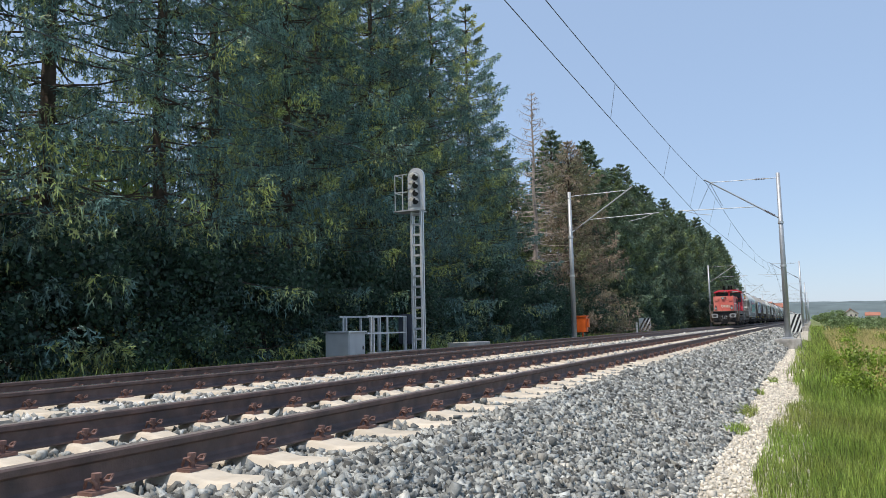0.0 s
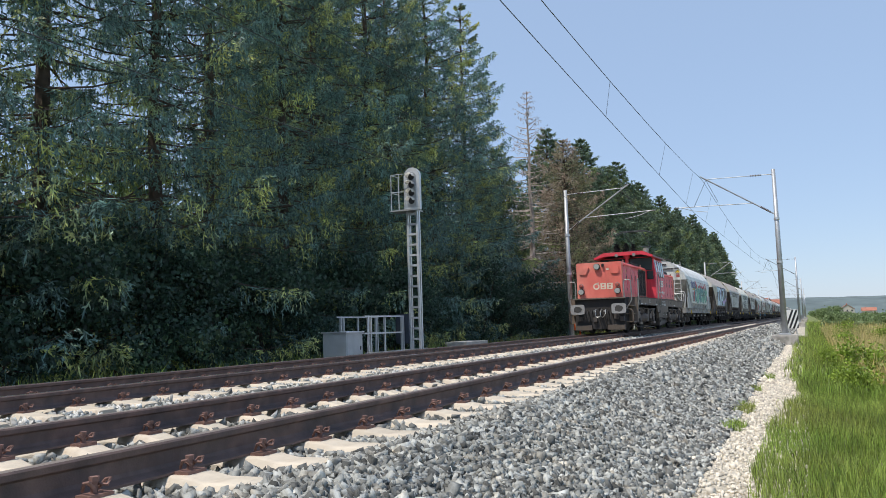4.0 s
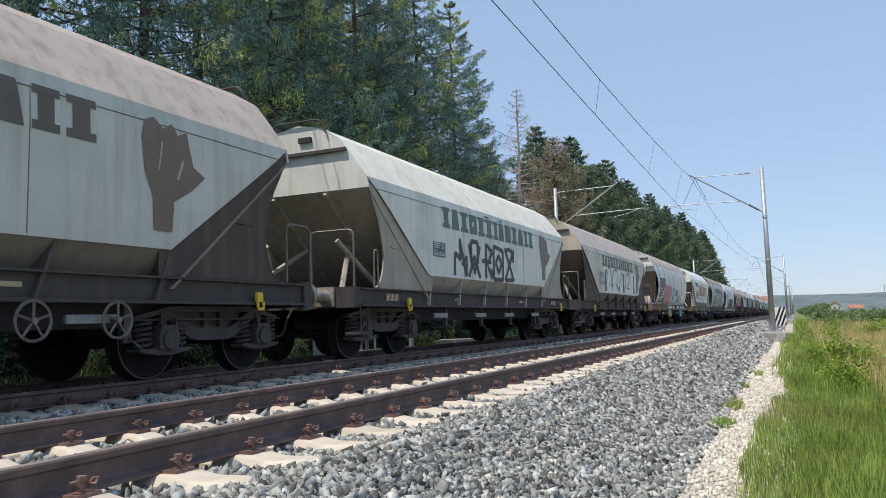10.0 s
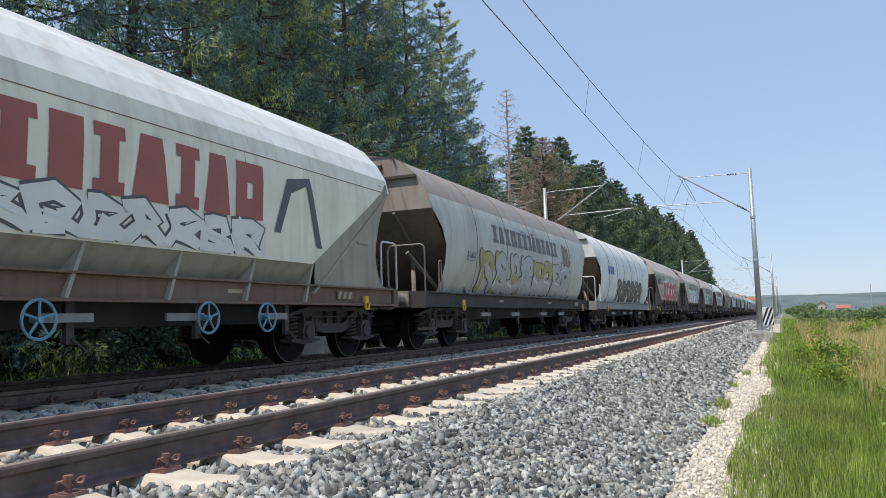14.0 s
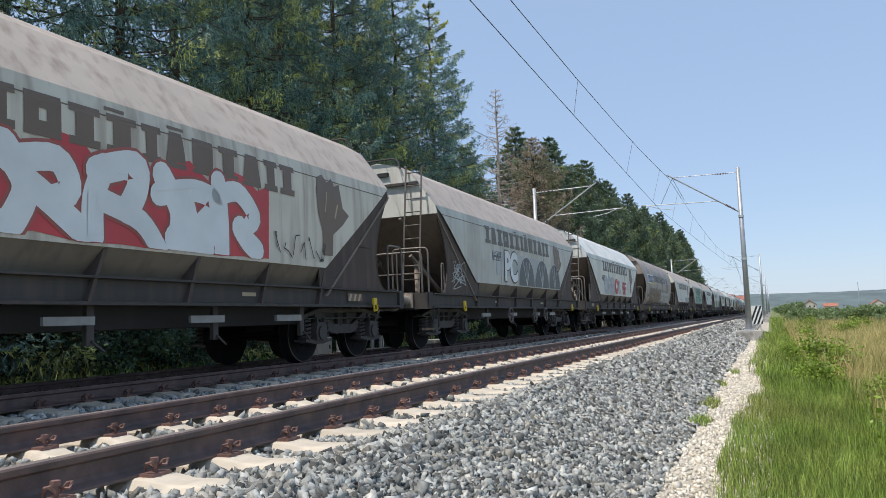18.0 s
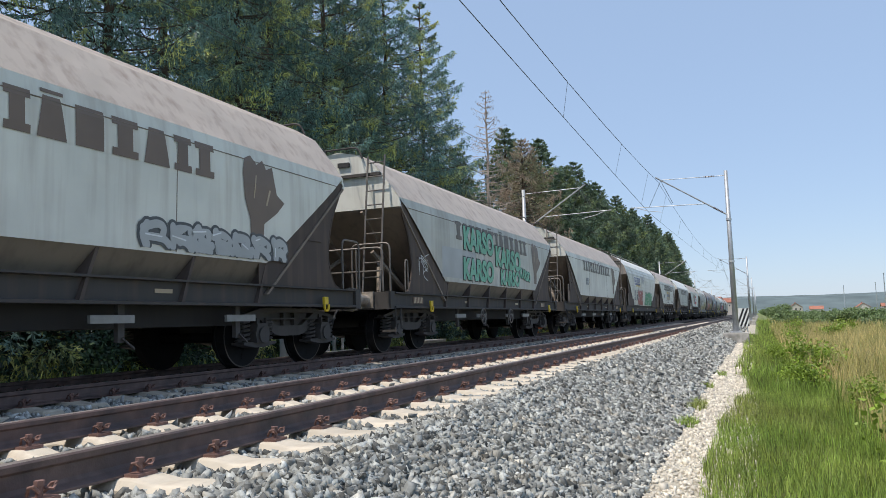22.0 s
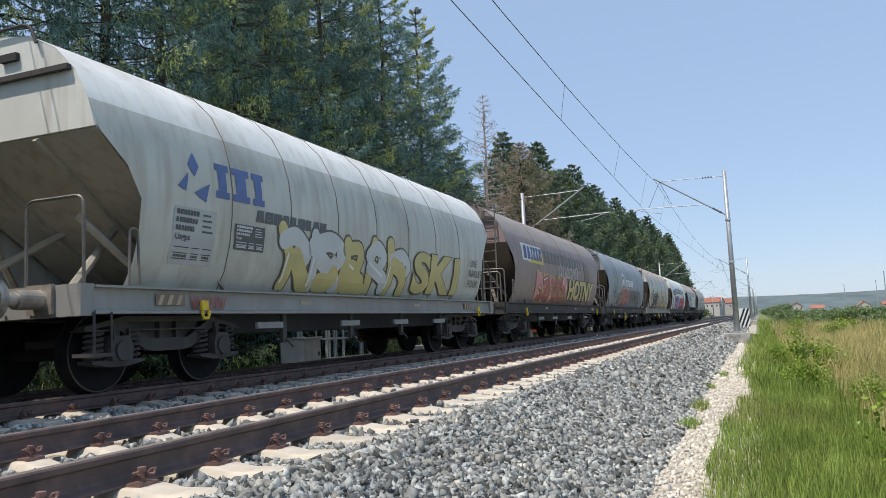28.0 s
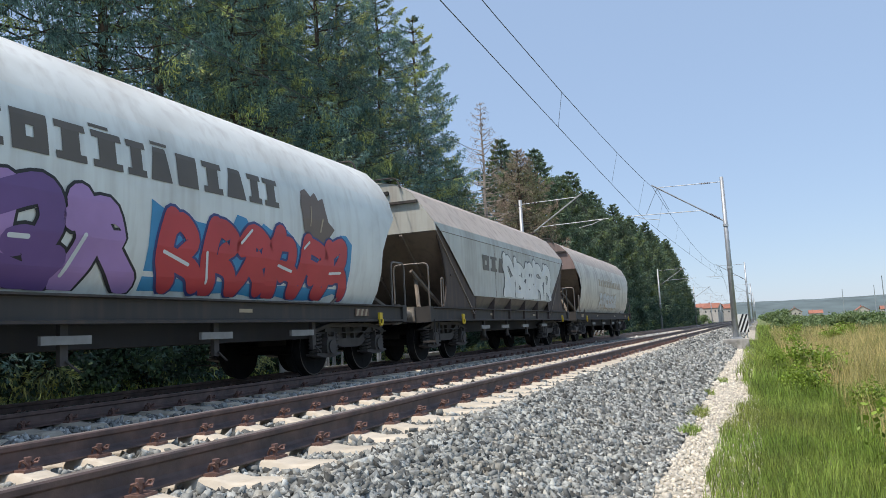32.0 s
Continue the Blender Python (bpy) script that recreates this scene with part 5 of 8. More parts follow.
    # sixth: a barrel-sided wagon with hoops
    t, L, b = wagon(5, "B", "light", "roof_rust", "barrel-sided pale silver hopper wagon with rusty roof and blue tags", 2.02, "r", "sill_rust", "light", "y", 7)
    part("end_post", box(1.78, 1.92, -0.09, 0.09, 2.56, 4.28, 0.01), P["light"], t, "pale painted end post")
    part("end_beam", box(1.84, 1.98, -1.36, 1.36, 3.20, 3.30, 0.01), P["light"], t)
    part("cross_tube", rod((1.80, -0.66, 2.60), (1.80, 0.66, 2.60), 0.055, 10), P["maroon"], t, "rusty cross tube")
    for y in (-1, 1):
        part("end_strut", rod((1.86, y * 0.98, 3.26), (1.72, y * 0.42, 1.30), 0.06, 8), P["light"], t, "pale slanting end strut")
        bm = prism([(1.00, 1.20), (1.16, 1.62), (1.40, 1.50), (1.75, 1.34), (2.55, 1.20)], "y", *sorted((y * 0.55, y * 1.22)))
        part("end_saddle", bm, P["roof_rust"], t, "rust-red saddle plate")
    part("end_platform", box(0.82, 2.4, -1.30, 1.30, 1.17, 1.20), P["sill_rust"], t, "rusty end platform")
    decal("data_board", [rect(3.2, 5.2, 1.32, 2.65)], S["plate"], b, "B", 0.008)
    decal("data_text", [rect(3.35, 4.0, 2.05, 2.10), rect(3.35, 3.9, 1.95, 2.0), rect(3.35, 3.9, 1.5, 1.6), rect(4.0, 4.9, 1.7, 1.8), rect(4.0, 4.7, 1.55, 1.64), rect(4.5, 5.1, 2.0, 2.08), rect(4.0, 4.9, 1.86, 1.93)], S["silver"], b, "B", 0.012)
    mural(b, "B", 5.0, 7.6, 1.36, 2.15, 5, "pink", "brick", 15, wild=0.12)
    words("RUBY", b, "B", 7.85, 1.92, 0.46, S["blue"], slant=0.15)
    words("ONE", b, "B", 7.95, 1.48, 0.46, S["blue"], slant=0.15)
    scrawl(b, "B", 10.0, 11.3, 1.35, 2.15, "blue", 21, 3, 0.05)
    scrawl(b, "B", 10.1, 11.4, 1.38, 1.75, "blue", 22, 3, 0.04)
    decal("data_panel", [rect(9.25, 9.85, 1.75, 2.1)], S["plate"], b, "B", 0.008)
    words("27.5KN", b, "B", 9.30, 1.79, 0.12, S["silver"], 0.016)
    for x in (6.2, 6.75, 10.75, 11.25):
        part("blue_disc", rod((x, -1.46, 0.70), (x, -1.40, 0.70), 0.21, 24), M["blue_disc"], t, "faded blue enamel disc")
    decalx = [rect(x, x + 0.55, 1.0, 1.12) for x in (6.2, 7.0, 8.0, 10.0, 11.4, 12.4)]
    for q in decalx:
        part("chalk_panel", box(q[0][0], q[1][0], -1.407, -1.401, 0.98, 1.14), S["sign"], t)
    t, L, b = wagon(6, "C", "cream", "roof_pale", "cream grain hopper wagon with large dark red letter blocks", 0.9, "w", "sill_rust", "cream", "bbb")
    repaint(t, "end_beige")
    blocks("letter_block", slabs(5.4, 9.6, 2.02, 2.78, 7, 9), S["brick"], b, "C", 0.009)
    owner_plate(b, "C", 3.3, 2.62, 1.6, 0.34, "navy", False, False)
    decal("peeling_panel", [rect(5.05, 9.6, 1.53, 1.98)], S["sign"], b, "C", 0.007)
    mural(b, "C", 5.2, 9.5, 1.54, 1.96, 7, "sign", "plate", 17, wild=0.2, soft=False)
    decal("arch_emblem", [[(9.8, 1.9), (9.95, 1.9), (10.2, 2.5), (10.6, 2.66), (10.9, 1.75), (11.05, 1.75), (10.7, 2.8), (10.1, 2.7)]], S["plate"], b, "C", 0.010)
    data_panel(b, "C", 3.55, 1.75, 1.3, 0.6)
    t, L, b = wagon(7, "B", "grey", "roof_dark", "barrel-sided brownish grey hopper wagon with dark lettering", 1.0, "r", "sill", "brown", "", 5)
    name_band(b, "B", L, 4.58, 10.75, 2.50, 2.95)
    mural(b, "B", 3.7, 12.2, 1.35, 2.15, 8, "grey", "letter", 18, "olive")
    data_panel(b, "B", 2.9, 1.95, 0.5, 0.2)
    t, L, b = wagon(8, "B", "white", "roof_pale", "barrel-sided off-white hopper wagon with dark slanted graffiti", 0.9, "w", "sill_pale", "white", "", 6)
    blocks("letter_block", bars(2.9, 4.3, 2.35, 2.7, 3, 4), S["logo_blue"], b, "B", 0.009)
    mural(b, "B", 5.0, 11.4, 1.35, 2.1, 6, "plate", "black", 19, wild=0.08)
    t, L, b = wagon(9, "A", "beige", "roof_rust", "brown-beige grain hopper wagon with red sprayed letters", hood="beige")
    owner_plate(b, "A", 2.3, 2.42, 1.6, 0.32, "black", False, True)
    decal("faded_band", [rect(1.9, 5.6, 2.35, 2.9)], P["brown"], b, "A", 0.005)
    decal("graffiti_ground", [[(4.4, 1.54), (9.9, 1.54), (10.3, 1.9), (9.7, 2.3), (9.2, 2.6), (6.4, 2.55), (6.2, 2.75), (4.6, 2.6)]], S["white"], b, "A", 0.007)
    throw_up("KODZ", b, "A", 4.55, 1.62, 1.25, "red", "plate", 1.62, 0.07, 0.02, 0.15)
    for k, (cx, cz, rx, rz) in enumerate(((10.35, 2.10, 0.30, 0.22), (10.85, 2.45, 0.16, 0.12), (11.0, 1.92, 0.24, 0.24), (11.45, 2.42, 0.13, 0.13), (11.75, 1.95, 0.36, 0.36), (11.15, 1.66, 0.16, 0.13), (10.55, 2.62, 0.22, 0.16), (12.25, 2.05, 0.07, 0.09), (11.3, 2.2, 0.06, 0.07))):
        decal("painted_shell", [blob(cx, cz, rx, rz, 14, 0.08, k)], S["wheat"], b, "A", 0.020)
        for f in (0.25, 0.5, 0.75):
            if rx > 0.12:
                decal("shell_line", [stroke([(cx - rx * 0.7, cz - rz + 2 * rz * f), (cx, cz - rz + 2 * rz * f + 0.25 * rz), (cx + rx * 0.7, cz - rz + 2 * rz * f)], 0.018)], S["tan"], b, "A", 0.026)
    data_panel(b, "A", 3.6, 1.65, 1.0, 0.6, False, 3)
    t, L, b = wagon(10, "A", "warm", "roof_rust", "rust-stained grain hopper wagon with pink and white graffiti", hood="brown")
    name_band(b, "A", L, ink="wheat")
    mural(b, "A", 4.3, 9.5, 1.58, 2.42, 5, "white", "brick", 24, None, "red", "silver bubble graffiti with a pink cloud")
    tag_lines(b, "A", 9.8, 11.3, 1.6, 1.95, "black", 9, 7)
    t, L, b = wagon(11, "A", "grey", "roof_rust", "grey grain hopper wagon with painted arches and lettering", gear="l", hood="light", wheels="ggg")
    name_band(b, "A", L)
    throw_up("PC", b, "A", 5.65, 1.66, 1.05, "white", "black", 0.92, 0.05, 0.03)
    data_panel(b, "A", 4.7, 2.12, 0.7, 0.24)
    chalk(t, 1.9, 2.8, 1.30, 1.95, "grey", 62, 7)
    decal("painted_patch", [rect(5.0, 9.2, 1.75, 2.38)], S["grey"], b, "A", 0.005)
    for k, (cx, rr, hh) in enumerate(((7.75, 0.80, 0.84), (9.42, 0.78, 0.84), (10.95, 0.70, 0.80))):
        a = [(cx + rr * math.cos(math.pi * q / 12), 1.53 + hh * math.sin(math.pi * q / 12)) for q in range(13)]
        decal("painted_arch", [a], S["plate"], b, "A", 0.009)
        decal("arch_edge", [stroke(a, 0.022)], S["silver"], b, "A", 0.013)
        decal("arch_veins", [[(cx - 0.02, 1.54), (cx + 0.02, 1.54), (cx + rr * f + 0.015, 1.53 + hh * 0.85), (cx + rr * f - 0.015, 1.53 + hh * 0.85)] for f in (-0.45, 0.0, 0.4)], S["silver"], b, "A", 0.014)
    t, L, b = wagon(12, "A", "light", "roof_pale", "chalky white grain hopper wagon with dark lettering and a ladder", gear="l", hood="white")
    name_band(b, "A", L)
    data_panel(b, "A", 3.9, 2.1, 0.7, 0.24)
    mural(b, "A", 4.4, 6.7, 1.58, 2.2, 3, "grey", "silver", 26, wild=0.05)
    words("BF", b, "A", 8.85, 1.60, 0.82, S["white"], 0.014, "graffiti_outline", wide=1.15, fat=0.06)
    words("BF", b, "A", 8.85, 1.60, 0.82, S["red"], 0.020, "graffiti", wide=1.15, fat=0.03)
    words("R", b, "A", 7.75, 1.62, 0.85, S["plate"], 0.010, "graffiti_outline", wide=1.3, fat=0.02)
    words("R", b, "A", 7.75, 1.62, 0.85, S["silver"], 0.016, "graffiti", wide=1.3, fat=0.0)
    words("T", b, "A", 10.1, 1.60, 0.75, S["silver"], 0.016, "graffiti", fat=0.0)
    decal("graffiti_dot", [blob(7.2, 1.93, 0.42, 0.36, 20, 0.02)], S["red"], b, "A", 0.024)
    decal("graffiti_dot", [blob(7.2, 1.93, 0.17, 0.15, 14, 0.03)], S["white"], b, "A", 0.030)
    t, L, b = wagon(13, "B", "brown", "roof_dark", "barrel-sided brown-grey hopper wagon with white owner plate", 1.05, "r", "sill", "brown", "", 4)
    owner_plate(b, "B", 2.75, 2.50, 2.2, 0.42)
    name_band(b, "B", L, 5.2, 10.7, 2.58, 2.98)
    mural(b, "B", 3.4, 8.2, 1.36, 2.05, 6, "wheat", "letter", 27)
    data_panel(b, "B", 2.42, 1.53, 0.85, 0.42)
    mural(b, "B", 8.6, 12.8, 1.36, 1.95, 6, "grey", "letter", 28)
    t, L, b = wagon(14, "A", "light", "roof_rust", "light grey grain hopper wagon with faint lettering", hood="cream")
    name_band(b, "A", L, ink="wheat")
    tag_lines(b, "A", 4.2, 6.0, 1.65, 1.95, "plate", 10, 6)
    mural(b, "A", 9.0, 12.0, 1.58, 1.82, 7, "grey", "plate", 30)
    t, L, b = wagon(15, "A", "grey", "roof_rust", "grey grain hopper wagon with green bubble letters", gear="l", hood="light", wheels="gg")
    name_band(b, "A", L)
    chalk(t, 2.0, 2.55, 1.45, 2.1, "silver", 63, 3)
    decal("painted_patch", [rect(3.3, 5.6, 1.60, 2.30)], S["grey"], b, "A", 0.005)
    for x, z, size, wide, rise in ((4.68, 2.36, 0.74, 0.98, -0.01), (4.62, 1.62, 0.70, 1.05, 0.0), (7.15, 2.08, 0.72, 1.05, -0.02), (7.6, 1.58, 0.55, 1.05, 0.0), (9.5, 1.85, 0.40, 0.9, -0.1)):
        throw_up("KARSO", b, "A", x, z, size, "mint", "black", wide, 0.05, 0.035, 0.0, rise)
    t, L, b = wagon(16, "A", "light", "roof_rust", "chalky grain hopper wagon with dark lettering and an end ladder", gear="l", hood="light")
    name_band(b, "A", L)
    data_panel(b, "A", 4.6, 1.95, 0.6, 0.3, False)
    words("RGF", t, None, 1.95, 1.55, 0.16, S["grey"], 1.37)
    # nineteenth in the train: flat ribbed sides
    t, L, b = wagon(17, "D", "light", "roof_pale", "ribbed pale hopper wagon with yellow and blue plate and faded graffiti", 1.1, "l", "sill", "brown")
    for z in np.arange(1.5, 3.4, 0.21):
        y, x0 = half_at("D", float(z)), edge_at("D", float(z), 1.1)
        part("side_rib", box(x0, L - x0, -y - 0.014, -y + 0.01, float(z), float(z) + 0.022), P["light"], t)
    owner_plate(b, "D", 3.75, 2.42, 2.3, 0.45)
    words("TMF", b, "D", 6.5, 2.60, 0.62, S["grey"], wide=1.35)
    data_panel(b, "D", 3.7, 1.5, 0.7, 0.6, False)
    data_panel(b, "D", 4.6, 1.5, 0.9, 0.6)
    mural(b, "D", 5.2, 7.3, 1.3, 2.05, 3, "brick", "grey", 34)
    mural(b, "D", 8.3, 11.7, 1.3, 2.0, 5, "green", "grey", 35)
    t, L, b = wagon(18, "A", "light", "roof_rust", "light grain hopper wagon with dark lettering and tan graffiti", gear="l", hood="light")
    hood_signs(t)
    name_band(b, "A", L)
    decal("painted_patch", [rect(5.95, 8.5, 1.80, 2.50)], S["tan"], b, "A", 0.006)
    decal("round_emblem", [blob(6.45, 2.20, 0.36, 0.26, 22, 0.0)], S["yellow"], b, "A", 0.010)
    decal("emblem_core", [blob(6.45, 2.16, 0.20, 0.15, 18, 0.12, 3)], S["logo_blue"], b, "A", 0.014)
    blocks("letter_block", slabs(6.95, 8.45, 2.04, 2.26, 6, 12), S["plate"], b, "A", 0.012)
    data_panel(b, "A", 3.9, 1.92, 0.8, 0.28)
    scrawl(b, "A", 4.9, 7.6, 1.56, 1.78, "black", 11, 7, 0.025)
    scrawl(b, "A", 8.8, 11.0, 1.56, 1.80, "black", 13, 6, 0.022)
    t, L, b = wagon(19, "A", "grey", "roof_pale", "grey grain hopper wagon with dark lettering", hood="light")
    name_band(b, "A", L)
    tag_lines(b, "A", 5.0, 9.0, 1.6, 2.1, "plate", 12, 7)
    t, L, b = wagon(20, "A", "light", "roof_rust", "light beige grain hopper wagon with a large red oval emblem", hood="white", gear="w")
    decal("emblem_panel", [rect(4.4, 10.2, 1.55, 2.98)], P["cream"], b, "A", 0.007)
    oval = [(7.35 + 2.2 * math.cos(q * math.pi / 24), 2.20 + 0.62 * math.sin(q * math.pi / 24)) for q in range(48)]
    decal("red_oval", [oval], S["cherry"], b, "A", 0.011)
    decal("green_swoosh", [[(5.5, 1.70), (6.1, 1.64), (6.3, 2.1), (6.9, 2.6), (8.0, 2.84), (6.8, 2.80), (5.9, 2.4)]], S["green"], b, "A", 0.016)
    blocks("letter_block", slabs(6.6, 9.2, 2.08, 2.48, 6, 6, 0.2), S["white"], b, "A", 0.020)
    blocks("letter_block", slabs(5.6, 8.8, 1.62, 1.80, 13, 7), S["white"], b, "A", 0.020)
    decal("drawn_houses", [rect(4.6 + 0.4 * k, 4.9 + 0.4 * k, 2.42, 2.80 + 0.06 * (k % 2)) for k in range(4)], S["plate"], b, "A", 0.010)
    t, L, b = wagon(21, "B", "grey", "roof_pale", "barrel-sided pale grey hopper wagon with yellow graffiti and blue emblem", 0.8, "r", "sill_pale", "light", "", 7)
    repaint(t, "end_beige")
    decal("blue_emblem", [[(2.25, 2.75), (2.36, 2.92), (2.46, 2.75), (2.36, 2.6)], [(2.05, 2.45), (2.25, 2.65), (2.2, 2.4)], [(2.35, 2.4), (2.65, 2.55), (2.58, 2.3)]], S["logo_blue"], b, "B", 0.009)
    blocks("letter_block", slabs(2.75, 3.9, 2.40, 2.86, 3, 8), S["logo_blue"], b, "B", 0.009)
    mural(b, "B", 4.3, 8.9, 1.32, 2.12, 5, "pale_yellow", "letter", 38, "silver", None, "yellow and silver block graffiti")
    throw_up("SK1", b, "B", 9.2, 1.36, 1.08, "pale_yellow", "letter", 1.65, 0.05, 0.02)
    for k, word in enumerate(("UNE", "RAKLET", "POUR")):
        words(word, b, "B", 12.5, 2.02 - 0.25 * k, 0.25, S["plate"], 0.016, wide=1.1, fat=0.0)
    blocks("sprayed_bar", bars(3.65, 5.6, 2.17, 2.34, 9, 13, 0.1), S["plate"], b, "B", 0.012)
    data_panel(b, "B", 2.0, 1.5, 0.8, 0.7, False)
    data_panel(b, "B", 3.2, 1.75, 0.7, 0.35)
    words("WOW", t, None, 2.35, 0.93, 0.24, S["brick"], 1.41)
    t, L, b = wagon(22, "B", "maroon", "roof_dark", "barrel-sided dull maroon hopper wagon with pink and yellow graffiti", 0.9, "l", "sill", "maroon", "", 3)
    owner_plate(b, "B", 2.45, 2.56, 2.2, 0.42)
    name_band(b, "B", L, 4.9, 10.9, 2.55, 2.98)
    mural(b, "B", 4.0, 8.3, 1.33, 2.05, 5, "brick", "yellow", 40, "pink")
    scrawl(b, "B", 7.0, 10.2, 2.1, 2.6, "white", 39, 6, 0.03)
    throw_up("HOTNY", b, "B", 8.55, 1.42, 0.98, "pale_yellow", "black", 1.28, 0.045, 0.03)
    t, L, b = wagon(23, "B", "dark", "dark", "barrel-sided slate grey hopper wagon with white ring emblem and graffiti", 0.9, "l", "sill", "dark", "y", 3)
    ring = [(5.98 + 0.54 * math.cos(q * math.pi / 12), 2.50 + 0.46 * math.sin(q * math.pi / 12)) for q in range(24)]
    decal("ring_emblem", [ring], S["white"], b, "B", 0.009)
    decal("ring_emblem", [[(5.98 + 0.39 * math.cos(q * math.pi / 12), 2.50 + 0.33 * math.sin(q * math.pi / 12)) for q in range(24)]], S["plate"], b, "B", 0.013)
    decal("ring_emblem", [blob(5.98, 2.50, 0.26, 0.21, 20, 0.0)], S["white"], b, "B", 0.017)
    blocks("letter_block", slabs(6.85, 9.4, 2.32, 2.66, 6, 10), S["white"], b, "B", 0.009)
    decal("notice_text", [q for k in range(3) for q in bars(3.2, 4.9, 2.75 - 0.12 * k, 2.81 - 0.12 * k, 16, k)], S["olive"], b, "B", 0.010)
    mural(b, "B", 5.2, 8.0, 1.33, 2.12, 5, "brick", "silver", 42)
    throw_up("VAMPO", b, "B", 8.1, 1.40, 1.05, "plate", "silver", 1.16, 0.02, 0.02)
    mural(b, "B", 4.0, 5.4, 1.4, 1.95, 2, "plate", "white", 43)
    data_panel(b, "B", 2.9, 1.7, 0.8, 0.5)
    t, L, b = wagon(24, "B", "beige", "roof_rust", "barrel-sided pale beige hopper wagon with black and yellow graffiti", 1.0, "l", "sill_pale", "light", "y", 4)
    decal("faded_band", [[(1.95, 2.45), (5.0, 2.40), (9.0, 2.46), (L - 1.95, 2.42), (L - 1.7, 3.2), (1.7, 3.2)]], P["grey"], b, "B", 0.004)
    mural(b, "B", 3.4, 6.6, 1.30, 2.15, 3, "black", "white", 44, wild=0.08)
    mural(b, "B", 7.2, 12.4, 1.35, 2.0, 6, "grey", "orange", 45, "olive")
    data_panel(b, "B", 2.6, 1.8, 0.5, 0.5)
    t, L, b = wagon(25, "B", "white", "roof_pale", "barrel-sided off-white hopper wagon with purple and red graffiti", 1.05, "r", "sill", "cream", "", 0)
    owner_plate(b, "B", 2.5, 2.4, 2.2, 0.42)
    name_band(b, "B", L, 4.8, 10.85, 2.57, 2.99)
    mural(b, "B", 4.0, 7.9, 1.32, 2.2, 4, "purple", "black", 46, "lilac", None, "purple block graffiti")
    mural(b, "B", 8.3, 12.9, 1.35, 2.12, 6, "red", "navy", 47, None, "blue", "red graffiti with a blue cloud")
    data_panel(b, "B", 2.3, 1.5, 0.9, 0.7, False)
    t, L, b = wagon(26, "A", "grey", "roof_rust", "grey grain hopper wagon with tall white sprayed letters", hood="grey")
    name_band(b, "A", L, 4.2, 6.2, 2.2, 2.6, n=3, emblem=False)
    mural(b, "A", 6.0, 11.4, 1.56, 2.55, 5, "sign", "plate", 48, wild=0.1)
    t, L, b = wagon(27, "B", "warm", "roof_rust", "barrel-sided rusty beige hopper wagon at the end of the train", 1.1, "r", "sill", "maroon", "", 0)
    name_band(b, "B", L, 5.6, 11.8, 2.4, 2.7, "tan", emblem=False)
    mural(b, "B", 5.8, 10.4, 1.5, 2.0, 5, "silver", "tan", 50)


train()


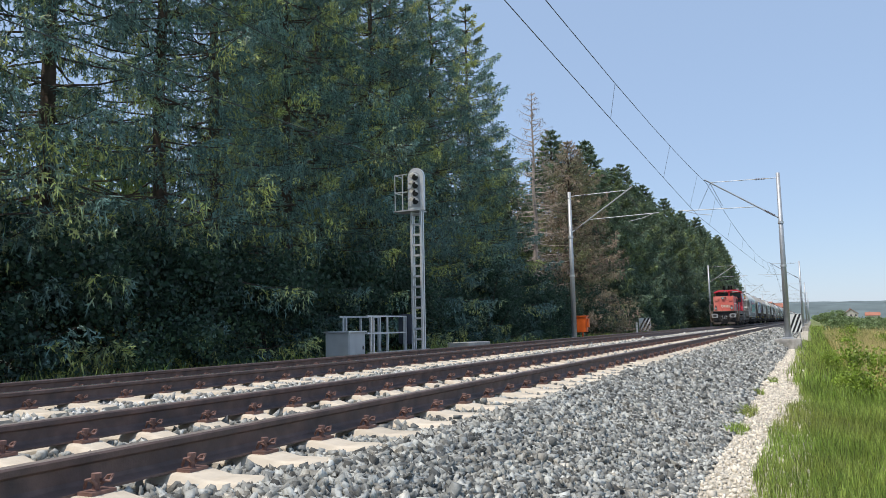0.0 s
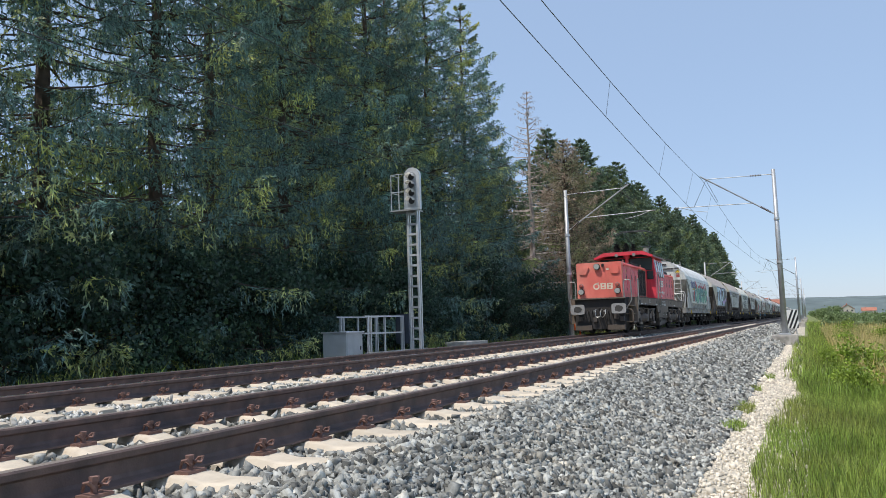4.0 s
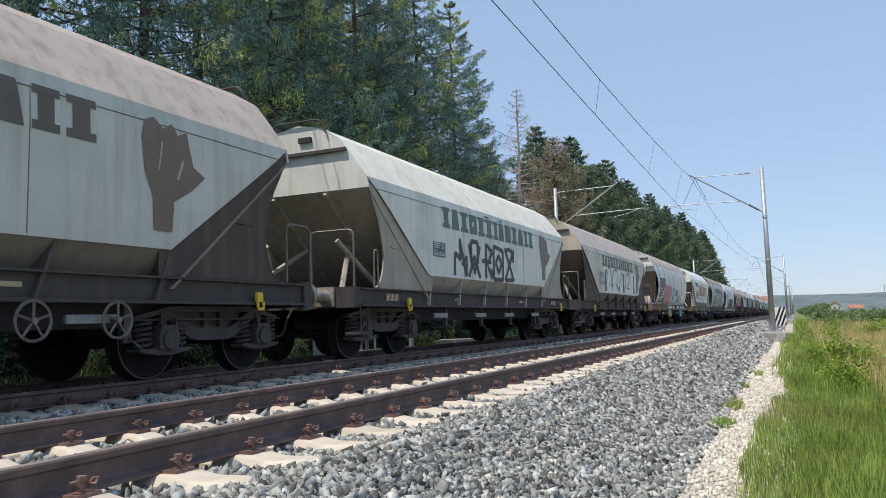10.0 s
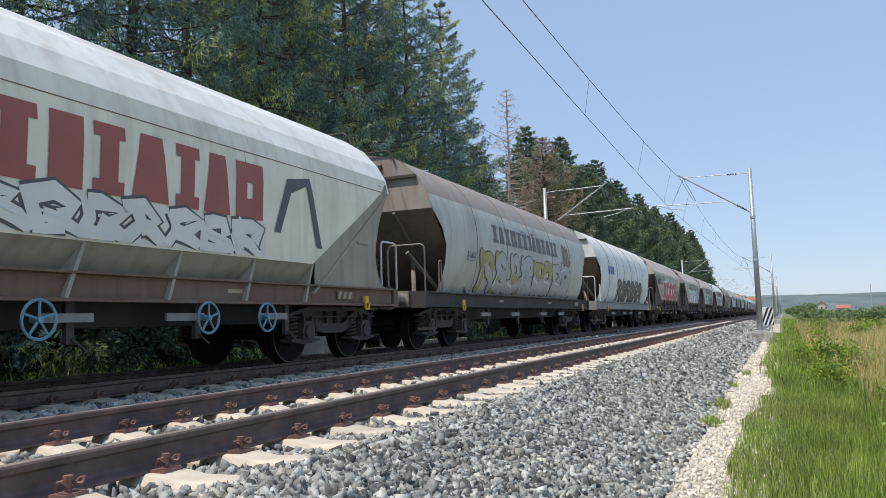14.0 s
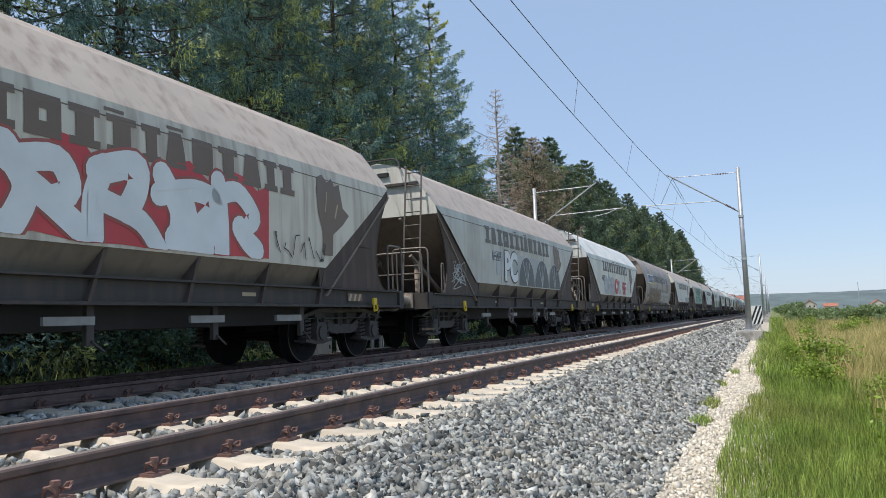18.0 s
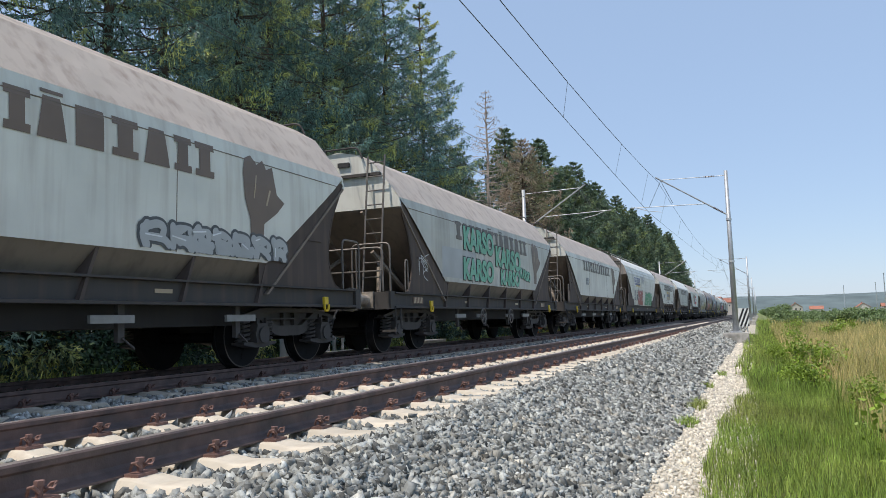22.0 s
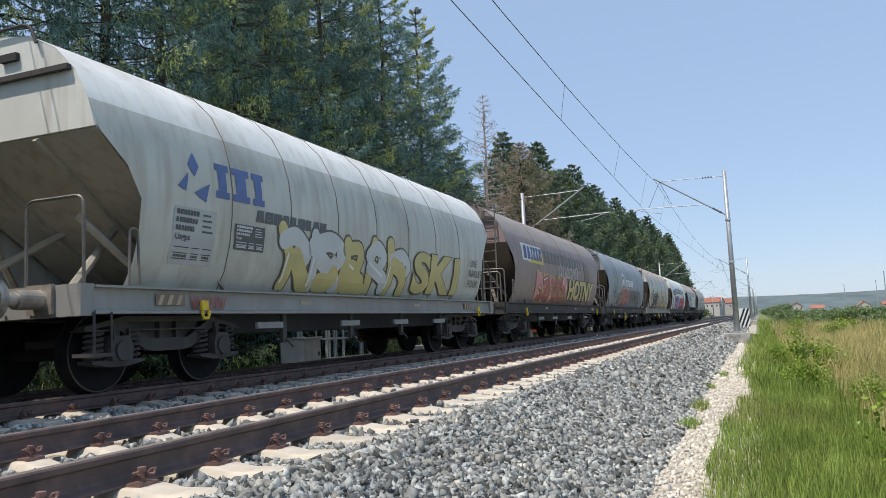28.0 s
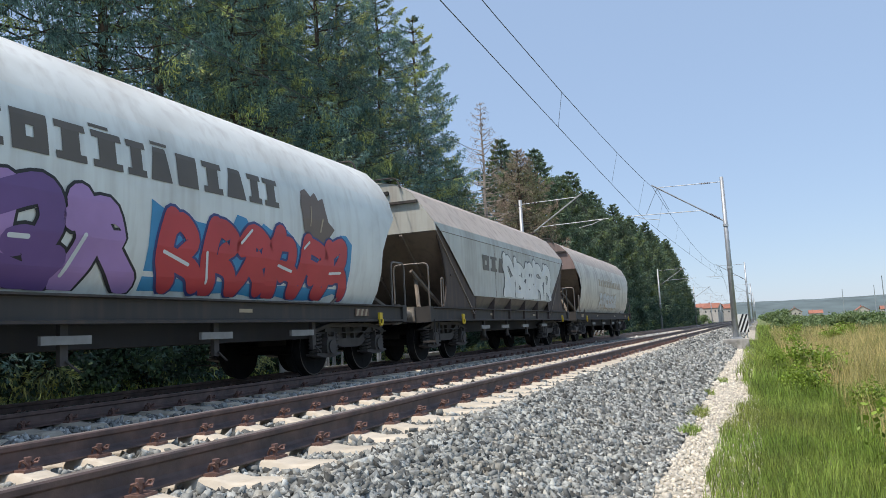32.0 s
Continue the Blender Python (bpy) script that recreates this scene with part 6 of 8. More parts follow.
# ---- the engine ----
def engine():
    t = thing("electric_shunting_locomotive", "red centre-cab electric locomotive with grimy grey frame", "locomotive", "")
    MOVING.append((t, GAPS[0]))
    N, R = -15.37, -0.62  # nose and tail of the frame
    half = 1.42
    # narrow hoods, with the deck standing out beyond them on both sides
    HW, HT = 0.96, 3.04

    def hood(x0, x1):
        return prism([(-HW, 1.52), (-HW, HT - 0.07), (-HW + 0.05, HT), (HW - 0.05, HT), (HW, HT - 0.07), (HW, 1.52)], "x", x0, x1)

    def hood_door(x0, x1, latch_x, split=None):
        d = part("hood_door", box(x0, x1, -HW - 0.022, -HW - 0.002, 1.72, 2.80, 0.006), P["red"], t)
        # a flat darker red plate stands for the shade in the latch recess
        part("latch_recess_shade", box(latch_x - 0.07, latch_x + 0.07, -HW - 0.026, -HW - 0.021, 2.30, 2.54), P["cab_red"], d)
        part("latch", box(latch_x - 0.03, latch_x + 0.05, -HW - 0.045, -HW - 0.024, 2.34, 2.45, 0.008), M["pipe_brown"], d, "worn swivel latch")
        if split:
            part("door_seam", box(split - 0.006, split + 0.006, -HW - 0.025, -HW - 0.02, 1.73, 2.79), P["cab_red"], d)
        for z in (1.86, 2.68):
            part("hinge", box(x1 - 0.05, x1 + 0.01, -HW - 0.032, -HW - 0.02, z - 0.06, z + 0.06, 0.006), P["cab_red"], d)
        return d

    part("front_hood", hood(N + 0.45, -9.55), P["red_hood"], t)
    part("front_face", prism([(-HW - 0.012, 1.50), (-HW - 0.012, HT - 0.03), (-HW + 0.03, HT + 0.01), (HW - 0.03, HT + 0.01), (HW + 0.012, HT - 0.03), (HW + 0.012, 1.50)], "x", N + 0.06, N + 0.46), P["red_faded"], t, "sun-bleached salmon red nose")
    part("hood_top", box(N + 0.47, -9.6, -HW + 0.06, HW - 0.06, HT + 0.002, HT + 0.02), P["red_roof"], t)
    part("rear_hood", hood(-7.02, -0.97), P["red_hood"], t)
    part("hood_top", box(-6.95, -1.0, -HW + 0.06, HW - 0.06, HT + 0.002, HT + 0.02), P["red_roof"], t)
    part("tail_face", prism([(-HW - 0.012, 1.50), (-HW - 0.012, HT - 0.03), (-HW + 0.03, HT + 0.01), (HW - 0.03, HT + 0.01), (HW + 0.012, HT - 0.03), (HW + 0.012, 1.50)], "x", -1.35, -0.93), P["red_faded"], t)
    part("roof_vent_box", box(-5.9, -2.6, -0.90, 0.90, HT + 0.02, HT + 0.14, 0.02), P["bogie"], t, "dark louvred box on the rear hood")
    part("roof_vent_box", box(-12.8, -11.3, -0.92, 0.92, HT + 0.02, HT + 0.10, 0.02), P["bogie"], t, "dark louvred box on the front hood")
    for x0, x1, q, split in ((-15.02, -14.26, -14.42, None), (-14.20, -12.66, -13.26, -13.42), (-12.60, -11.79, -12.36, None)):
        hood_door(x0, x1, q, split)
    xs = [-6.1, -5.2, -4.28, -3.38, -2.48, -1.62]
    for x0, x1 in zip(xs, xs[1:]):
        hood_door(x0 + 0.03, x1 - 0.03, x0 + 0.72)
    part("door_sill", box(-6.9, -1.4, -HW - 0.05, -HW, 1.60, 1.66, 0.008), P["cab_red"], t)
    g = part("radiator_grille", box(-11.62, -10.08, -HW - 0.03, -HW + 0.01, 1.66, 2.87), M["grille"], t, "dark mesh radiator grille")
    for k in range(42):
        part("grille_slat", box(-11.59 + 0.035 * k, -11.577 + 0.035 * k, -HW - 0.036, -HW - 0.030, 1.69, 2.84), M["grille"], g)
    for x in (-11.64, -10.87, -10.10):
        part("grille_bar", box(x, x + 0.035, -HW - 0.045, -HW - 0.028, 1.64, 2.89), P["frame"], g)
    for z in (1.64, 2.86):
        part("grille_bar", box(-11.60, -10.11, -HW - 0.043, -HW - 0.03, z, z + 0.03), P["frame"], g)
    part("hood_rail", pipe(arc([(N + 0.5, -HW - 0.01, 2.86), (N + 0.5, -HW - 0.06, 2.93), (-10.1, -HW - 0.06, 2.93), (-10.1, -HW - 0.01, 2.86)]), 0.020), P["red_hood"], t)
    part("hood_rail", pipe([(-6.85, -HW - 0.03, 2.93), (-1.1, -HW - 0.03, 2.93)], 0.020), P["red_hood"], t)
    # cab
    cx0, cx1 = -9.52, -7.0
    part("cab", prism([(-1.40, 1.50), (-1.40, 2.85), (-1.30, 3.62), (1.30, 3.62), (1.40, 2.85), (1.40, 1.50)], "x", cx0, cx1), P["red"], t)
    roof = [(-1.46, 3.56), (-1.45, 3.64), (-0.95, 3.88), (0.95, 3.88), (1.45, 3.64), (1.46, 3.56), (0.93, 3.80), (-0.93, 3.80)]
    part("cab_roof", prism(roof, "x", cx0 - 0.66, cx1 + 0.14), P["cab_red"], t, "dull brownish cab roof with a deep canopy")
    part("roof_lining", prism([(-1.40, 3.555), (-0.93, 3.79), (0.93, 3.79), (1.40, 3.555), (1.30, 3.555), (0.9, 3.74), (-0.9, 3.74), (-1.30, 3.555)], "x", cx0 - 0.62, cx0 - 0.004), P["red"], t)
    part("roof_fascia", prism([(-1.44, 3.555), (-1.42, 3.65), (-0.94, 3.87), (0.94, 3.87), (1.42, 3.65), (1.44, 3.555), (0.9, 3.70), (-0.9, 3.70)], "x", cx0 - 0.68, cx0 - 0.63), P["red"], t)
    for a, b2 in ((-1.24, -0.04), (0.04, 1.24)):
        part("windscreen_rubber", box(cx0 - 0.02, cx0 - 0.002, a - 0.035, b2 + 0.035, 2.95, 3.585, 0.006), M["rubber"], t)
        part("windscreen", box(cx0 - 0.032, cx0 - 0.006, a, b2, 2.985, 3.55, 0.01), M["glass"], t, "dark tinted windscreen")
    part("window_rubber", box(cx0 - 0.02, cx0 - 0.002, -1.31, -1.00, 2.50, 2.93, 0.006), M["rubber"], t)
    part("small_window", box(cx0 - 0.032, cx0 - 0.004, -1.28, -1.03, 2.53, 2.90, 0.01), M["glass"], t)
    bm = rod((cx0 - 0.36, -0.12, 3.0), (cx0 - 0.36, -0.12, 3.80), 0.085, 14)
    add_rod(bm, (cx0 - 0.36, -0.12, 3.58), (cx0 - 0.36, -0.12, 3.66), 0.15, 14)
    add_rod(bm, (cx0 - 0.36, -0.12, 3.66), (cx0 - 0.36, -0.12, 3.84), 0.15, 14, 0.26)
    part("bushing_post", bm, P["red"], t, "red post that carries the roof bushing")
    for y in (-0.55, 0.3):
        part("roof_lamp", rod((cx0 - 0.70, y, 3.70), (cx0 - 0.80, y, 3.70), 0.075, 16), M["pipe_grey"], t)
    def slab(x0, x1, z0, z1, name, material, proud, r=0.12):
        bm = bmesh.new()
        pts = []
        for qx, qz, a0 in ((x1 - r, z1 - r, 0), (x0 + r, z1 - r, 90), (x0 + r, z0 + r, 180), (x1 - r, z0 + r, 270)):
            for k in range(5):
                a = radians(a0 + 22.5 * k)
                pts.append((qx + r * math.cos(a), qz + r * math.sin(a)))
        y = lambda z: -(1.40 - max(0, z - 2.85) * 0.13) - proud
        vs = [bm.verts.new((x, y(z), z)) for x, z in pts]
        bm.faces.new(vs)
        r2 = bmesh.ops.extrude_face_region(bm, geom=bm.faces[:])
        for v in r2["geom"]:
            if isinstance(v, bmesh.types.BMVert):
                v.co.y += 0.03
        bmesh.ops.recalc_face_normals(bm, faces=bm.faces[:])
        return part(name, bm, material, t)
    d = slab(-9.44, -8.84, 1.62, 3.52, "cab_door", P["red"], 0.012, 0.06)
    slab(-9.32, -8.95, 2.84, 3.46, "door_window", M["glass_pale"], 0.022, 0.08)
    for a, b2 in ((-8.64, -8.22), (-8.08, -7.66), (-7.52, -7.14)):
        slab(a - 0.03, b2 + 0.03, 2.62, 3.45, "window_rubber", M["rubber"], 0.010, 0.14)
        slab(a, b2, 2.66, 3.41, "side_window", M["glass_pale"], 0.020, 0.12)
    for x in (-9.50, -8.78):
        part("door_handrail", pipe(arc([(x, -1.49, 1.08), (x, -1.49, 2.85)]), 0.016), M["pipe_grey"], t)
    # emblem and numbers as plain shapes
    def mark(name, polys, material, y):
        verts, faces = [], []
        for poly in polys:
            for a, b2, x0, x1, x2, x3 in trapezoids(poly, 9):
                i = len(verts)
                verts += [(x0, y, a), (x1, y, a), (x2, y, b2), (x3, y, b2)]
                faces.append((i, i + 1, i + 2, i + 3))
        return put(name, obj_from(name, verts, faces, material), t)
    def ringed(cx, cz, ro, ri):
        o = [(cx + ro * math.cos(math.pi * k / 10), cz + ro * math.sin(math.pi * k / 10)) for k in range(21)]
        i = [(cx + ri * math.cos(math.pi * k / 10), cz + ri * math.sin(math.pi * k / 10)) for k in range(21)]
        return o + i[::-1]
    def pierced(x0, x1, z0, z1):
        c, q, h = (x0 + x1) / 2, 0.2 * (x1 - x0), z1 - z0
        p = [(x0, z0), (x1, z0), (x1, z1), (x0, z1), (x0, z0)]
        for f in (0.18, 0.60):
            p += [(c - q, z0 + f * h), (c - q, z0 + (f + 0.22) * h), (c + q, z0 + (f + 0.22) * h), (c + q, z0 + f * h), (c - q, z0 + f * h), (x0, z0)]
        return p
    for x in (-15.14, -14.56, -13.35, -12.49, -5.55, -4.6, -3.7, -2.8, -1.9):
        z = 2.74
        mark("warning_bolt", [[(x, z), (x + 0.05, z), (x + 0.02, z - 0.10), (x + 0.06, z - 0.10), (x - 0.02, z - 0.26), (x, z - 0.13), (x - 0.03, z - 0.13)]], S["orange"], -HW - 0.028)
    mark("side_emblem", [ringed(-8.38, 2.31, 0.17, 0.105), [(-8.36, 2.43), (-8.27, 2.53), (-8.22, 2.50), (-8.31, 2.41)]] + [pierced(-8.18, -7.87, 2.15, 2.47), pierced(-7.81, -7.50, 2.15, 2.47)], M["white"], -1.416)
    mark("number_bars", bars(-8.02, -7.22, 1.82, 1.94, 8, 31) + bars(-8.80, -8.08, 1.84, 1.91, 9, 32) + [rect(-8.02, -7.40, 1.79, 1.80)], M["white"], -1.416)
    words("Bo'Bo' - 21", t, None, -8.22, 1.66, 0.11, M["white"], 1.416, "type_letters")
    bm = bmesh.new()
    def face_bars(polys):
        verts, faces = [], []
        for poly in polys:
            for a, b2, x0, x1, x2, x3 in trapezoids(poly, 9):
                i = len(verts)
                verts.extend([(N + 0.056, -x0, a), (N + 0.056, -x1, a), (N + 0.056, -x2, b2), (N + 0.056, -x3, b2)])
                faces.append((i, i + 1, i + 2, i + 3))
        return obj_from("nose_emblem", verts, faces, mat("chalky_white", (0.72, 0.62, 0.50), 0.6, var=0.1))
    bm.free()
    put("nose_emblem", face_bars([ringed(-0.13, 2.02, 0.14, 0.085), [(-0.12, 2.12), (-0.05, 2.20), (-0.01, 2.17), (-0.08, 2.10)]] + [pierced(0.05, 0.29, 1.89, 2.15), pierced(0.33, 0.57, 1.89, 2.15)] + bars(0.33, 0.86, 2.70, 2.79, 8, 34)), t)
    # lamps on the nose
    F0 = N + 0.06
    lamps = [(-0.78, 1.80, 0.13), (0.78, 1.80, 0.13), (0.06, 2.86, 0.135)]
    for y, z, r0 in lamps:
        part("lamp_housing", rod((F0, y, z), (F0 - 0.12, y, z), r0, 24), M["rubber"], t)
        part("lamp_rim", rod((F0 - 0.12, y, z), (F0 - 0.135, y, z), r0 * 0.93, 24), M["pipe_grey"], t)
        part("headlamp", rod((F0 - 0.135, y, z), (F0 - 0.145, y, z), r0 * 0.78, 24), M["lamp_glass"], t, "round headlamp of ribbed glass")
    for y in (-0.78, 0.78):
        part("lamp_housing", rod((F0, y, 2.06), (F0 - 0.07, y, 2.06), 0.095, 20), M["pipe_grey"], t)
        part("tail_lamp", rod((F0 - 0.07, y, 2.06), (F0 - 0.14, y, 2.06), 0.085, 20, 0.05), S["brick"], t, "unlit red tail lamp")
    part("horn_box", box(F0 - 0.10, F0, -0.24, -0.14, 2.84, 2.97, 0.02), M["rubber"], t)
    for s in (-1, 1):
        o = [(s * 0.42, 2.84), (s * 0.86, 2.84), (s * 0.88, 2.66), (s * 0.82, 2.55), (s * 0.56, 2.55)]
        part("nose_hatch", prism(o, "x", F0 - 0.05, F0 + 0.01), P["red_faded"], t)
    # frame with arches over the bogies
    side = [(-14.66, 1.53), (-14.66, 0.46), (-14.52, 0.46), (-14.48, 0.98), (-14.42, 1.12), (-14.28, 1.19), (-9.8, 1.20), (-9.7, 0.90), (-6.6, 0.90), (-6.5, 1.18), (-2.2, 1.16), (-1.55, 1.06), (-1.45, 0.80), (-1.2, 0.80), (-1.2, 1.53)]
    for s in (-1, 1):
        part("side_frame", prism(side, "y", s * half - 0.03, s * half + 0.03), P["frame"], t)
        for a, b2 in ((-14.66, -9.6), (-9.6, -1.2)):
            part("frame_flange", box(a, b2, *sorted((s * (half + 0.03), s * (half + 0.06))), 1.515, 1.545), P["bogie_frame"], t)
        part("frame_flange", box(-14.45, -9.8, *sorted((s * (half + 0.03), s * (half + 0.055))), 1.195, 1.22), P["bogie_frame"], t)
        part("frame_flange", box(-6.5, -2.2, *sorted((s * (half + 0.03), s * (half + 0.055))), 1.17, 1.195), P["bogie_frame"], t)
        for x in (-13.2, -9.95, -5.6, -1.75):
            # no hole is cut: a black disc paints its dark inside
            part("lifting_hole_shade", rod((x, s * (half + 0.032), 1.36), (x, s * (half + 0.028), 1.36), 0.055, 14), M["rubber"], t)
        part("socket_box", box(-14.42, -14.15, *sorted((s * (half + 0.03), s * (half + 0.08))), 1.22, 1.40, 0.015), P["bogie_frame"], t)
    part("deck", box(-14.66, -1.0, -half, half, 1.45, 1.53, 0.01), P["frame"], t)
    part("front_deck", box(N, -14.67, -1.10, 1.10, 1.45, 1.53, 0.01), P["bogie"], t)
    part("buffer_beam", box(N - 0.05, N + 0.10, -1.07, 1.07, 0.20, 1.48, 0.02), P["bogie"], t)
    part("buffer_beam", box(R - 0.40, R, -1.15, 1.15, 0.55, 1.44, 0.02), P["bogie"], t)
    part("rail_guard", box(N - 0.20, N - 0.04, -1.06, -0.34, 0.16, 0.38, 0.02), P["loco_bogie"], t)
    part("rail_guard", box(N - 0.20, N - 0.04, 0.34, 1.06, 0.16, 0.38, 0.02), P["loco_bogie"], t)
    part("deck_lip", box(N - 0.20, N - 0.02, -1.12, 1.12, 1.47, 1.51, 0.01), P["frame"], t)
    for y in (-0.875, 0.875):
        part("buffer_sleeve", rod((N - 0.05, y, 1.05), (N - 0.27, y, 1.05), 0.12, 20), P["frame"], t)
        plate = [(y + 0.30 * math.copysign(abs(math.cos(a)) ** 0.35, math.cos(a)), 1.05 + 0.21 * math.copysign(abs(math.sin(a)) ** 0.35, math.sin(a))) for a in (math.pi * (k + 0.5) / 16 for k in range(32))]
        part("buffer_head", prism(plate, "x", N - 0.41, N - 0.35), mat("dusty_buffer_plate", (0.36, 0.36, 0.36), 0.55, 0.3, var=0.2, scale=5), t, "rectangular grey buffer plate with a dark grease patch")
        spot = [(p[0] + y, p[1] + 1.05) for p in blob(0, 0, 0.17, 0.14, 18, 0.16, 4)]
        part("grease_patch", prism(spot, "x", N - 0.415, N - 0.408), mat("grease", (0.06, 0.058, 0.056), 0.5, var=0.3, scale=30), t)
        part("buffer_stem", rod((N - 0.35, y, 1.05), (N - 0.25, y, 1.05), 0.08, 14), M["steel_worn"], t)
        put("buffer", BUFFER, t, pose(0, y, 1.05, 0, 0, 180))
    part("coupling_hook", box(N - 0.45, N - 0.05, -0.05, 0.05, 0.95, 1.10, 0.02), P["bogie"], t)
    for y in (-0.35, -0.5, 0.35, 0.5):
        part("brake_hose", pipe(arc([(N - 0.05, y, 0.98), (N - 0.22, y, 0.92), (N - 0.30, y * 0.95, 0.62), (N - 0.20, y * 0.9, 0.45)]), 0.025), M["rubber"], t)
    bm = bmesh.new()
    add_pipe(bm, arc([(N - 0.20, -0.28, 1.02), (N - 0.32, -0.28, 0.80), (N - 0.30, -0.12, 0.66), (N - 0.2, 0.0, 0.95)]), 0.02)
    add_pipe(bm, arc([(N - 0.16, -0.12, 1.05), (N - 0.42, -0.12, 1.0), (N - 0.46, -0.10, 0.70), (N - 0.46, 0.10, 0.70), (N - 0.42, 0.12, 1.0), (N - 0.16, 0.12, 1.05)]), 0.024)
    part("coupling_shackle", bm, M["steel_worn"], t)
    for y in (-0.62, -0.22, 0.22, 0.66):
        part("air_cock", box(N - 0.22, N - 0.05, y - 0.03, y + 0.03, 0.92, 1.0, 0.01), M["steel_worn"], t)
    for y, z in ((-0.95, 0.62), (-0.7, 0.72), (0.2, 0.60), (0.8, 0.66)):
        part("valve_box", box(N - 0.17, N - 0.05, y - 0.09, y + 0.09, z - 0.1, z + 0.1, 0.015), P["bogie_frame"], t)
    # grab rails at the corners and steps
    for s in (-1, 1):
        part("corner_handrail", pipe(arc([(N + 0.02, s * 1.04, 1.45), (N + 0.02, s * 1.04, 2.25), (N + 0.02, s * 1.34, 2.25), (N + 0.02, s * 1.34, 1.35), (N + 0.05, s * 1.08, 1.02)]), 0.024), M["pipe_grey"], t)
        part("side_handrail", pipe(arc([(-14.60, s * 1.49, 1.20), (-14.60, s * 1.49, 2.32), (-14.46, s * 1.49, 2.32), (-14.46, s * 1.47, 1.40)]), 0.022), M["pipe_grey"], t)
        part("corner_panel", box(-14.68, -14.63, *sorted((s * 1.05, s * 1.39)), 0.46, 1.52), P["frame"], t)
        for z in (0.48, 0.82, 1.16):
            part("steps", box(-15.22, -14.69, *sorted((s * 1.36, s * 1.06)), z - 0.02, z + 0.02), P["frame"], t)
        part("step_back", box(N + 0.08, -14.66, *sorted((s * 1.06, s * 1.02)), 0.36, 1.44), P["bogie"], t)
        part("step_rail", pipe(arc([(N + 0.10, s * 1.10, 1.05), (N + 0.10, s * 1.36, 0.98), (N + 0.10, s * 1.36, 0.46), (-14.68, s * 1.36, 0.46)]), 0.028), P["frame"], t)
    # bogies
    for bx in (-12.3, -4.0):
        # the block behind the gear is an added near-black fill for the shaded void
        b = part("bogie", box(bx - 2.35, bx + 2.35, -1.05, 1.05, 0.36, 1.40, 0.03), P["wheel"], t)
        for s in (-1, 1):
            o = [(bx - 2.3, 0.95), (bx - 2.35, 0.45), (bx - 1.9, 0.36), (bx - 1.3, 0.48), (bx + 1.3, 0.48), (bx + 1.9, 0.36), (bx + 2.35, 0.45), (bx + 2.3, 0.95), (bx + 0.8, 0.82), (bx - 0.8, 0.82)]
            part("bogie_side", prism(o, "y", s * 1.18 - 0.05, s * 1.18 + 0.05), P["loco_bogie"], b)
            for a in (-1.6, 1.6):
                part("axle_box", box(bx + a - 0.25, bx + a + 0.25, *sorted((s * 1.36, s * 1.20)), 0.42, 0.80, 0.04), P["loco_bogie"], b)
                part("gear_cover", rod((bx + a, s * 1.36, 0.60), (bx + a, s * 1.42, 0.60), 0.16, 16), P["bogie_frame"], b)
            for a in (-0.6, 0.6):
                bm = bmesh.new()
                for k in range(6):
                    add_rod(bm, (bx + a, s * 1.30, 0.80 + 0.045 * k), (bx + a, s * 1.30, 0.825 + 0.045 * k), 0.12, 12)
                part("coil_spring", bm, P["bogie"], b)
            part("air_tank", rod((bx - 0.9, s * 1.34, 0.95), (bx - 1.35, s * 1.34, 0.95), 0.14, 18), P["slope"], b)
            for a in (-1.25, -1.1, -0.98):
                part("tank_band", rod((bx + a - 0.015, s * 1.34, 0.95), (bx + a + 0.015, s * 1.34, 0.95), 0.150, 18), P["bogie"], b)
            part("sand_box", box(bx - 2.0, bx - 1.6, *sorted((s * 1.42, s * 1.18)), 0.62, 0.92, 0.03), P["frame"], b)
            for a, w2, z0, z1, m in ((-2.1, 0.5, 0.70, 1.05, "bogie"), (-0.25, 0.5, 0.52, 0.86, "bogie_frame"), (0.95, 0.45, 0.60, 0.95, "frame"), (1.95, 0.35, 0.72, 1.02, "bogie_frame")):
                part("equipment_box", box(bx + a, bx + a + w2, *sorted((s * 1.36, s * 1.05)), z0, z1, 0.025), P[m], b)
            for a in (-1.1, 0.3, 1.5):
                part("damper", rod((bx + a, s * 1.38, 0.55), (bx + a + 0.06, s * 1.38, 1.05), 0.045, 10), P["slope"] if a > 0 else P["frame"], b)
            for a in (-1.85, -0.5, 0.7, 1.75):
                part("cable", pipe(arc([(bx + a, s * 1.36, 1.08), (bx + a + 0.08, s * 1.42, 0.85), (bx + a + 0.25, s * 1.42, 0.78), (bx + a + 0.4, s * 1.34, 1.05)]), 0.018), M["rubber"], b)
            for a in (-2.2, 2.2):
                part("sand_pipe", pipe(arc([(bx + a, s * 1.25, 0.9), (bx + a, s * 1.20, 0.35), (bx + a * 0.96, s * 0.85, 0.10)]), 0.025), P["bogie_frame"], b)
            part("motor_casing", rod((bx - 1.25, s * 1.20, 0.62), (bx - 0.75, s * 1.38, 0.62), 0.20, 16), P["loco_bogie"], b)
            part("hanger_bracket", prism([(bx - 0.42, 0.80), (bx + 0.42, 0.80), (bx + 0.30, 0.50), (bx - 0.30, 0.50)], "y", *sorted((s * 1.36, s * 1.42))), P["loco_bogie"], b)
            part("air_line", pipe(arc([(bx - 2.1, s * 1.40, 1.02), (bx - 1.0, s * 1.42, 1.06), (bx + 0.6, s * 1.42, 1.02), (bx + 2.1, s * 1.40, 1.05)]), 0.016), M["pipe_brown"], b)
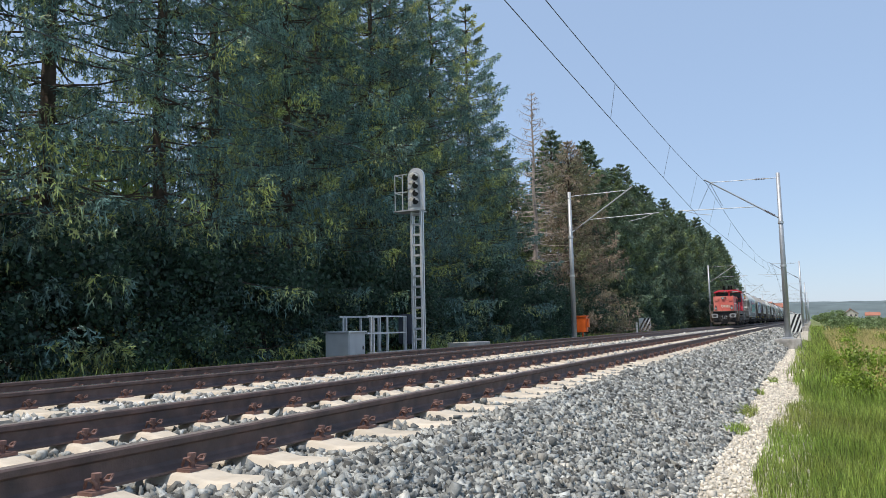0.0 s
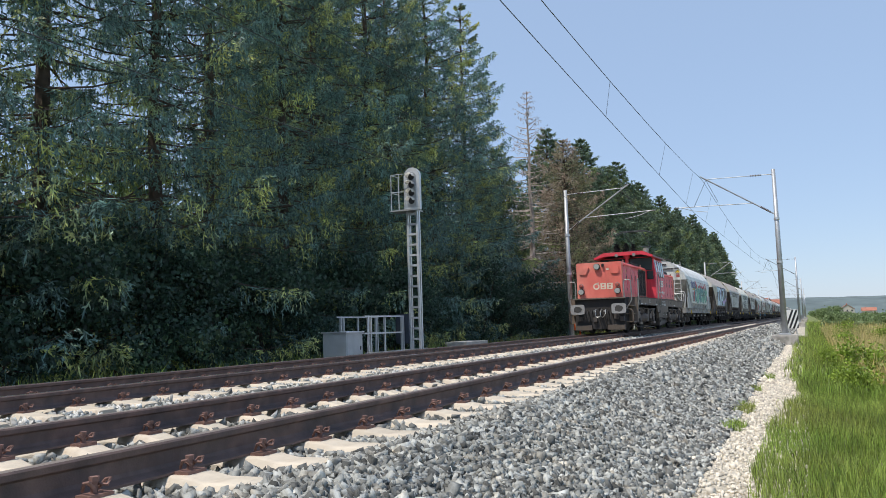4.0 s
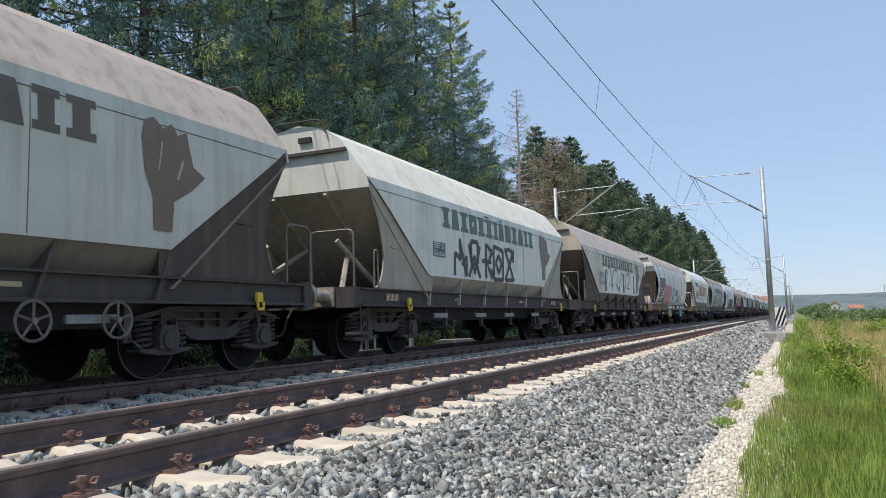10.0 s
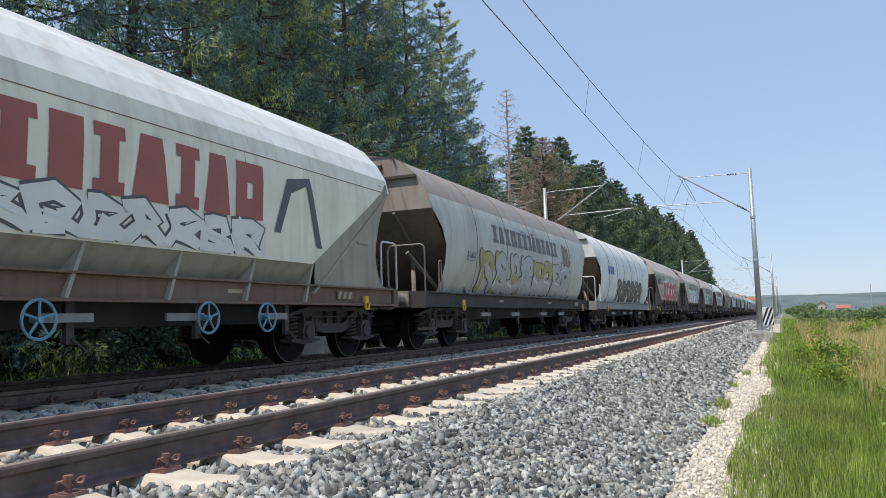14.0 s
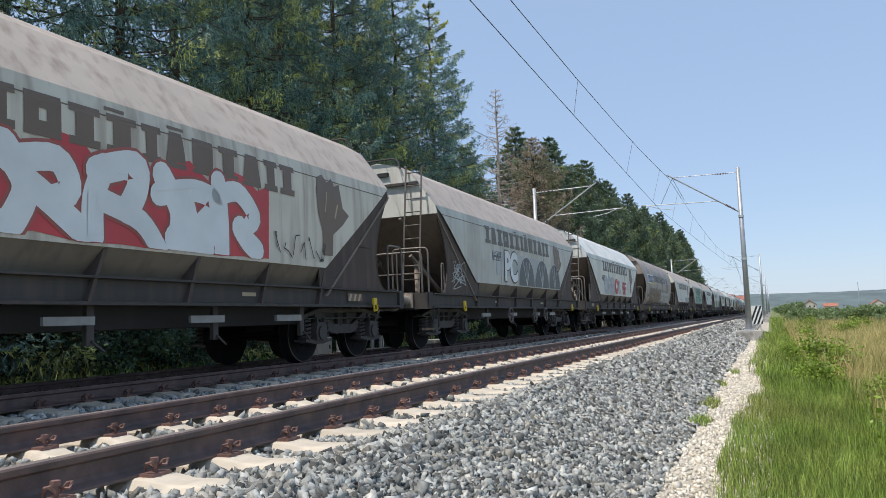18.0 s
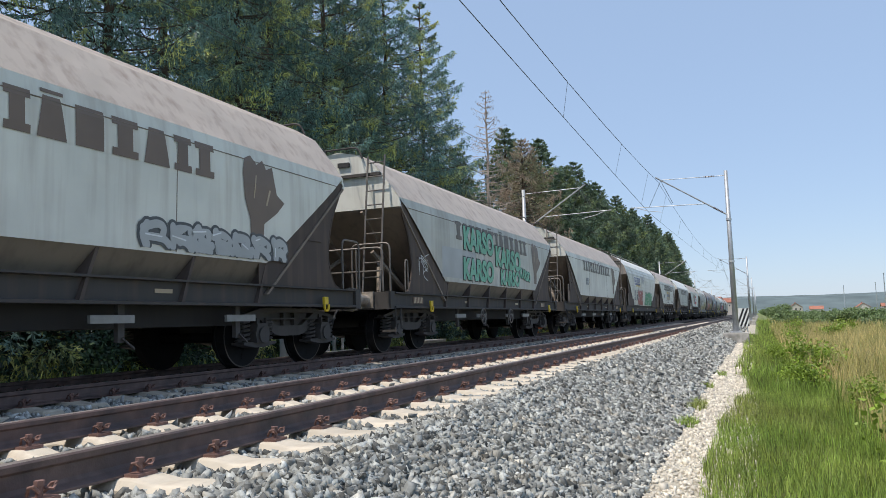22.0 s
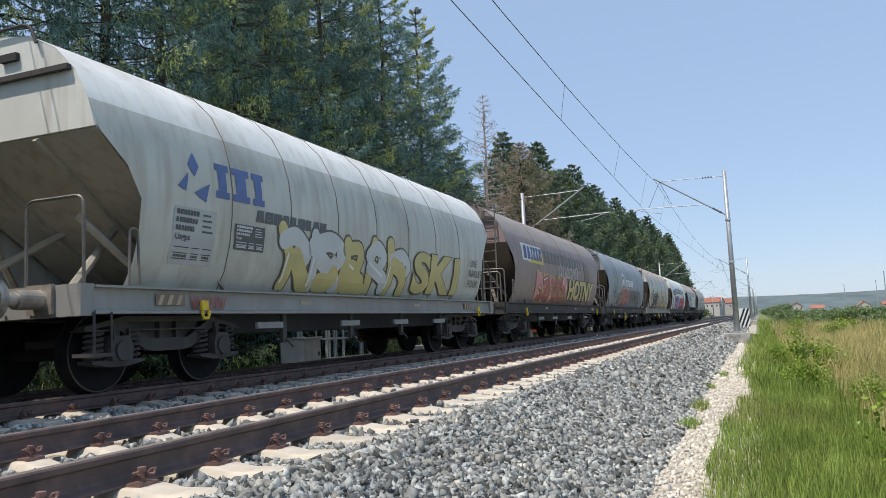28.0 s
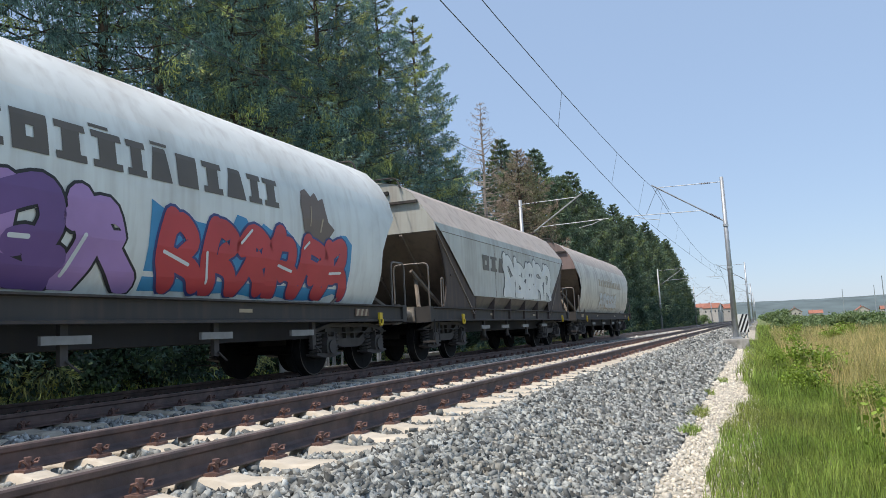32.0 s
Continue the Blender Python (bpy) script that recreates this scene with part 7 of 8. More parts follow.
            for a in (-1.9, 1.3):
                part("guard_plate", box(bx + a, bx + a + 0.6, *sorted((s * 1.38, s * 1.44)), 0.36, 0.46, 0.01), P["frame"], b)
            part("brake_rod", rod((bx - 2.2, s * 1.30, 0.28), (bx + 2.2, s * 1.30, 0.20), 0.03, 8), P["bogie"], b)
        for a in (-1.6, 1.6):
            bm = bmesh.new()
            for s in (-1, 1):
                add_rod(bm, (0, s * 0.69, 0), (0, s * 0.83, 0), 0.57, 32)
                for k in range(4):
                    q = 2 * math.pi * k / 4
                    add_rod(bm, (0.36 * math.cos(q), s * 0.83, 0.36 * math.sin(q)), (0.36 * math.cos(q), s * 0.84, 0.36 * math.sin(q)), 0.06, 8)
            add_rod(bm, (0, -0.9, 0), (0, 0.9, 0), 0.10, 12)
            w = part("wheelset", bm, P["bogie"], b)
            w.matrix_parent_inverse = pose(bx + a, 0, 0.575)
            TURNING[0.57].append(w)
    # tanks and steps at the tail
    for s in (-1, 1):
        part("air_reservoir", rod((-2.05, s * 1.22, 0.84), (-1.40, s * 1.22, 0.84), 0.18, 20), P["loco_bogie"], t, "ribbed brown air reservoir")
        for a in (-1.95, -1.5):
            part("tank_band", rod((a, s * 1.22, 0.84), (a + 0.03, s * 1.22, 0.84), 0.188, 20), P["bogie"], t)
        part("tail_box", box(-1.36, -1.02, *sorted((s * 1.40, s * 1.05)), 0.60, 0.98, 0.02), P["frame"], t)
        for z in (0.36, 0.70):
            part("tail_step", box(R - 0.38, R - 0.08, *sorted((s * 1.42, s * 1.05)), z, z + 0.04), P["frame"], t)
        part("step_hanger", rod((R - 0.36, s * 1.40, 0.34), (R - 0.36, s * 1.40, 1.10), 0.02, 6), P["frame"], t)
    # boxes under the cab
    part("step_box", box(-9.35, -8.25, -1.44, -0.5, 0.62, 1.08, 0.02), P["frame"], t)
    part("step_box", box(-9.20, -8.40, -1.42, -0.5, 0.26, 0.61, 0.02), P["loco_bogie"], t)
    for z in (1.28, 0.92, 0.46):
        # dark plate on the surface, in place of a shaded hollow behind the step
        part("step_recess_shade", box(-9.22, -8.95, -1.462, -1.44, z - 0.06, z + 0.06), P["bogie"], t)
        part("cab_step", box(-9.22, -8.95, -1.50, -1.44, z - 0.075, z - 0.055), P["sill_pale"], t)
    for a in (-8.2, -7.42):
        d = part("battery_box", box(a, a + 0.74, -1.42, -0.5, 0.60, 1.06, 0.02), P["loco_bogie"], t)
        part("box_lid", box(a + 0.02, a + 0.72, -1.435, -1.42, 0.98, 1.03), P["bogie_frame"], d)
        part("box_latch", box(a + 0.1, a + 0.14, -1.44, -1.42, 0.86, 1.02), M["pipe_grey"], d)
        part("box_label", box(a + 0.3, a + 0.46, -1.426, -1.421, 0.74, 0.79), S["grey"], d)
    part("compressor_tank", rod((-8.35, -1.18, 0.40), (-7.0, -1.18, 0.40), 0.18, 18), P["bogie_frame"], t)
    part("pipe_bundle", pipe(arc([(-9.5, -1.30, 1.1), (-9.45, -1.32, 0.7), (-9.3, -1.2, 0.4)]), 0.03), P["bogie"], t)
    # roof gear: insulators, pantograph, vent
    for x, y in ((-9.88, -0.12), (-9.88, 0.35), (-9.25, -0.35), (-9.25, 0.45)):
        bm = bmesh.new()
        for k in range(7):
            add_rod(bm, (x, y, 3.90 + 0.06 * k), (x, y, 3.93 + 0.06 * k), 0.17 - 0.010 * k, 14)
        add_rod(bm, (x, y, 3.75), (x, y, 4.32), 0.06, 10)
        part("roof_insulator", bm, P["wheel"], t)
    part("roof_vent", rod((-9.45, -1.0, 3.7), (-9.45, -1.0, 4.06), 0.13, 16), P["sill_pale"], t)
    bm = bmesh.new()
    for s in (-0.5, 0.5):
        add_rod(bm, (-7.0, s, 3.95), (-4.9, s * 0.9, 4.55), 0.025, 6)
        add_rod(bm, (-4.9, s * 0.9, 4.55), (-7.2, s * 0.9, 5.10), 0.018, 6)
        add_rod(bm, (-7.35, s, 3.85), (-6.9, s, 3.95), 0.03, 6)
    for dx in (-0.2, 0.2):
        add_pipe(bm, arc([(-7.2 + dx, -0.98, 5.02), (-7.2 + dx, -0.6, 5.17), (-7.2 + dx, 0.6, 5.17), (-7.2 + dx, 0.98, 5.02)]), 0.022)
    add_rod(bm, (-4.9, -0.45, 4.55), (-4.9, 0.45, 4.55), 0.02, 6)
    part("pantograph", bm, M["wire"], t, "raised pantograph")
    for x in (N + 1.0, -10.4, -6.4, -1.2):
        part("lifting_eye", pipe(arc([(x - 0.07, -0.86, 3.03), (x - 0.07, -0.86, 3.16), (x + 0.07, -0.86, 3.16), (x + 0.07, -0.86, 3.03)]), 0.02), P["red_roof"], t)
    # small plates on the frame
    for x, w in ((-13.9, 0.35), (-12.9, 0.2), (-10.2, 0.4), (-7.9, 0.7), (-4.6, 0.5)):
        part("frame_plate", box(x, x + w, -half - 0.036, -half - 0.030, 1.22, 1.28), S["grey"], t)
    words("15.70m", t, None, -11.9, 1.40, 0.10, S["silver"], half + 0.035)
    words("8.90m", t, None, -11.86, 1.29, 0.10, S["silver"], half + 0.035)
    table = part("data_table", box(-8.45, -7.35, -half - 0.034, -half - 0.030, 1.26, 1.44), P["frame"], t)
    for z in (1.26, 1.43):
        part("table_line", box(-8.45, -7.35, -half - 0.037, -half - 0.033, z, z + 0.012), S["silver"], table)
    for x in (-8.45, -8.22, -8.02, -7.92, -7.82, -7.72, -7.62, -7.36):
        part("table_line", box(x, x + 0.008, -half - 0.037, -half - 0.033, 1.27, 1.43), S["silver"], table)
    words("100", t, None, -8.42, 1.31, 0.09, S["silver"], half + 0.038)
    words("A", t, None, -8.16, 1.31, 0.09, S["silver"], half + 0.038)


engine()


# ---- line-side fixtures ----
MASTS_X = [-25.75, 35.75, 97.25, 158.0, 219.0, 280.0]


def mast(x, y, reach, label):
    """A tapered round steel mast with a slanting bracket arm, top tie and steady arm. reach: +1 towards +y."""
    t = thing("catenary_mast", label, "catenary mast", "masts along the line", pose(x, y, 0))
    base = -0.30
    part("pole", rod((0, 0, base), (0, 0, 7.33), 0.135, 20, 0.085), M["galv"], t, "", True)
    part("base_plate", box(-0.24, 0.24, -0.24, 0.24, base - 0.03, base + 0.03, 0.01), M["galv"], t)
    part("foundation", box(-0.55, 0.55, -0.55, 0.55, -1.1, base - 0.03, 0.03), M["concrete_grey"], t, "weathered concrete footing")
    for z in (5.0, 3.0):
        part("band", rod((0, 0, z - 0.05), (0, 0, z + 0.05), 0.155 - 0.006 * z, 20), M["galv_light"], t)
    r = reach
    part("bracket_arm", rod((0, r * 0.10, 5.25), (0, r * 3.25, 7.32), 0.035, 10), M["galv"], t)
    part("top_tie", rod((0, r * 0.05, 7.10), (0, r * 2.95, 7.16), 0.018, 8), M["galv"], t)
    bm = bmesh.new()
    for k in range(7):
        add_rod(bm, (0, r * (0.55 + 0.07 * k), 7.11), (0, r * (0.58 + 0.07 * k), 7.11), 0.045, 10)
    part("tie_insulator", bm, M["ceramic"], t)
    bm = bmesh.new()
    for k in range(7):
        add_rod(bm, (0, r * (0.25 + 0.06 * k), 5.35 + 0.04 * k), (0, r * (0.28 + 0.06 * k), 5.37 + 0.04 * k), 0.05, 10)
    part("arm_insulator", bm, M["ceramic"], t)
    part("steady_arm", rod((0, r * 1.0, 5.82), (0, r * 4.5, 5.90), 0.020, 8), M["galv"], t)
    part("registration_arm", pipe([(0, r * 4.2, 5.88), (0, r * 3.7, 5.70), (0, r * 3.0, 5.58)], 0.014), M["galv"], t)
    bm = bmesh.new()
    add_rod(bm, (0, r * 3.0, 7.12), (0.0, r * 3.6, 5.90), 0.010, 6)
    add_rod(bm, (0, r * 3.0, 7.12), (0.0, r * 2.5, 6.0), 0.010, 6)
    part("hanger", bm, M["wire"], t)


for i, x in enumerate(MASTS_X):
    mast(x, -2.20 - 0.004 * max(0, x - 36), 1, "grey round steel catenary mast on a concrete footing in the ballast")
    mast(x, 7.75, -1, "grey round steel catenary mast beside the trees")


def sway(x, k):
    """How far a wire runs to the side of its track's middle: it zigzags from mast to mast."""
    a = (x + 25.75) / 61.5
    f = a - math.floor(a)
    return k * 30.75 * (2 * f - 1) * (1 if int(math.floor(a)) % 2 == 0 else -1) - 0.03


def wires(y_mid, name):
    """Carrying wire with its sag, contact wire and droppers, from mast to mast."""
    t = thing("overhead_line", "dark overhead contact line hung from droppers", "overhead line", name)
    t["kind"] = "structure"
    spans = list(zip(MASTS_X, MASTS_X[1:]))
    mess, cont = [], []
    for a, b in spans:
        for k in range(12):
            f = k / 12
            x = a + (b - a) * f
            mess.append((x, y_mid + sway(x, 0.008), 7.15 - 0.92 * 4 * f * (1 - f)))
            cont.append((x, y_mid + sway(x, 0.022), 5.56 - 0.10 * 4 * f * (1 - f)))
    part("carrying_wire", pipe(mess, 0.0085, 5), M["wire"], t)
    part("contact_wire", pipe(cont, 0.008, 5), M["wire"], t)
    for a, b in spans[:3]:
        for f in (0.06, 0.19, 0.33, 0.5, 0.667, 0.81, 0.94):
            x = a + (b - a) * f
            yy = y_mid + sway(x, 0.008)
            yc = y_mid + sway(x, 0.022)
            part("dropper", rod((x, yc, 5.56 - 0.4 * f * (1 - f)), (x, yy, 7.15 - 3.68 * f * (1 - f)), 0.005, 5), M["wire"], t)


wires(0.75, "overhead line of the near track")
wires(4.81, "overhead line of the far track")
t = thing("feeder_cable", "thin sagging cable strung along the masts by the trees", "cable")
for a, b in list(zip(MASTS_X, MASTS_X[1:]))[:4]:
    part("cable", pipe([(a + (b - a) * k / 10, 7.95, 6.2 - 0.75 * 4 * (k / 10) * (1 - k / 10)) for k in range(11)], 0.011, 5), M["wire"], t)


def signal():
    t = thing("light_signal", "tall grey lattice light signal with white-hooded head and four lamps", "railway signal", "", pose(18.1, 7.68, 0))
    for s in (-0.16, 0.16):
        for q in (-0.06, 0.06):
            part("post_leg", box(q - 0.035, q + 0.035, s - 0.03, s + 0.03, -0.25, 4.1), M["galv_light"], t)
    for k in range(13):
        z = 0.15 + 0.32 * k
        part("rung", box(-0.07, 0.07, -0.14, 0.14, z, z + 0.06), M["galv_light"], t)
    part("footing", box(-0.4, 0.4, -0.4, 0.4, -0.6, -0.24, 0.03), M["concrete_grey"], t)
    part("control_box", box(-0.16, 0.16, 0.18, 0.62, 0.05, 0.95, 0.02), mat("dark_blue_box", (0.04, 0.05, 0.07), 0.5, var=0.2), t, "dark blue control box")
    # head: white back board with a rounded top
    pts = [(-0.27, 4.15), (0.27, 4.15)] + [(0.27 * math.cos(math.pi * k / 12), 5.20 + 0.27 * math.sin(math.pi * k / 12)) for k in range(13)]
    head = part("signal_head", prism(pts, "x", -0.06, 0.06), M["galv_light"], t, "rounded pale grey signal head")
    pts2 = [(-0.15, 4.24), (0.15, 4.24)] + [(0.15 * math.cos(math.pi * k / 12), 5.18 + 0.15 * math.sin(math.pi * k / 12)) for k in range(13)]
    part("lamp_board", prism(pts2, "x", -0.075, -0.055), M["galv"], head)
    for k in range(4):
        z = 4.42 + 0.25 * k
        bm = bmesh.new()
        n = 12
        for a in range(n):
            a0, a1 = math.pi * a / n, math.pi * (a + 1) / n
            ring = [(0.115 * math.cos(a0), 0.115 * math.sin(a0)), (0.115 * math.cos(a1), 0.115 * math.sin(a1))]
            q = [bm.verts.new(p) for p in ((-0.07, ring[0][0], z + ring[0][1]), (-0.30, ring[0][0], z + ring[0][1]), (-0.30, ring[1][0], z + ring[1][1]), (-0.07, ring[1][0], z + ring[1][1]))]
            bm.faces.new(q)
        r = bmesh.ops.solidify(bm, geom=bm.faces[:], thickness=0.012)
        part("lamp_hood", bm, M["white"], head, "white lamp hood")
        part("lens", rod((-0.07, 0, z), (-0.085, 0, z), 0.10, 16), M["black"], head)
    cage = bmesh.new()
    for y in (0.35, 0.62):
        for x in (-0.25, 0.25):
            add_rod(cage, (x, y, 4.15), (x, y, 5.25), 0.015, 6)
    for z in (4.7, 5.25):
        add_rod(cage, (-0.25, 0.62, z), (0.25, 0.62, z), 0.014, 6)
        add_rod(cage, (-0.25, 0.2, z), (-0.25, 0.62, z), 0.014, 6)
    part("service_cage", cage, M["galv_light"], t)
    part("platform", box(-0.28, 0.28, -0.2, 0.66, 4.10, 4.14), M["galv"], t)


signal()
t = thing("relay_cabinet", "pale grey metal relay cabinet beside the far track", "cabinet", "", pose(14.75, 8.2, 0))
part("body", box(-0.42, 0.42, -0.36, 0.36, -0.40, 0.44, 0.015), M["cabinet"], t)
part("roof", box(-0.46, 0.46, -0.40, 0.40, 0.44, 0.48, 0.01), M["galv_light"], t)
part("door", box(-0.38, 0.38, -0.375, -0.358, -0.34, 0.38, 0.004), M["cabinet"], t)
part("door_handle", box(0.26, 0.30, -0.39, -0.375, -0.02, 0.08), M["black"], t)
part("base", box(-0.46, 0.46, -0.40, 0.40, -0.62, -0.40), M["concrete_grey"], t)
t = thing("guard_railing", "pale steel guard railing round a pit by the track", "railing", "", pose(16.8, 8.2, 0))
for x in (-1.05, -0.9, -0.1, 0.95, 1.05):
    for y in (-0.2, 0.7):
        part("post", box(x - 0.025, x + 0.025, y - 0.025, y + 0.025, -0.60, 0.90), M["galv_light"], t)
for z in (0.40, 0.88):
    for y in (-0.2, 0.7):
        part("rail_bar", box(-1.25, 1.1, y - 0.02, y + 0.02, z - 0.02, z + 0.02), M["galv_light"], t)
part("kerb", box(-1.4, 2.2, -0.45, -0.28, -0.65, -0.12, 0.01), M["concrete_grey"], t)
t = thing("concrete_slab", "flat pale concrete cover slab by the track", "slab", "", pose(22.5, 7.9, 0))
part("slab", box(-1.0, 1.0, -0.4, 0.4, -0.6, -0.02, 0.02), M["concrete_grey"], t)
t = thing("telephone_box", "bright orange line-side telephone box on a post", "telephone box", "", pose(37.0, 7.65, 0))
part("casing", box(-0.18, 0.18, -0.26, 0.26, 0.10, 0.93, 0.03), M["orange"], t)
part("hood", box(-0.24, 0.22, -0.29, 0.29, 0.90, 0.96, 0.015), M["orange"], t)
part("side_flap", box(-0.12, 0.12, -0.36, -0.26, 0.35, 0.80, 0.02), M["orange"], t)
part("post", rod((0, 0, -0.6), (0, 0, 0.12), 0.05, 10), M["orange"], t)


def striped_board(x, y, w, h, z0, name):
    t = thing("striped_marker_board", "white marker board with slanted black stripes", "marker board", "striped boards", pose(x, y, 0))
    part("board", box(-0.02, 0.02, -w / 2, w / 2, z0, z0 + h, 0.005), M["white"], t)
    for k in range(4):
        c = -w / 2 + w * (k + 0.05) / 3.2
        raw = [(c, z0 + 0.01), (c + 0.16 * w, z0 + 0.01), (c + 0.16 * w - 0.62 * w, z0 + h - 0.01), (c - 0.62 * w, z0 + h - 0.01)]
        lo, hi = -w / 2 + 0.01, w / 2 - 0.01
        poly = []
        for (ya, za), (yb, zb) in zip(raw, raw[1:] + raw[:1]):  # cut to the board's width
            steps = 12
            for s in range(steps):
                yy, zz = ya + (yb - ya) * s / steps, za + (zb - za) * s / steps
                if lo <= yy <= hi:
                    poly.append((yy, zz))
        if len(poly) > 2:
            part("stripe", prism(poly, "x", -0.028, -0.022), M["black"], t)
    for s in (-0.3, 0.3):
        part("post", rod((0.04, s * w, -1.0), (0.04, s * w, z0 + h * 0.9), 0.03, 8), M["galv"], t)


striped_board(45.0, -2.40, 0.66, 1.05, -0.20, "near")
striped_board(56.0, 8.0, 0.85, 0.95, -0.08, "far")
t = thing("distance_post", "small white line-side post", "post", "", pose(54.0, 8.2, 0))
part("post", box(-0.05, 0.05, -0.06, 0.06, -0.6, 0.55, 0.01), M["white"], t)


# ---- trees ----
def fast_mesh(name, verts, faces, material):
    """verts (n, 3) and faces (m, k), both arrays."""
    me = bpy.data.meshes.new(name)
    k = faces.shape[1]
    me.vertices.add(len(verts))
    me.vertices.foreach_set("co", np.ascontiguousarray(verts, dtype=np.float32).reshape(-1))
    me.loops.add(len(faces) * k)
    me.loops.foreach_set("vertex_index", faces.reshape(-1).astype(np.int32))
    me.polygons.add(len(faces))
    me.polygons.foreach_set("loop_start", np.arange(len(faces), dtype=np.int32) * k)
    me.update(calc_edges=True)
    me.materials.append(material)
    return me


def spruce(seed, H, R, z0, whorls, per, sprays, needle, bare=0.0, size=1.0, shape=0.76, hang=0.45, thin=0.011, blades_per=4, plume=0.30):
    """Meshes of one spruce: trunk, boughs that sag and turn up at the tip, and a crown of hanging twigs set on flat plumes."""
    r = np.random.default_rng(seed)
    trunk = bmesh.new()
    zs = np.linspace(-0.8, H, 9)
    pts = [(0.05 * math.sin(z + seed), 0.05 * math.cos(1.3 * z), float(z)) for z in zs]
    for (a, b), (ra, rb) in zip(zip(pts, pts[1:]), zip(np.linspace(0.24, 0.02, 9), np.linspace(0.24, 0.02, 9)[1:])):
        add_rod(trunk, a, b, float(ra), 8, float(rb))
    limbs_v, limbs_f, V = [], [], []
    for i in range(whorls):
        f = (i + 0.5) / whorls
        z = z0 + (H - z0) * f ** 1.05
        rad = R * (1 - f) ** shape * (1 + 0.10 * math.sin(i * 2.1 + seed)) + 0.10
        for k in range(per):
            az = 2 * math.pi * (k + r.random()) / per + i * 0.7
            l = rad * r.uniform(0.60, 1.15)
            if r.random() < 0.08:
                l *= 0.5
            out = np.array([math.cos(az), math.sin(az), 0.0])
            lat = np.array([-math.sin(az), math.cos(az), 0.0])
            down = np.array([0, 0, -1.0])
            zb = z + r.uniform(-0.25, 0.25) * (1 - 0.7 * f)
            droop = r.uniform(0.30, 0.62) * (1 - 0.75 * f)
            tip = r.uniform(0.12, 0.30)
            p = lambda s: out[None] * (l * s)[:, None] + np.stack([0 * s, 0 * s, zb + l * (0.45 * f * s - droop * s + tip * s ** 3)], -1)
            q = p(np.array([0.0, 0.4, 0.75, 1.0]))
            b0 = len(limbs_v)
            for j, w in enumerate((0.035, 0.025, 0.014, 0.005)):
                for aoff in ((0, 0, 1), (lat[0], lat[1], -0.5), (-lat[0], -lat[1], -0.5)):
                    limbs_v.append(tuple(q[j] + w * np.array(aoff)))
            for j in range(3):
                for m in range(3):
                    limbs_f.append((b0 + 3 * j + m, b0 + 3 * j + (m + 1) % 3, b0 + 3 * j + 3 + (m + 1) % 3, b0 + 3 * j + 3 + m))
            n = max(5, int(sprays * (0.30 + 0.70 * l / R) * (1 - bare)))
            s = 0.28 + 0.74 * r.random(n) ** 0.62
            u = r.uniform(-1, 1, n)
            wide = plume * l * np.clip(1.15 - s, 0.06, 0.75) + 0.05
            base = p(s) + lat[None] * (u * wide)[:, None] - np.array([0, 0, 1.0])[None] * (0.35 * wide * np.abs(u) ** 1.5)[:, None]
            base += out[None] * (0.4 * wide * np.abs(u))[:, None]
            ln = size * min(1.0, 0.22 + 0.42 * l) * r.uniform(0.5, 1.25, n)
            pend = r.random(n) < 0.62  # the hanging twigs; the rest lies along the bough
            d = out[None] * np.where(pend, r.uniform(-0.1, 0.35, n), r.uniform(0.4, 1.0, n))[:, None] \
                + lat[None] * (u * np.where(pend, 0.25, 0.8) + 0.2 * r.standard_normal(n))[:, None] \
                + down[None] * np.where(pend, r.uniform(0.7, 1.2, n), r.uniform(-0.1, 0.45, n))[:, None]
            d /= np.linalg.norm(d, axis=1)[:, None]
            base[:, 2] -= np.where(pend, hang * min(1.0, 0.5 * l) * (1 - f) ** 0.5 * r.random(n) ** 1.7, 0.0)
            up = r.standard_normal((n, 3))
            w = np.cross(d, up)
            w /= np.linalg.norm(w, axis=1)[:, None] + 1e-6
            for j in range(blades_per):  # the middle shoot, then side shoots up along it
                if j == 0:
                    root, dd, lj = base, d, ln
                else:
                    side = 1.0 if j % 2 else -1.0
                    root = base + d * (ln * (0.06 + 0.22 * (j - 1) + 0.05 * r.random(n)))[:, None]
                    dd = 0.72 * d + (side * 0.75) * w
                    lj = ln * (0.62 - 0.10 * j) * r.uniform(0.7, 1.2, n)
                wj = np.cross(dd, r.standard_normal((n, 3)) * 0.6 + np.cross(d, w))
                wj /= np.linalg.norm(wj, axis=1)[:, None] + 1e-6
                wid = (thin * r.uniform(0.75, 1.35, n))[:, None]
                mid = root + dd * (lj * 0.4)[:, None]
                V.append(np.stack([root, mid + wj * wid, root + dd * lj[:, None], mid - wj * wid], 1))
    V = np.concatenate(V).reshape(-1, 3)
    F = np.arange(len(V)).reshape(-1, 4)
    tm = bpy.data.meshes.new("trunk")
    trunk.to_mesh(tm)
    trunk.free()
    tm.materials.append(M["dead_wood"] if bare > 0.5 else M["trunk"])
    lm_ = obj_from("limbs", limbs_v, limbs_f, M["dead_wood"] if bare > 0.3 else M["trunk"])
    cm = fast_mesh("crown", V, F, needle)
    return tm, lm_, cm


def tree(name, meshes, label, group, x, y, s=1.0, turn=0.0, sz=None):
    t = thing(name, label, "tree", group, pose(x, y, ground_z(x, y), 0, 0, turn) @ Matrix.Diagonal((s, s, sz or s, 1)))
    put("trunk", meshes[0], t)
    tagged(put("bough_frame", meshes[1], t), kind="stuff")
    put("crown", meshes[2], t)
    return t


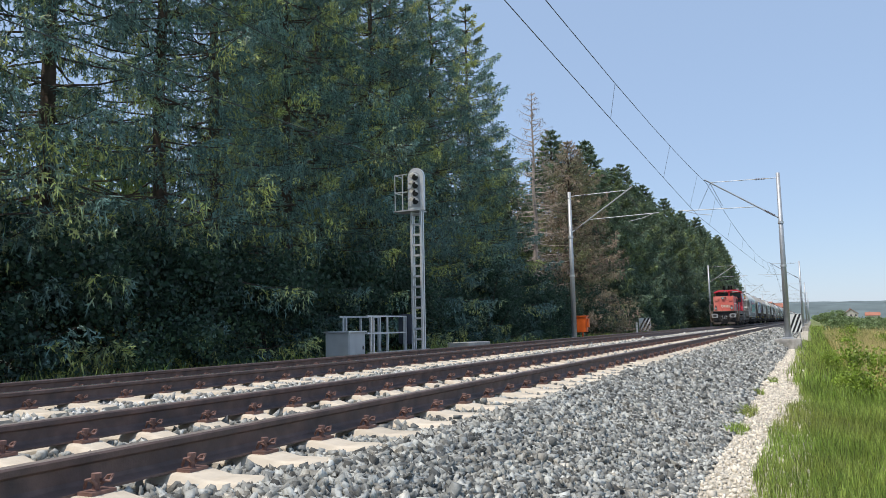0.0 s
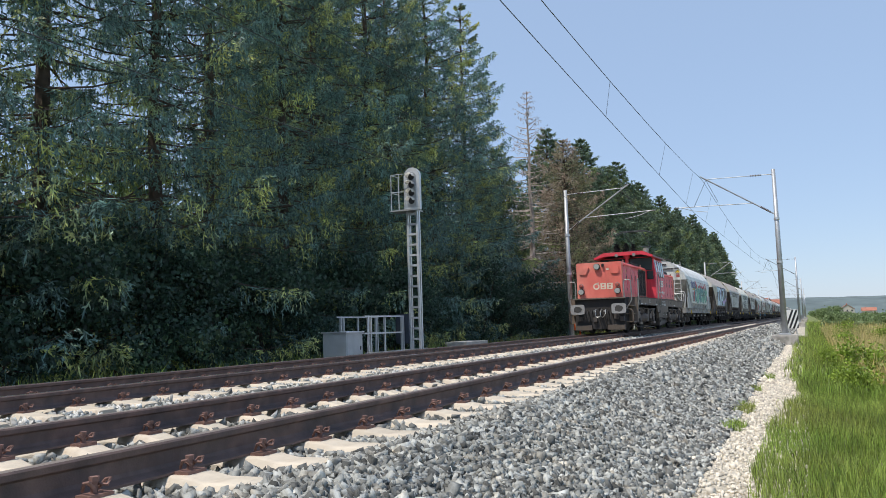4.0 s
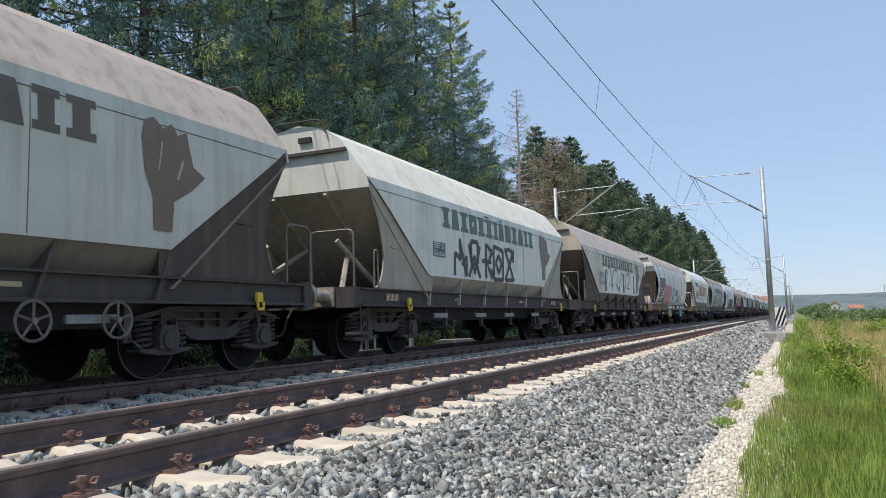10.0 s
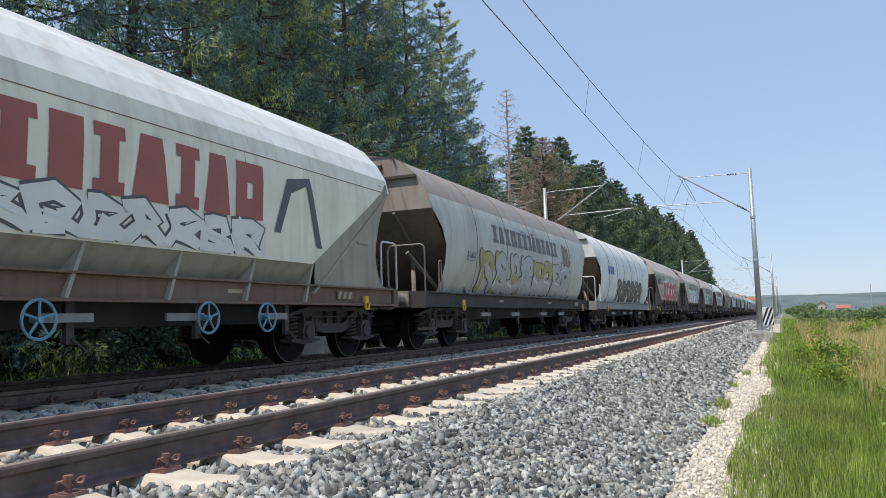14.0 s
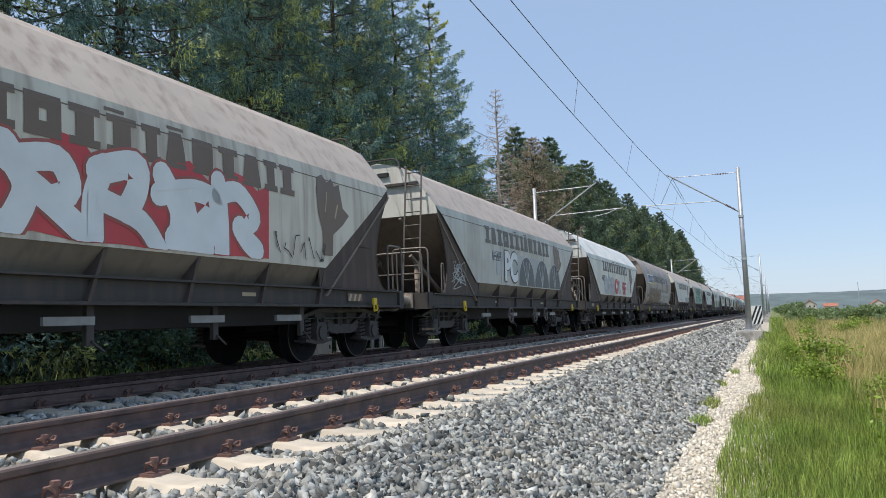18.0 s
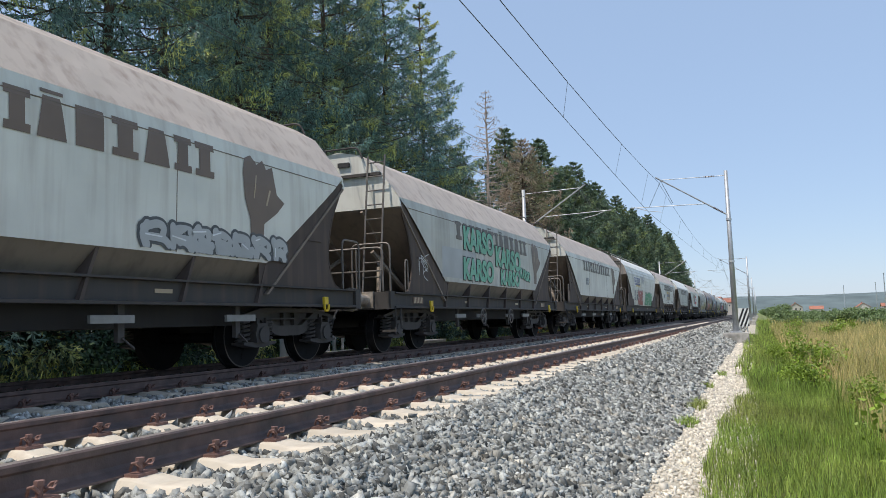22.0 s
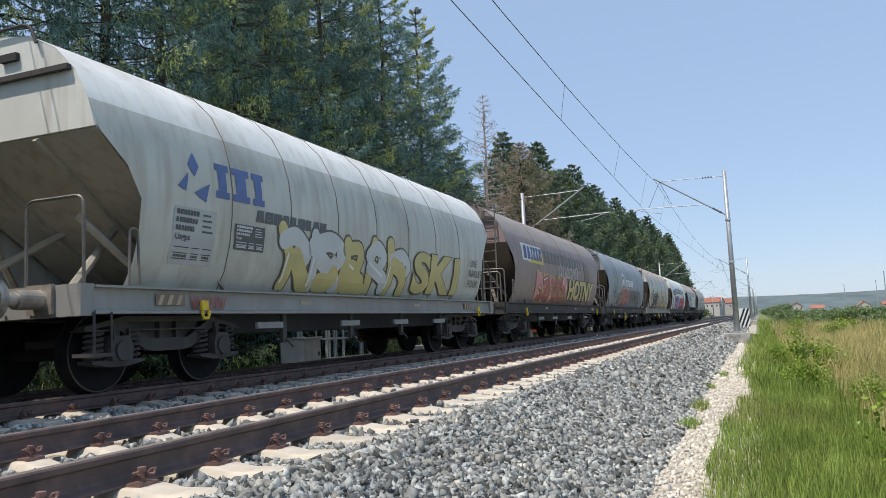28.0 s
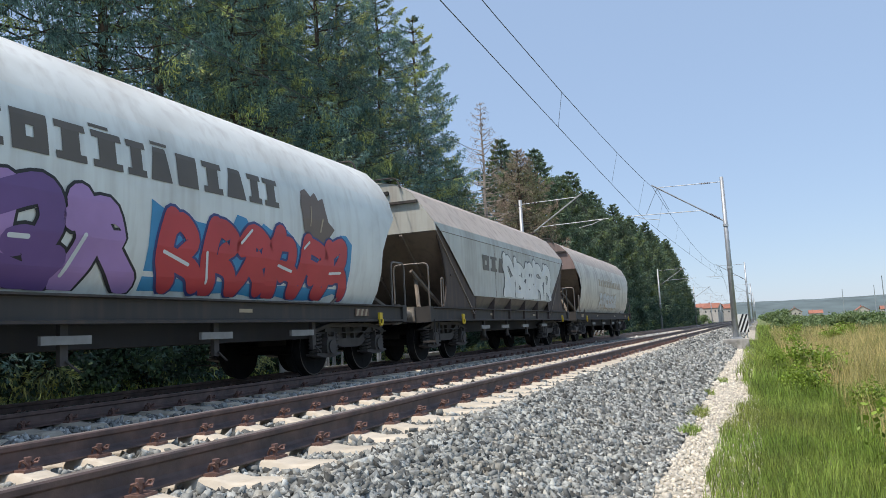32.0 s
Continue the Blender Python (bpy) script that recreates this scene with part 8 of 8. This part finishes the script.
TALL = [spruce(k, 21.0, 4.8, 1.0, 30, 7, n, M["needle_veiled"], size=0.29, thin=0.0165, hang=0.55, plume=0.34) for k, n in ((1, 200), (2, 200), (3, 150))]
MID = [spruce(k, 16.5, 4.6, 0.5, 36, 10, 58, M["needle"], size=0.60, shape=0.70, hang=0.6, thin=0.042, blades_per=3, plume=0.38) for k in (11, 12, 13)]
DEAD = spruce(21, 14.3, 5.2, 1.0, 44, 9, 52, M["needle_dead"], size=0.45, shape=0.74, hang=0.4, thin=0.016)
SNAG = spruce(22, 16.2, 2.6, 3.0, 40, 4, 14, M["dead_wood"], bare=0.55, size=0.6, shape=0.6, hang=0.1, thin=0.008)
ft = "tall spruce tinted blue-green, with drooping branches beside the railway"
r5 = random.Random(11)
spots = [(-4.5, 12.2, 0.95), (-0.5, 11.6, 1.0), (3.2, 12.3, 1.02), (6.6, 11.6, 0.98), (9.8, 12.4, 1.05), (12.8, 11.7, 1.0), (16.0, 12.6, 1.05), (18.8, 11.8, 0.98),
         (21.8, 12.5, 1.04), (24.9, 11.9, 1.0), (28.0, 12.6, 0.98), (31.5, 12.2, 0.98), (36.6, 12.4, 0.93), (40.0, 13.2, 0.62)]
for i, (x, y, s) in enumerate(spots):
    tree("spruce", MID[i % 3] if x < 3 else TALL[2 if x < 14 else i % 2], ft, "spruces along the line", x, y + 1.3, s * (1.18 if 27 < x < 39 else 1.0), r5.uniform(0, 360), s)
for i in range(6, 9):
    tree("spruce", MID[i % 3], "dark spruce in the second row of the wood", "spruces along the line", -4 + 5.0 * i, 19.0 + r5.uniform(-1.5, 1.5), r5.uniform(1.1, 1.35), r5.uniform(0, 360))
tree("dead_spruce", SNAG, "bare dead spruce with thin grey branches", "", 44.2, 12.4, 1.0, 40)
tree("dying_spruce", DEAD, "dying spruce with brown needles", "", 51.0, 12.0, 1.0, 10)
for x, y, s in ((41.5, 15.0, 0.70), (46.5, 15.4, 0.80), (55.5, 14.6, 1.0), (60.0, 13.0, 0.99), (63.2, 12.6, 0.86)):
    tree("spruce", MID[int(x) % 3], "green spruce behind the dying tree", "spruces along the line", x, y, s, r5.uniform(0, 360))
xx = 67.0
k = 0
while xx < 182:
    tree("spruce", MID[k % 3], "dark spruce in the long row beside the railway", "spruces along the line", xx, 12.6 + r5.uniform(-0.6, 0.6), r5.uniform(0.86, 1.05) * (0.90 if xx < 72 else 0.96 + 0.0004 * xx), r5.uniform(0, 360))
    xx += 3.9 + r5.uniform(-0.6, 0.6)
    k += 1


# ---- bushes ----
def bush(seed, w, h, leaves, leaf_len, material, stems=8):
    """A broad-leaved shrub: stems and leaves set in uneven clumps."""
    r = np.random.default_rng(seed)
    clumps = 26
    cs = np.stack([r.uniform(-w, w, clumps), r.uniform(-w, w, clumps) * 0.8, r.random(clumps) ** 0.8 * h], -1)
    cs[:, :2] *= (1.0 - 0.45 * (cs[:, 2:3] / h) ** 1.6)
    which = r.integers(0, clumps, leaves)
    c = cs[which] + r.standard_normal((leaves, 3)) * np.array([0.24, 0.24, 0.20]) * (0.35 + 0.65 * h / 2.5)
    c[:, 2] = np.maximum(c[:, 2], 0.03)
    d = r.standard_normal((leaves, 3)) + np.array([0, 0, -0.25])
    d /= np.linalg.norm(d, axis=1)[:, None]
    u = r.standard_normal((leaves, 3)) + np.array([0, 0, 0.8])
    s = np.cross(d, u)
    s /= np.linalg.norm(s, axis=1)[:, None] + 1e-6
    ln = (leaf_len * r.uniform(0.6, 1.3, leaves))[:, None]
    V = np.stack([c, c + d * ln * 0.42 + s * ln * 0.36, c + d * ln, c + d * ln * 0.42 - s * ln * 0.36], 1).reshape(-1, 3)
    F = np.arange(len(V)).reshape(-1, 4)
    cm = fast_mesh("leaves", V, F, material)
    bm = bmesh.new()
    for k in range(stems):
        q = cs[r.integers(0, clumps)]
        add_rod(bm, (q[0] * 0.2, q[1] * 0.2, -0.1), tuple(float(v) for v in q), 0.02 + 0.004 * h, 5, 0.006)
    sm = bpy.data.meshes.new("stems")
    bm.to_mesh(sm)
    bm.free()
    sm.materials.append(M["trunk"])
    return sm, cm


def shrub(name, meshes, label, group, x, y, s=1.0, turn=0.0):
    t = thing(name, label, "shrub", group, pose(x, y, ground_z(x, y) - 0.03, 0, 0, turn) @ Matrix.Diagonal((s, s, s, 1)))
    put("stem", meshes[0], t)
    put("foliage", meshes[1], t)


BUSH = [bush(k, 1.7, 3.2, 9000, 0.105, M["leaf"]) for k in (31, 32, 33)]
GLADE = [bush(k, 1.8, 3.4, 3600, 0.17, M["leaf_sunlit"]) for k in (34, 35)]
LOW = [bush(k, 0.5, 0.9, 1700, 0.075, M["leaf_light"], 6) for k in (41, 42)]
FIELD = [bush(k, 2.4, 1.6, 4200, 0.17, M["leaf_field"], 8) for k in (51, 52)]
x = -4.0
k = 0
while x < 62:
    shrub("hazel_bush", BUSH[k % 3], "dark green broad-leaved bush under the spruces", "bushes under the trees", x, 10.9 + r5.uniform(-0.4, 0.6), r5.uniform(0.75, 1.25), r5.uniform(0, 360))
    x += r5.uniform(1.7, 2.5)
    k += 1
while x < 180:
    shrub("hazel_bush", BUSH[k % 3], "dark green broad-leaved bush under the spruces", "bushes under the trees", x, 10.2 + r5.uniform(-0.4, 0.5), r5.uniform(1.0, 1.4), r5.uniform(0, 360))
    x += r5.uniform(4, 5)
    k += 1
for x in np.arange(9.0, 46.0, 3.1):  # growth behind the first row of trees, its sunlight put into the leaf colour
    shrub("hazel_bush", GLADE[int(x) % 2], "broad-leaved bush behind the spruces, its leaves coloured as if sunlit", "bushes behind the trees", float(x), 19.5 + r5.uniform(-1.5, 1.5), r5.uniform(1.3, 2.3), r5.uniform(0, 360))
for x, y, s in ((14.8, -4.05, 0.95), (13.9, -3.75, 0.5), (12.9, -3.95, 0.65), (16.5, -4.6, 0.8), (23.5, -3.6, 0.5), (9.5, -4.6, 0.6), (5.2, -4.6, 0.95), (5.8, -5.0, 0.7), (30, -4.4, 0.9), (36, -6.2, 1.0), (43, -7.5, 1.1), (21, -3.6, 0.55), (46, -5.0, 1.1)):
    shrub("weedy_shrub", LOW[int(x * 10) % 2], "bright yellow-green weedy shrub in the tall grass", "shrubs in the meadow", x, y, s, r5.uniform(0, 360))
for i in range(75):
    x = 62 + 150 * r5.random()
    y = -3.0 - (0.03 + 0.085 * r5.random()) * (x + 3)
    shrub("willow_bush", FIELD[i % 2], "grey-green willow bush at the edge of the field", "bushes in the field", x, y, r5.uniform(0.45, 1.0), r5.uniform(0, 360))
for x, y, s in ((230, -6.5, 1.6), (236, -9.5, 2.0), (150, -40, 1.4), (240, 12, 1.6), (228, 15, 1.3), (205, 10.5, 0.8), (190, 11, 0.7), (198, 12, 0.8)):
    shrub("willow_bush", FIELD[int(x) % 2], "rounded green bush far along the line", "bushes in the field", x, y, s, 0)


# ---- grass ----
def blades(name, count, area, height, width, material, seed, edge=None, lean=0.35):
    r = np.random.default_rng(seed)
    x0, x1, y0, y1 = area
    xs = x0 + (x1 - x0) * r.random(count) ** 1.25
    ys = y0 + (y1 - y0) * r.random(count)
    if edge is not None:
        lim = edge(xs)
        ok = ys < lim + 0.05 * r.standard_normal(count)
        xs, ys = xs[ok], ys[ok]
    n = len(xs)
    zs = np.interp(ys, [-400, -60, -9, -4.2, -2.95, -2.1], [-1.6, -1.4, -1.05, -0.98, -0.88, -0.78]) - 0.02
    clump = 0.75 + 0.5 * (0.5 + 0.5 * np.sin(xs * 2.3 + 1.7 * np.sin(ys * 3.1)) * np.cos(ys * 2.7))
    h = height * r.uniform(0.45, 1.15, n) * clump
    az = r.uniform(0, 2 * math.pi, n)
    w = width * r.uniform(0.6, 1.3, n)
    ln = lean * h * r.uniform(0.2, 1.2, n)
    az2 = r.uniform(0, 2 * math.pi, n)
    b = np.stack([xs, ys, zs], -1)
    side = np.stack([np.cos(az), np.sin(az), 0 * az], -1) * w[:, None] / 2
    tilt = np.stack([np.cos(az2), np.sin(az2), 0 * az], -1)
    m = b + tilt * (ln * 0.3)[:, None] + np.array([0, 0, 1.0]) * (h * 0.6)[:, None]
    t = b + tilt * ln[:, None] + np.array([0, 0, 1.0]) * h[:, None]
    V = np.stack([b - side, b + side, m + side * 0.7, m - side * 0.7, t], 1).reshape(-1, 3)
    i = np.arange(n)[:, None] * 5
    F = np.concatenate([i + np.array([[0, 1, 2]]), i + np.array([[0, 2, 3]]), i + np.array([[3, 2, 4]])])
    return fast_mesh(name, V, F, material)


def grass_edge(x):
    return np.interp(x, [0, 4, 6.5, 9, 12.5, 18, 25, 40, 60], [-2.9, -2.60, -2.58, -2.70, -2.98, -2.62, -2.66, -2.55, -2.5]) - 0.05 * np.sin(x * 2.3) - 0.03 * np.sin(x * 7.1)


def meadow():
    for n, area, h, w, m, s, nm in ((60000, (2.4, 16, -5.8, -2.6), 0.19, 0.007, "grass", 1, "green_grass"), (30000, (12, 48, -9, -2.3), 0.30, 0.018, "grass", 2, "green_grass"),
                                    (9000, (4, 14, -8.5, -4.3), 0.60, 0.007, "straw", 3, "dry_grass"), (38000, (14, 62, -9.5, -4.0), 0.72, 0.018, "straw", 4, "dry_grass"),
                                    (9000, (4, 20, -9, -4.1), 0.42, 0.010, "grass", 5, "green_grass"), (14000, (45, 130, -17, -3.2), 0.6, 0.05, "grass", 6, "green_grass"), (14000, (-16, 2.4, -9, -3.15), 0.16, 0.012, "grass", 8, "green_grass"),
                                    (12000, (40, 110, -15, -4.6), 0.85, 0.045, "straw", 7, "dry_grass")):
        me = blades(nm, n, area, h, w, M[m], s, grass_edge if area[3] > -3.1 else None)
        lab = "tall green meadow grass beside the gravel" if m == "grass" else "dry straw-coloured seeding grass in the meadow"
        tagged(put(nm, me), lab, "grass", kind="stuff")
    for x, y in ((8.6, -2.22), (8.9, -2.26), (9.3, -2.24), (6.9, -2.22), (7.2, -2.26), (15.2, -2.32), (16.0, -2.30), (12.2, -2.2), (38.0, -2.6)):
        me = blades("grass_tuft", 160, (x - 0.14, x + 0.14, y - 0.10, y + 0.10), 0.12, 0.008, M["grass"], int(x * 10), None, 0.8)
        tagged(put("grass_tuft", me), "small grass tuft growing in the pale gravel", "grass tuft", "tufts in the gravel")
    me = blades("verge_grass", 5000, (0, 70, 8.0, 10.5), 0.35, 0.03, M["grass"], 71)
    me.transform(Matrix.Translation((0, 0, 0.35)))
    tagged(put("verge_grass", me), "dark grass at the foot of the trees", "grass", kind="stuff")


meadow()


# ---- distance ----
def hills():
    for name, x, y0, y1, h, seed in (("wooded_hills", 2600, -2400, 1500, 80, 1), ("wooded_hills", 3400, -3600, 2400, 105, 2)):
        n = 90
        verts, faces = [], []
        for i in range(n + 1):
            y = y0 + (y1 - y0) * i / n
            hh = h * (0.75 + 0.25 * noise.noise(Vector((y * 0.0011, seed * 7.0, 0))) + 0.06 * noise.noise(Vector((y * 0.012, seed, 3))))
            verts += [(x, y, -5), (x + 250, y, hh * 0.7), (x + 600, y, hh)]
            if i:
                a, b = 3 * (i - 1), 3 * i
                faces += [(a, b, b + 1, a + 1), (a + 1, b + 1, b + 2, a + 2)]
        tagged(put(name, obj_from(name, verts, faces, M["hill"], True)), "long low wooded hills tinted blue-grey as by haze", "hill", kind="structure")


hills()


def house(x, y, w, d, h, turn, group="houses of the village"):
    t = thing("house", "village house with pale walls and red tiled roof", "house", group, pose(x, y, ground_z(x, y) + (6.0 if y > 0 else -0.6), 0, 0, turn))
    part("wall", box(-w / 2, w / 2, -d / 2, d / 2, -7.0, h), M["plaster"], t)
    bm = bmesh.new()
    add_prism(bm, [(-d / 2 - 0.5, h - 0.15), (0, h + d * 0.36), (d / 2 + 0.5, h - 0.15), (d / 2 + 0.3, h - 0.3), (0, h + d * 0.36 - 0.3), (-d / 2 - 0.3, h - 0.3)], "x", -w / 2 - 0.5, w / 2 + 0.5)
    part("roof", bm, M["tile_roof"], t)
    part("gable", prism([(-d / 2, h), (0, h + d * 0.34), (d / 2, h)], "x", -w / 2 + 0.02, w / 2 - 0.02), M["plaster"], t)
    part("chimney", box(w * 0.2, w * 0.2 + 0.6, -0.3, 0.3, h + d * 0.2, h + d * 0.36 + 0.8), M["tile_roof"], t)
    for k in range(3):
        for z in (1.0, 3.6):
            if z + 1.3 < h:
                xx = -w / 2 + w * (k + 0.5) / 3
                for s in (-1, 1):
                    part("window", box(xx - 0.5, xx + 0.5, *sorted((s * d / 2, s * (d / 2 + 0.04))), z, z + 1.3), M["window"], t)
                yy = -d / 2 + d * (k + 0.5) / 3
                part("window", box(-w / 2 - 0.04, -w / 2, yy - 0.5, yy + 0.5, z, z + 1.3), M["window"], t)


r6 = random.Random(5)
for x, y in ((330, -30), (350, -78), (400, -110), (420, -55), (440, -150),
             (300, 24), (318, 32), (335, 20), (350, 40), (372, 30), (392, 22), (410, 44), (430, 30)):
    house(x * 2.0, y * 1.05, r6.uniform(10, 15), r6.uniform(8, 10), r6.uniform(4.0, 6.0), r6.choice((0, 90, 20, 70)))
for x, y, h in ((180, -28, 9), (200, -42, 9), (215, -52, 9), (190, -46, 9), (170, -60, 10), (205, -73, 9), (240, -34, 9), (260, -28, 9), (150, -62, 9.5)):
    t = thing("lamp_post", "slender grey lamp post far off in the field", "lamp post", "lamp posts in the field", pose(x, y, ground_z(x, y)))
    part("pole", rod((0, 0, -0.3), (0, 0, h), 0.13, 8, 0.08), M["galv"], t)
    part("lamp_head", box(-0.25, 0.25, -0.1, 0.1, h, h + 0.12), M["galv"], t)


def motions():
    for ob, x0 in MOVING:
        rows = []
        for k in range(0, 33):
            rows.append((float(k), pose(x0 - run(float(k)), Y_FAR, 0.0)))
        walk(ob, rows)
    for radius, sets in TURNING.items():
        rows = []
        for k in range(0, 32 * FPS + 1):
            rows.append((k / FPS, Matrix.Rotation(-run(k / FPS) / radius, 4, "Y")))
        walk(sets[0], rows)
        for w in sets[1:]:  # all wheels of one size turn alike
            w.rotation_mode = "QUATERNION"
            w.animation_data_create()
            w.animation_data.action = sets[0].animation_data.action
            w.animation_data.action_slot = sets[0].animation_data.action_slot


motions()
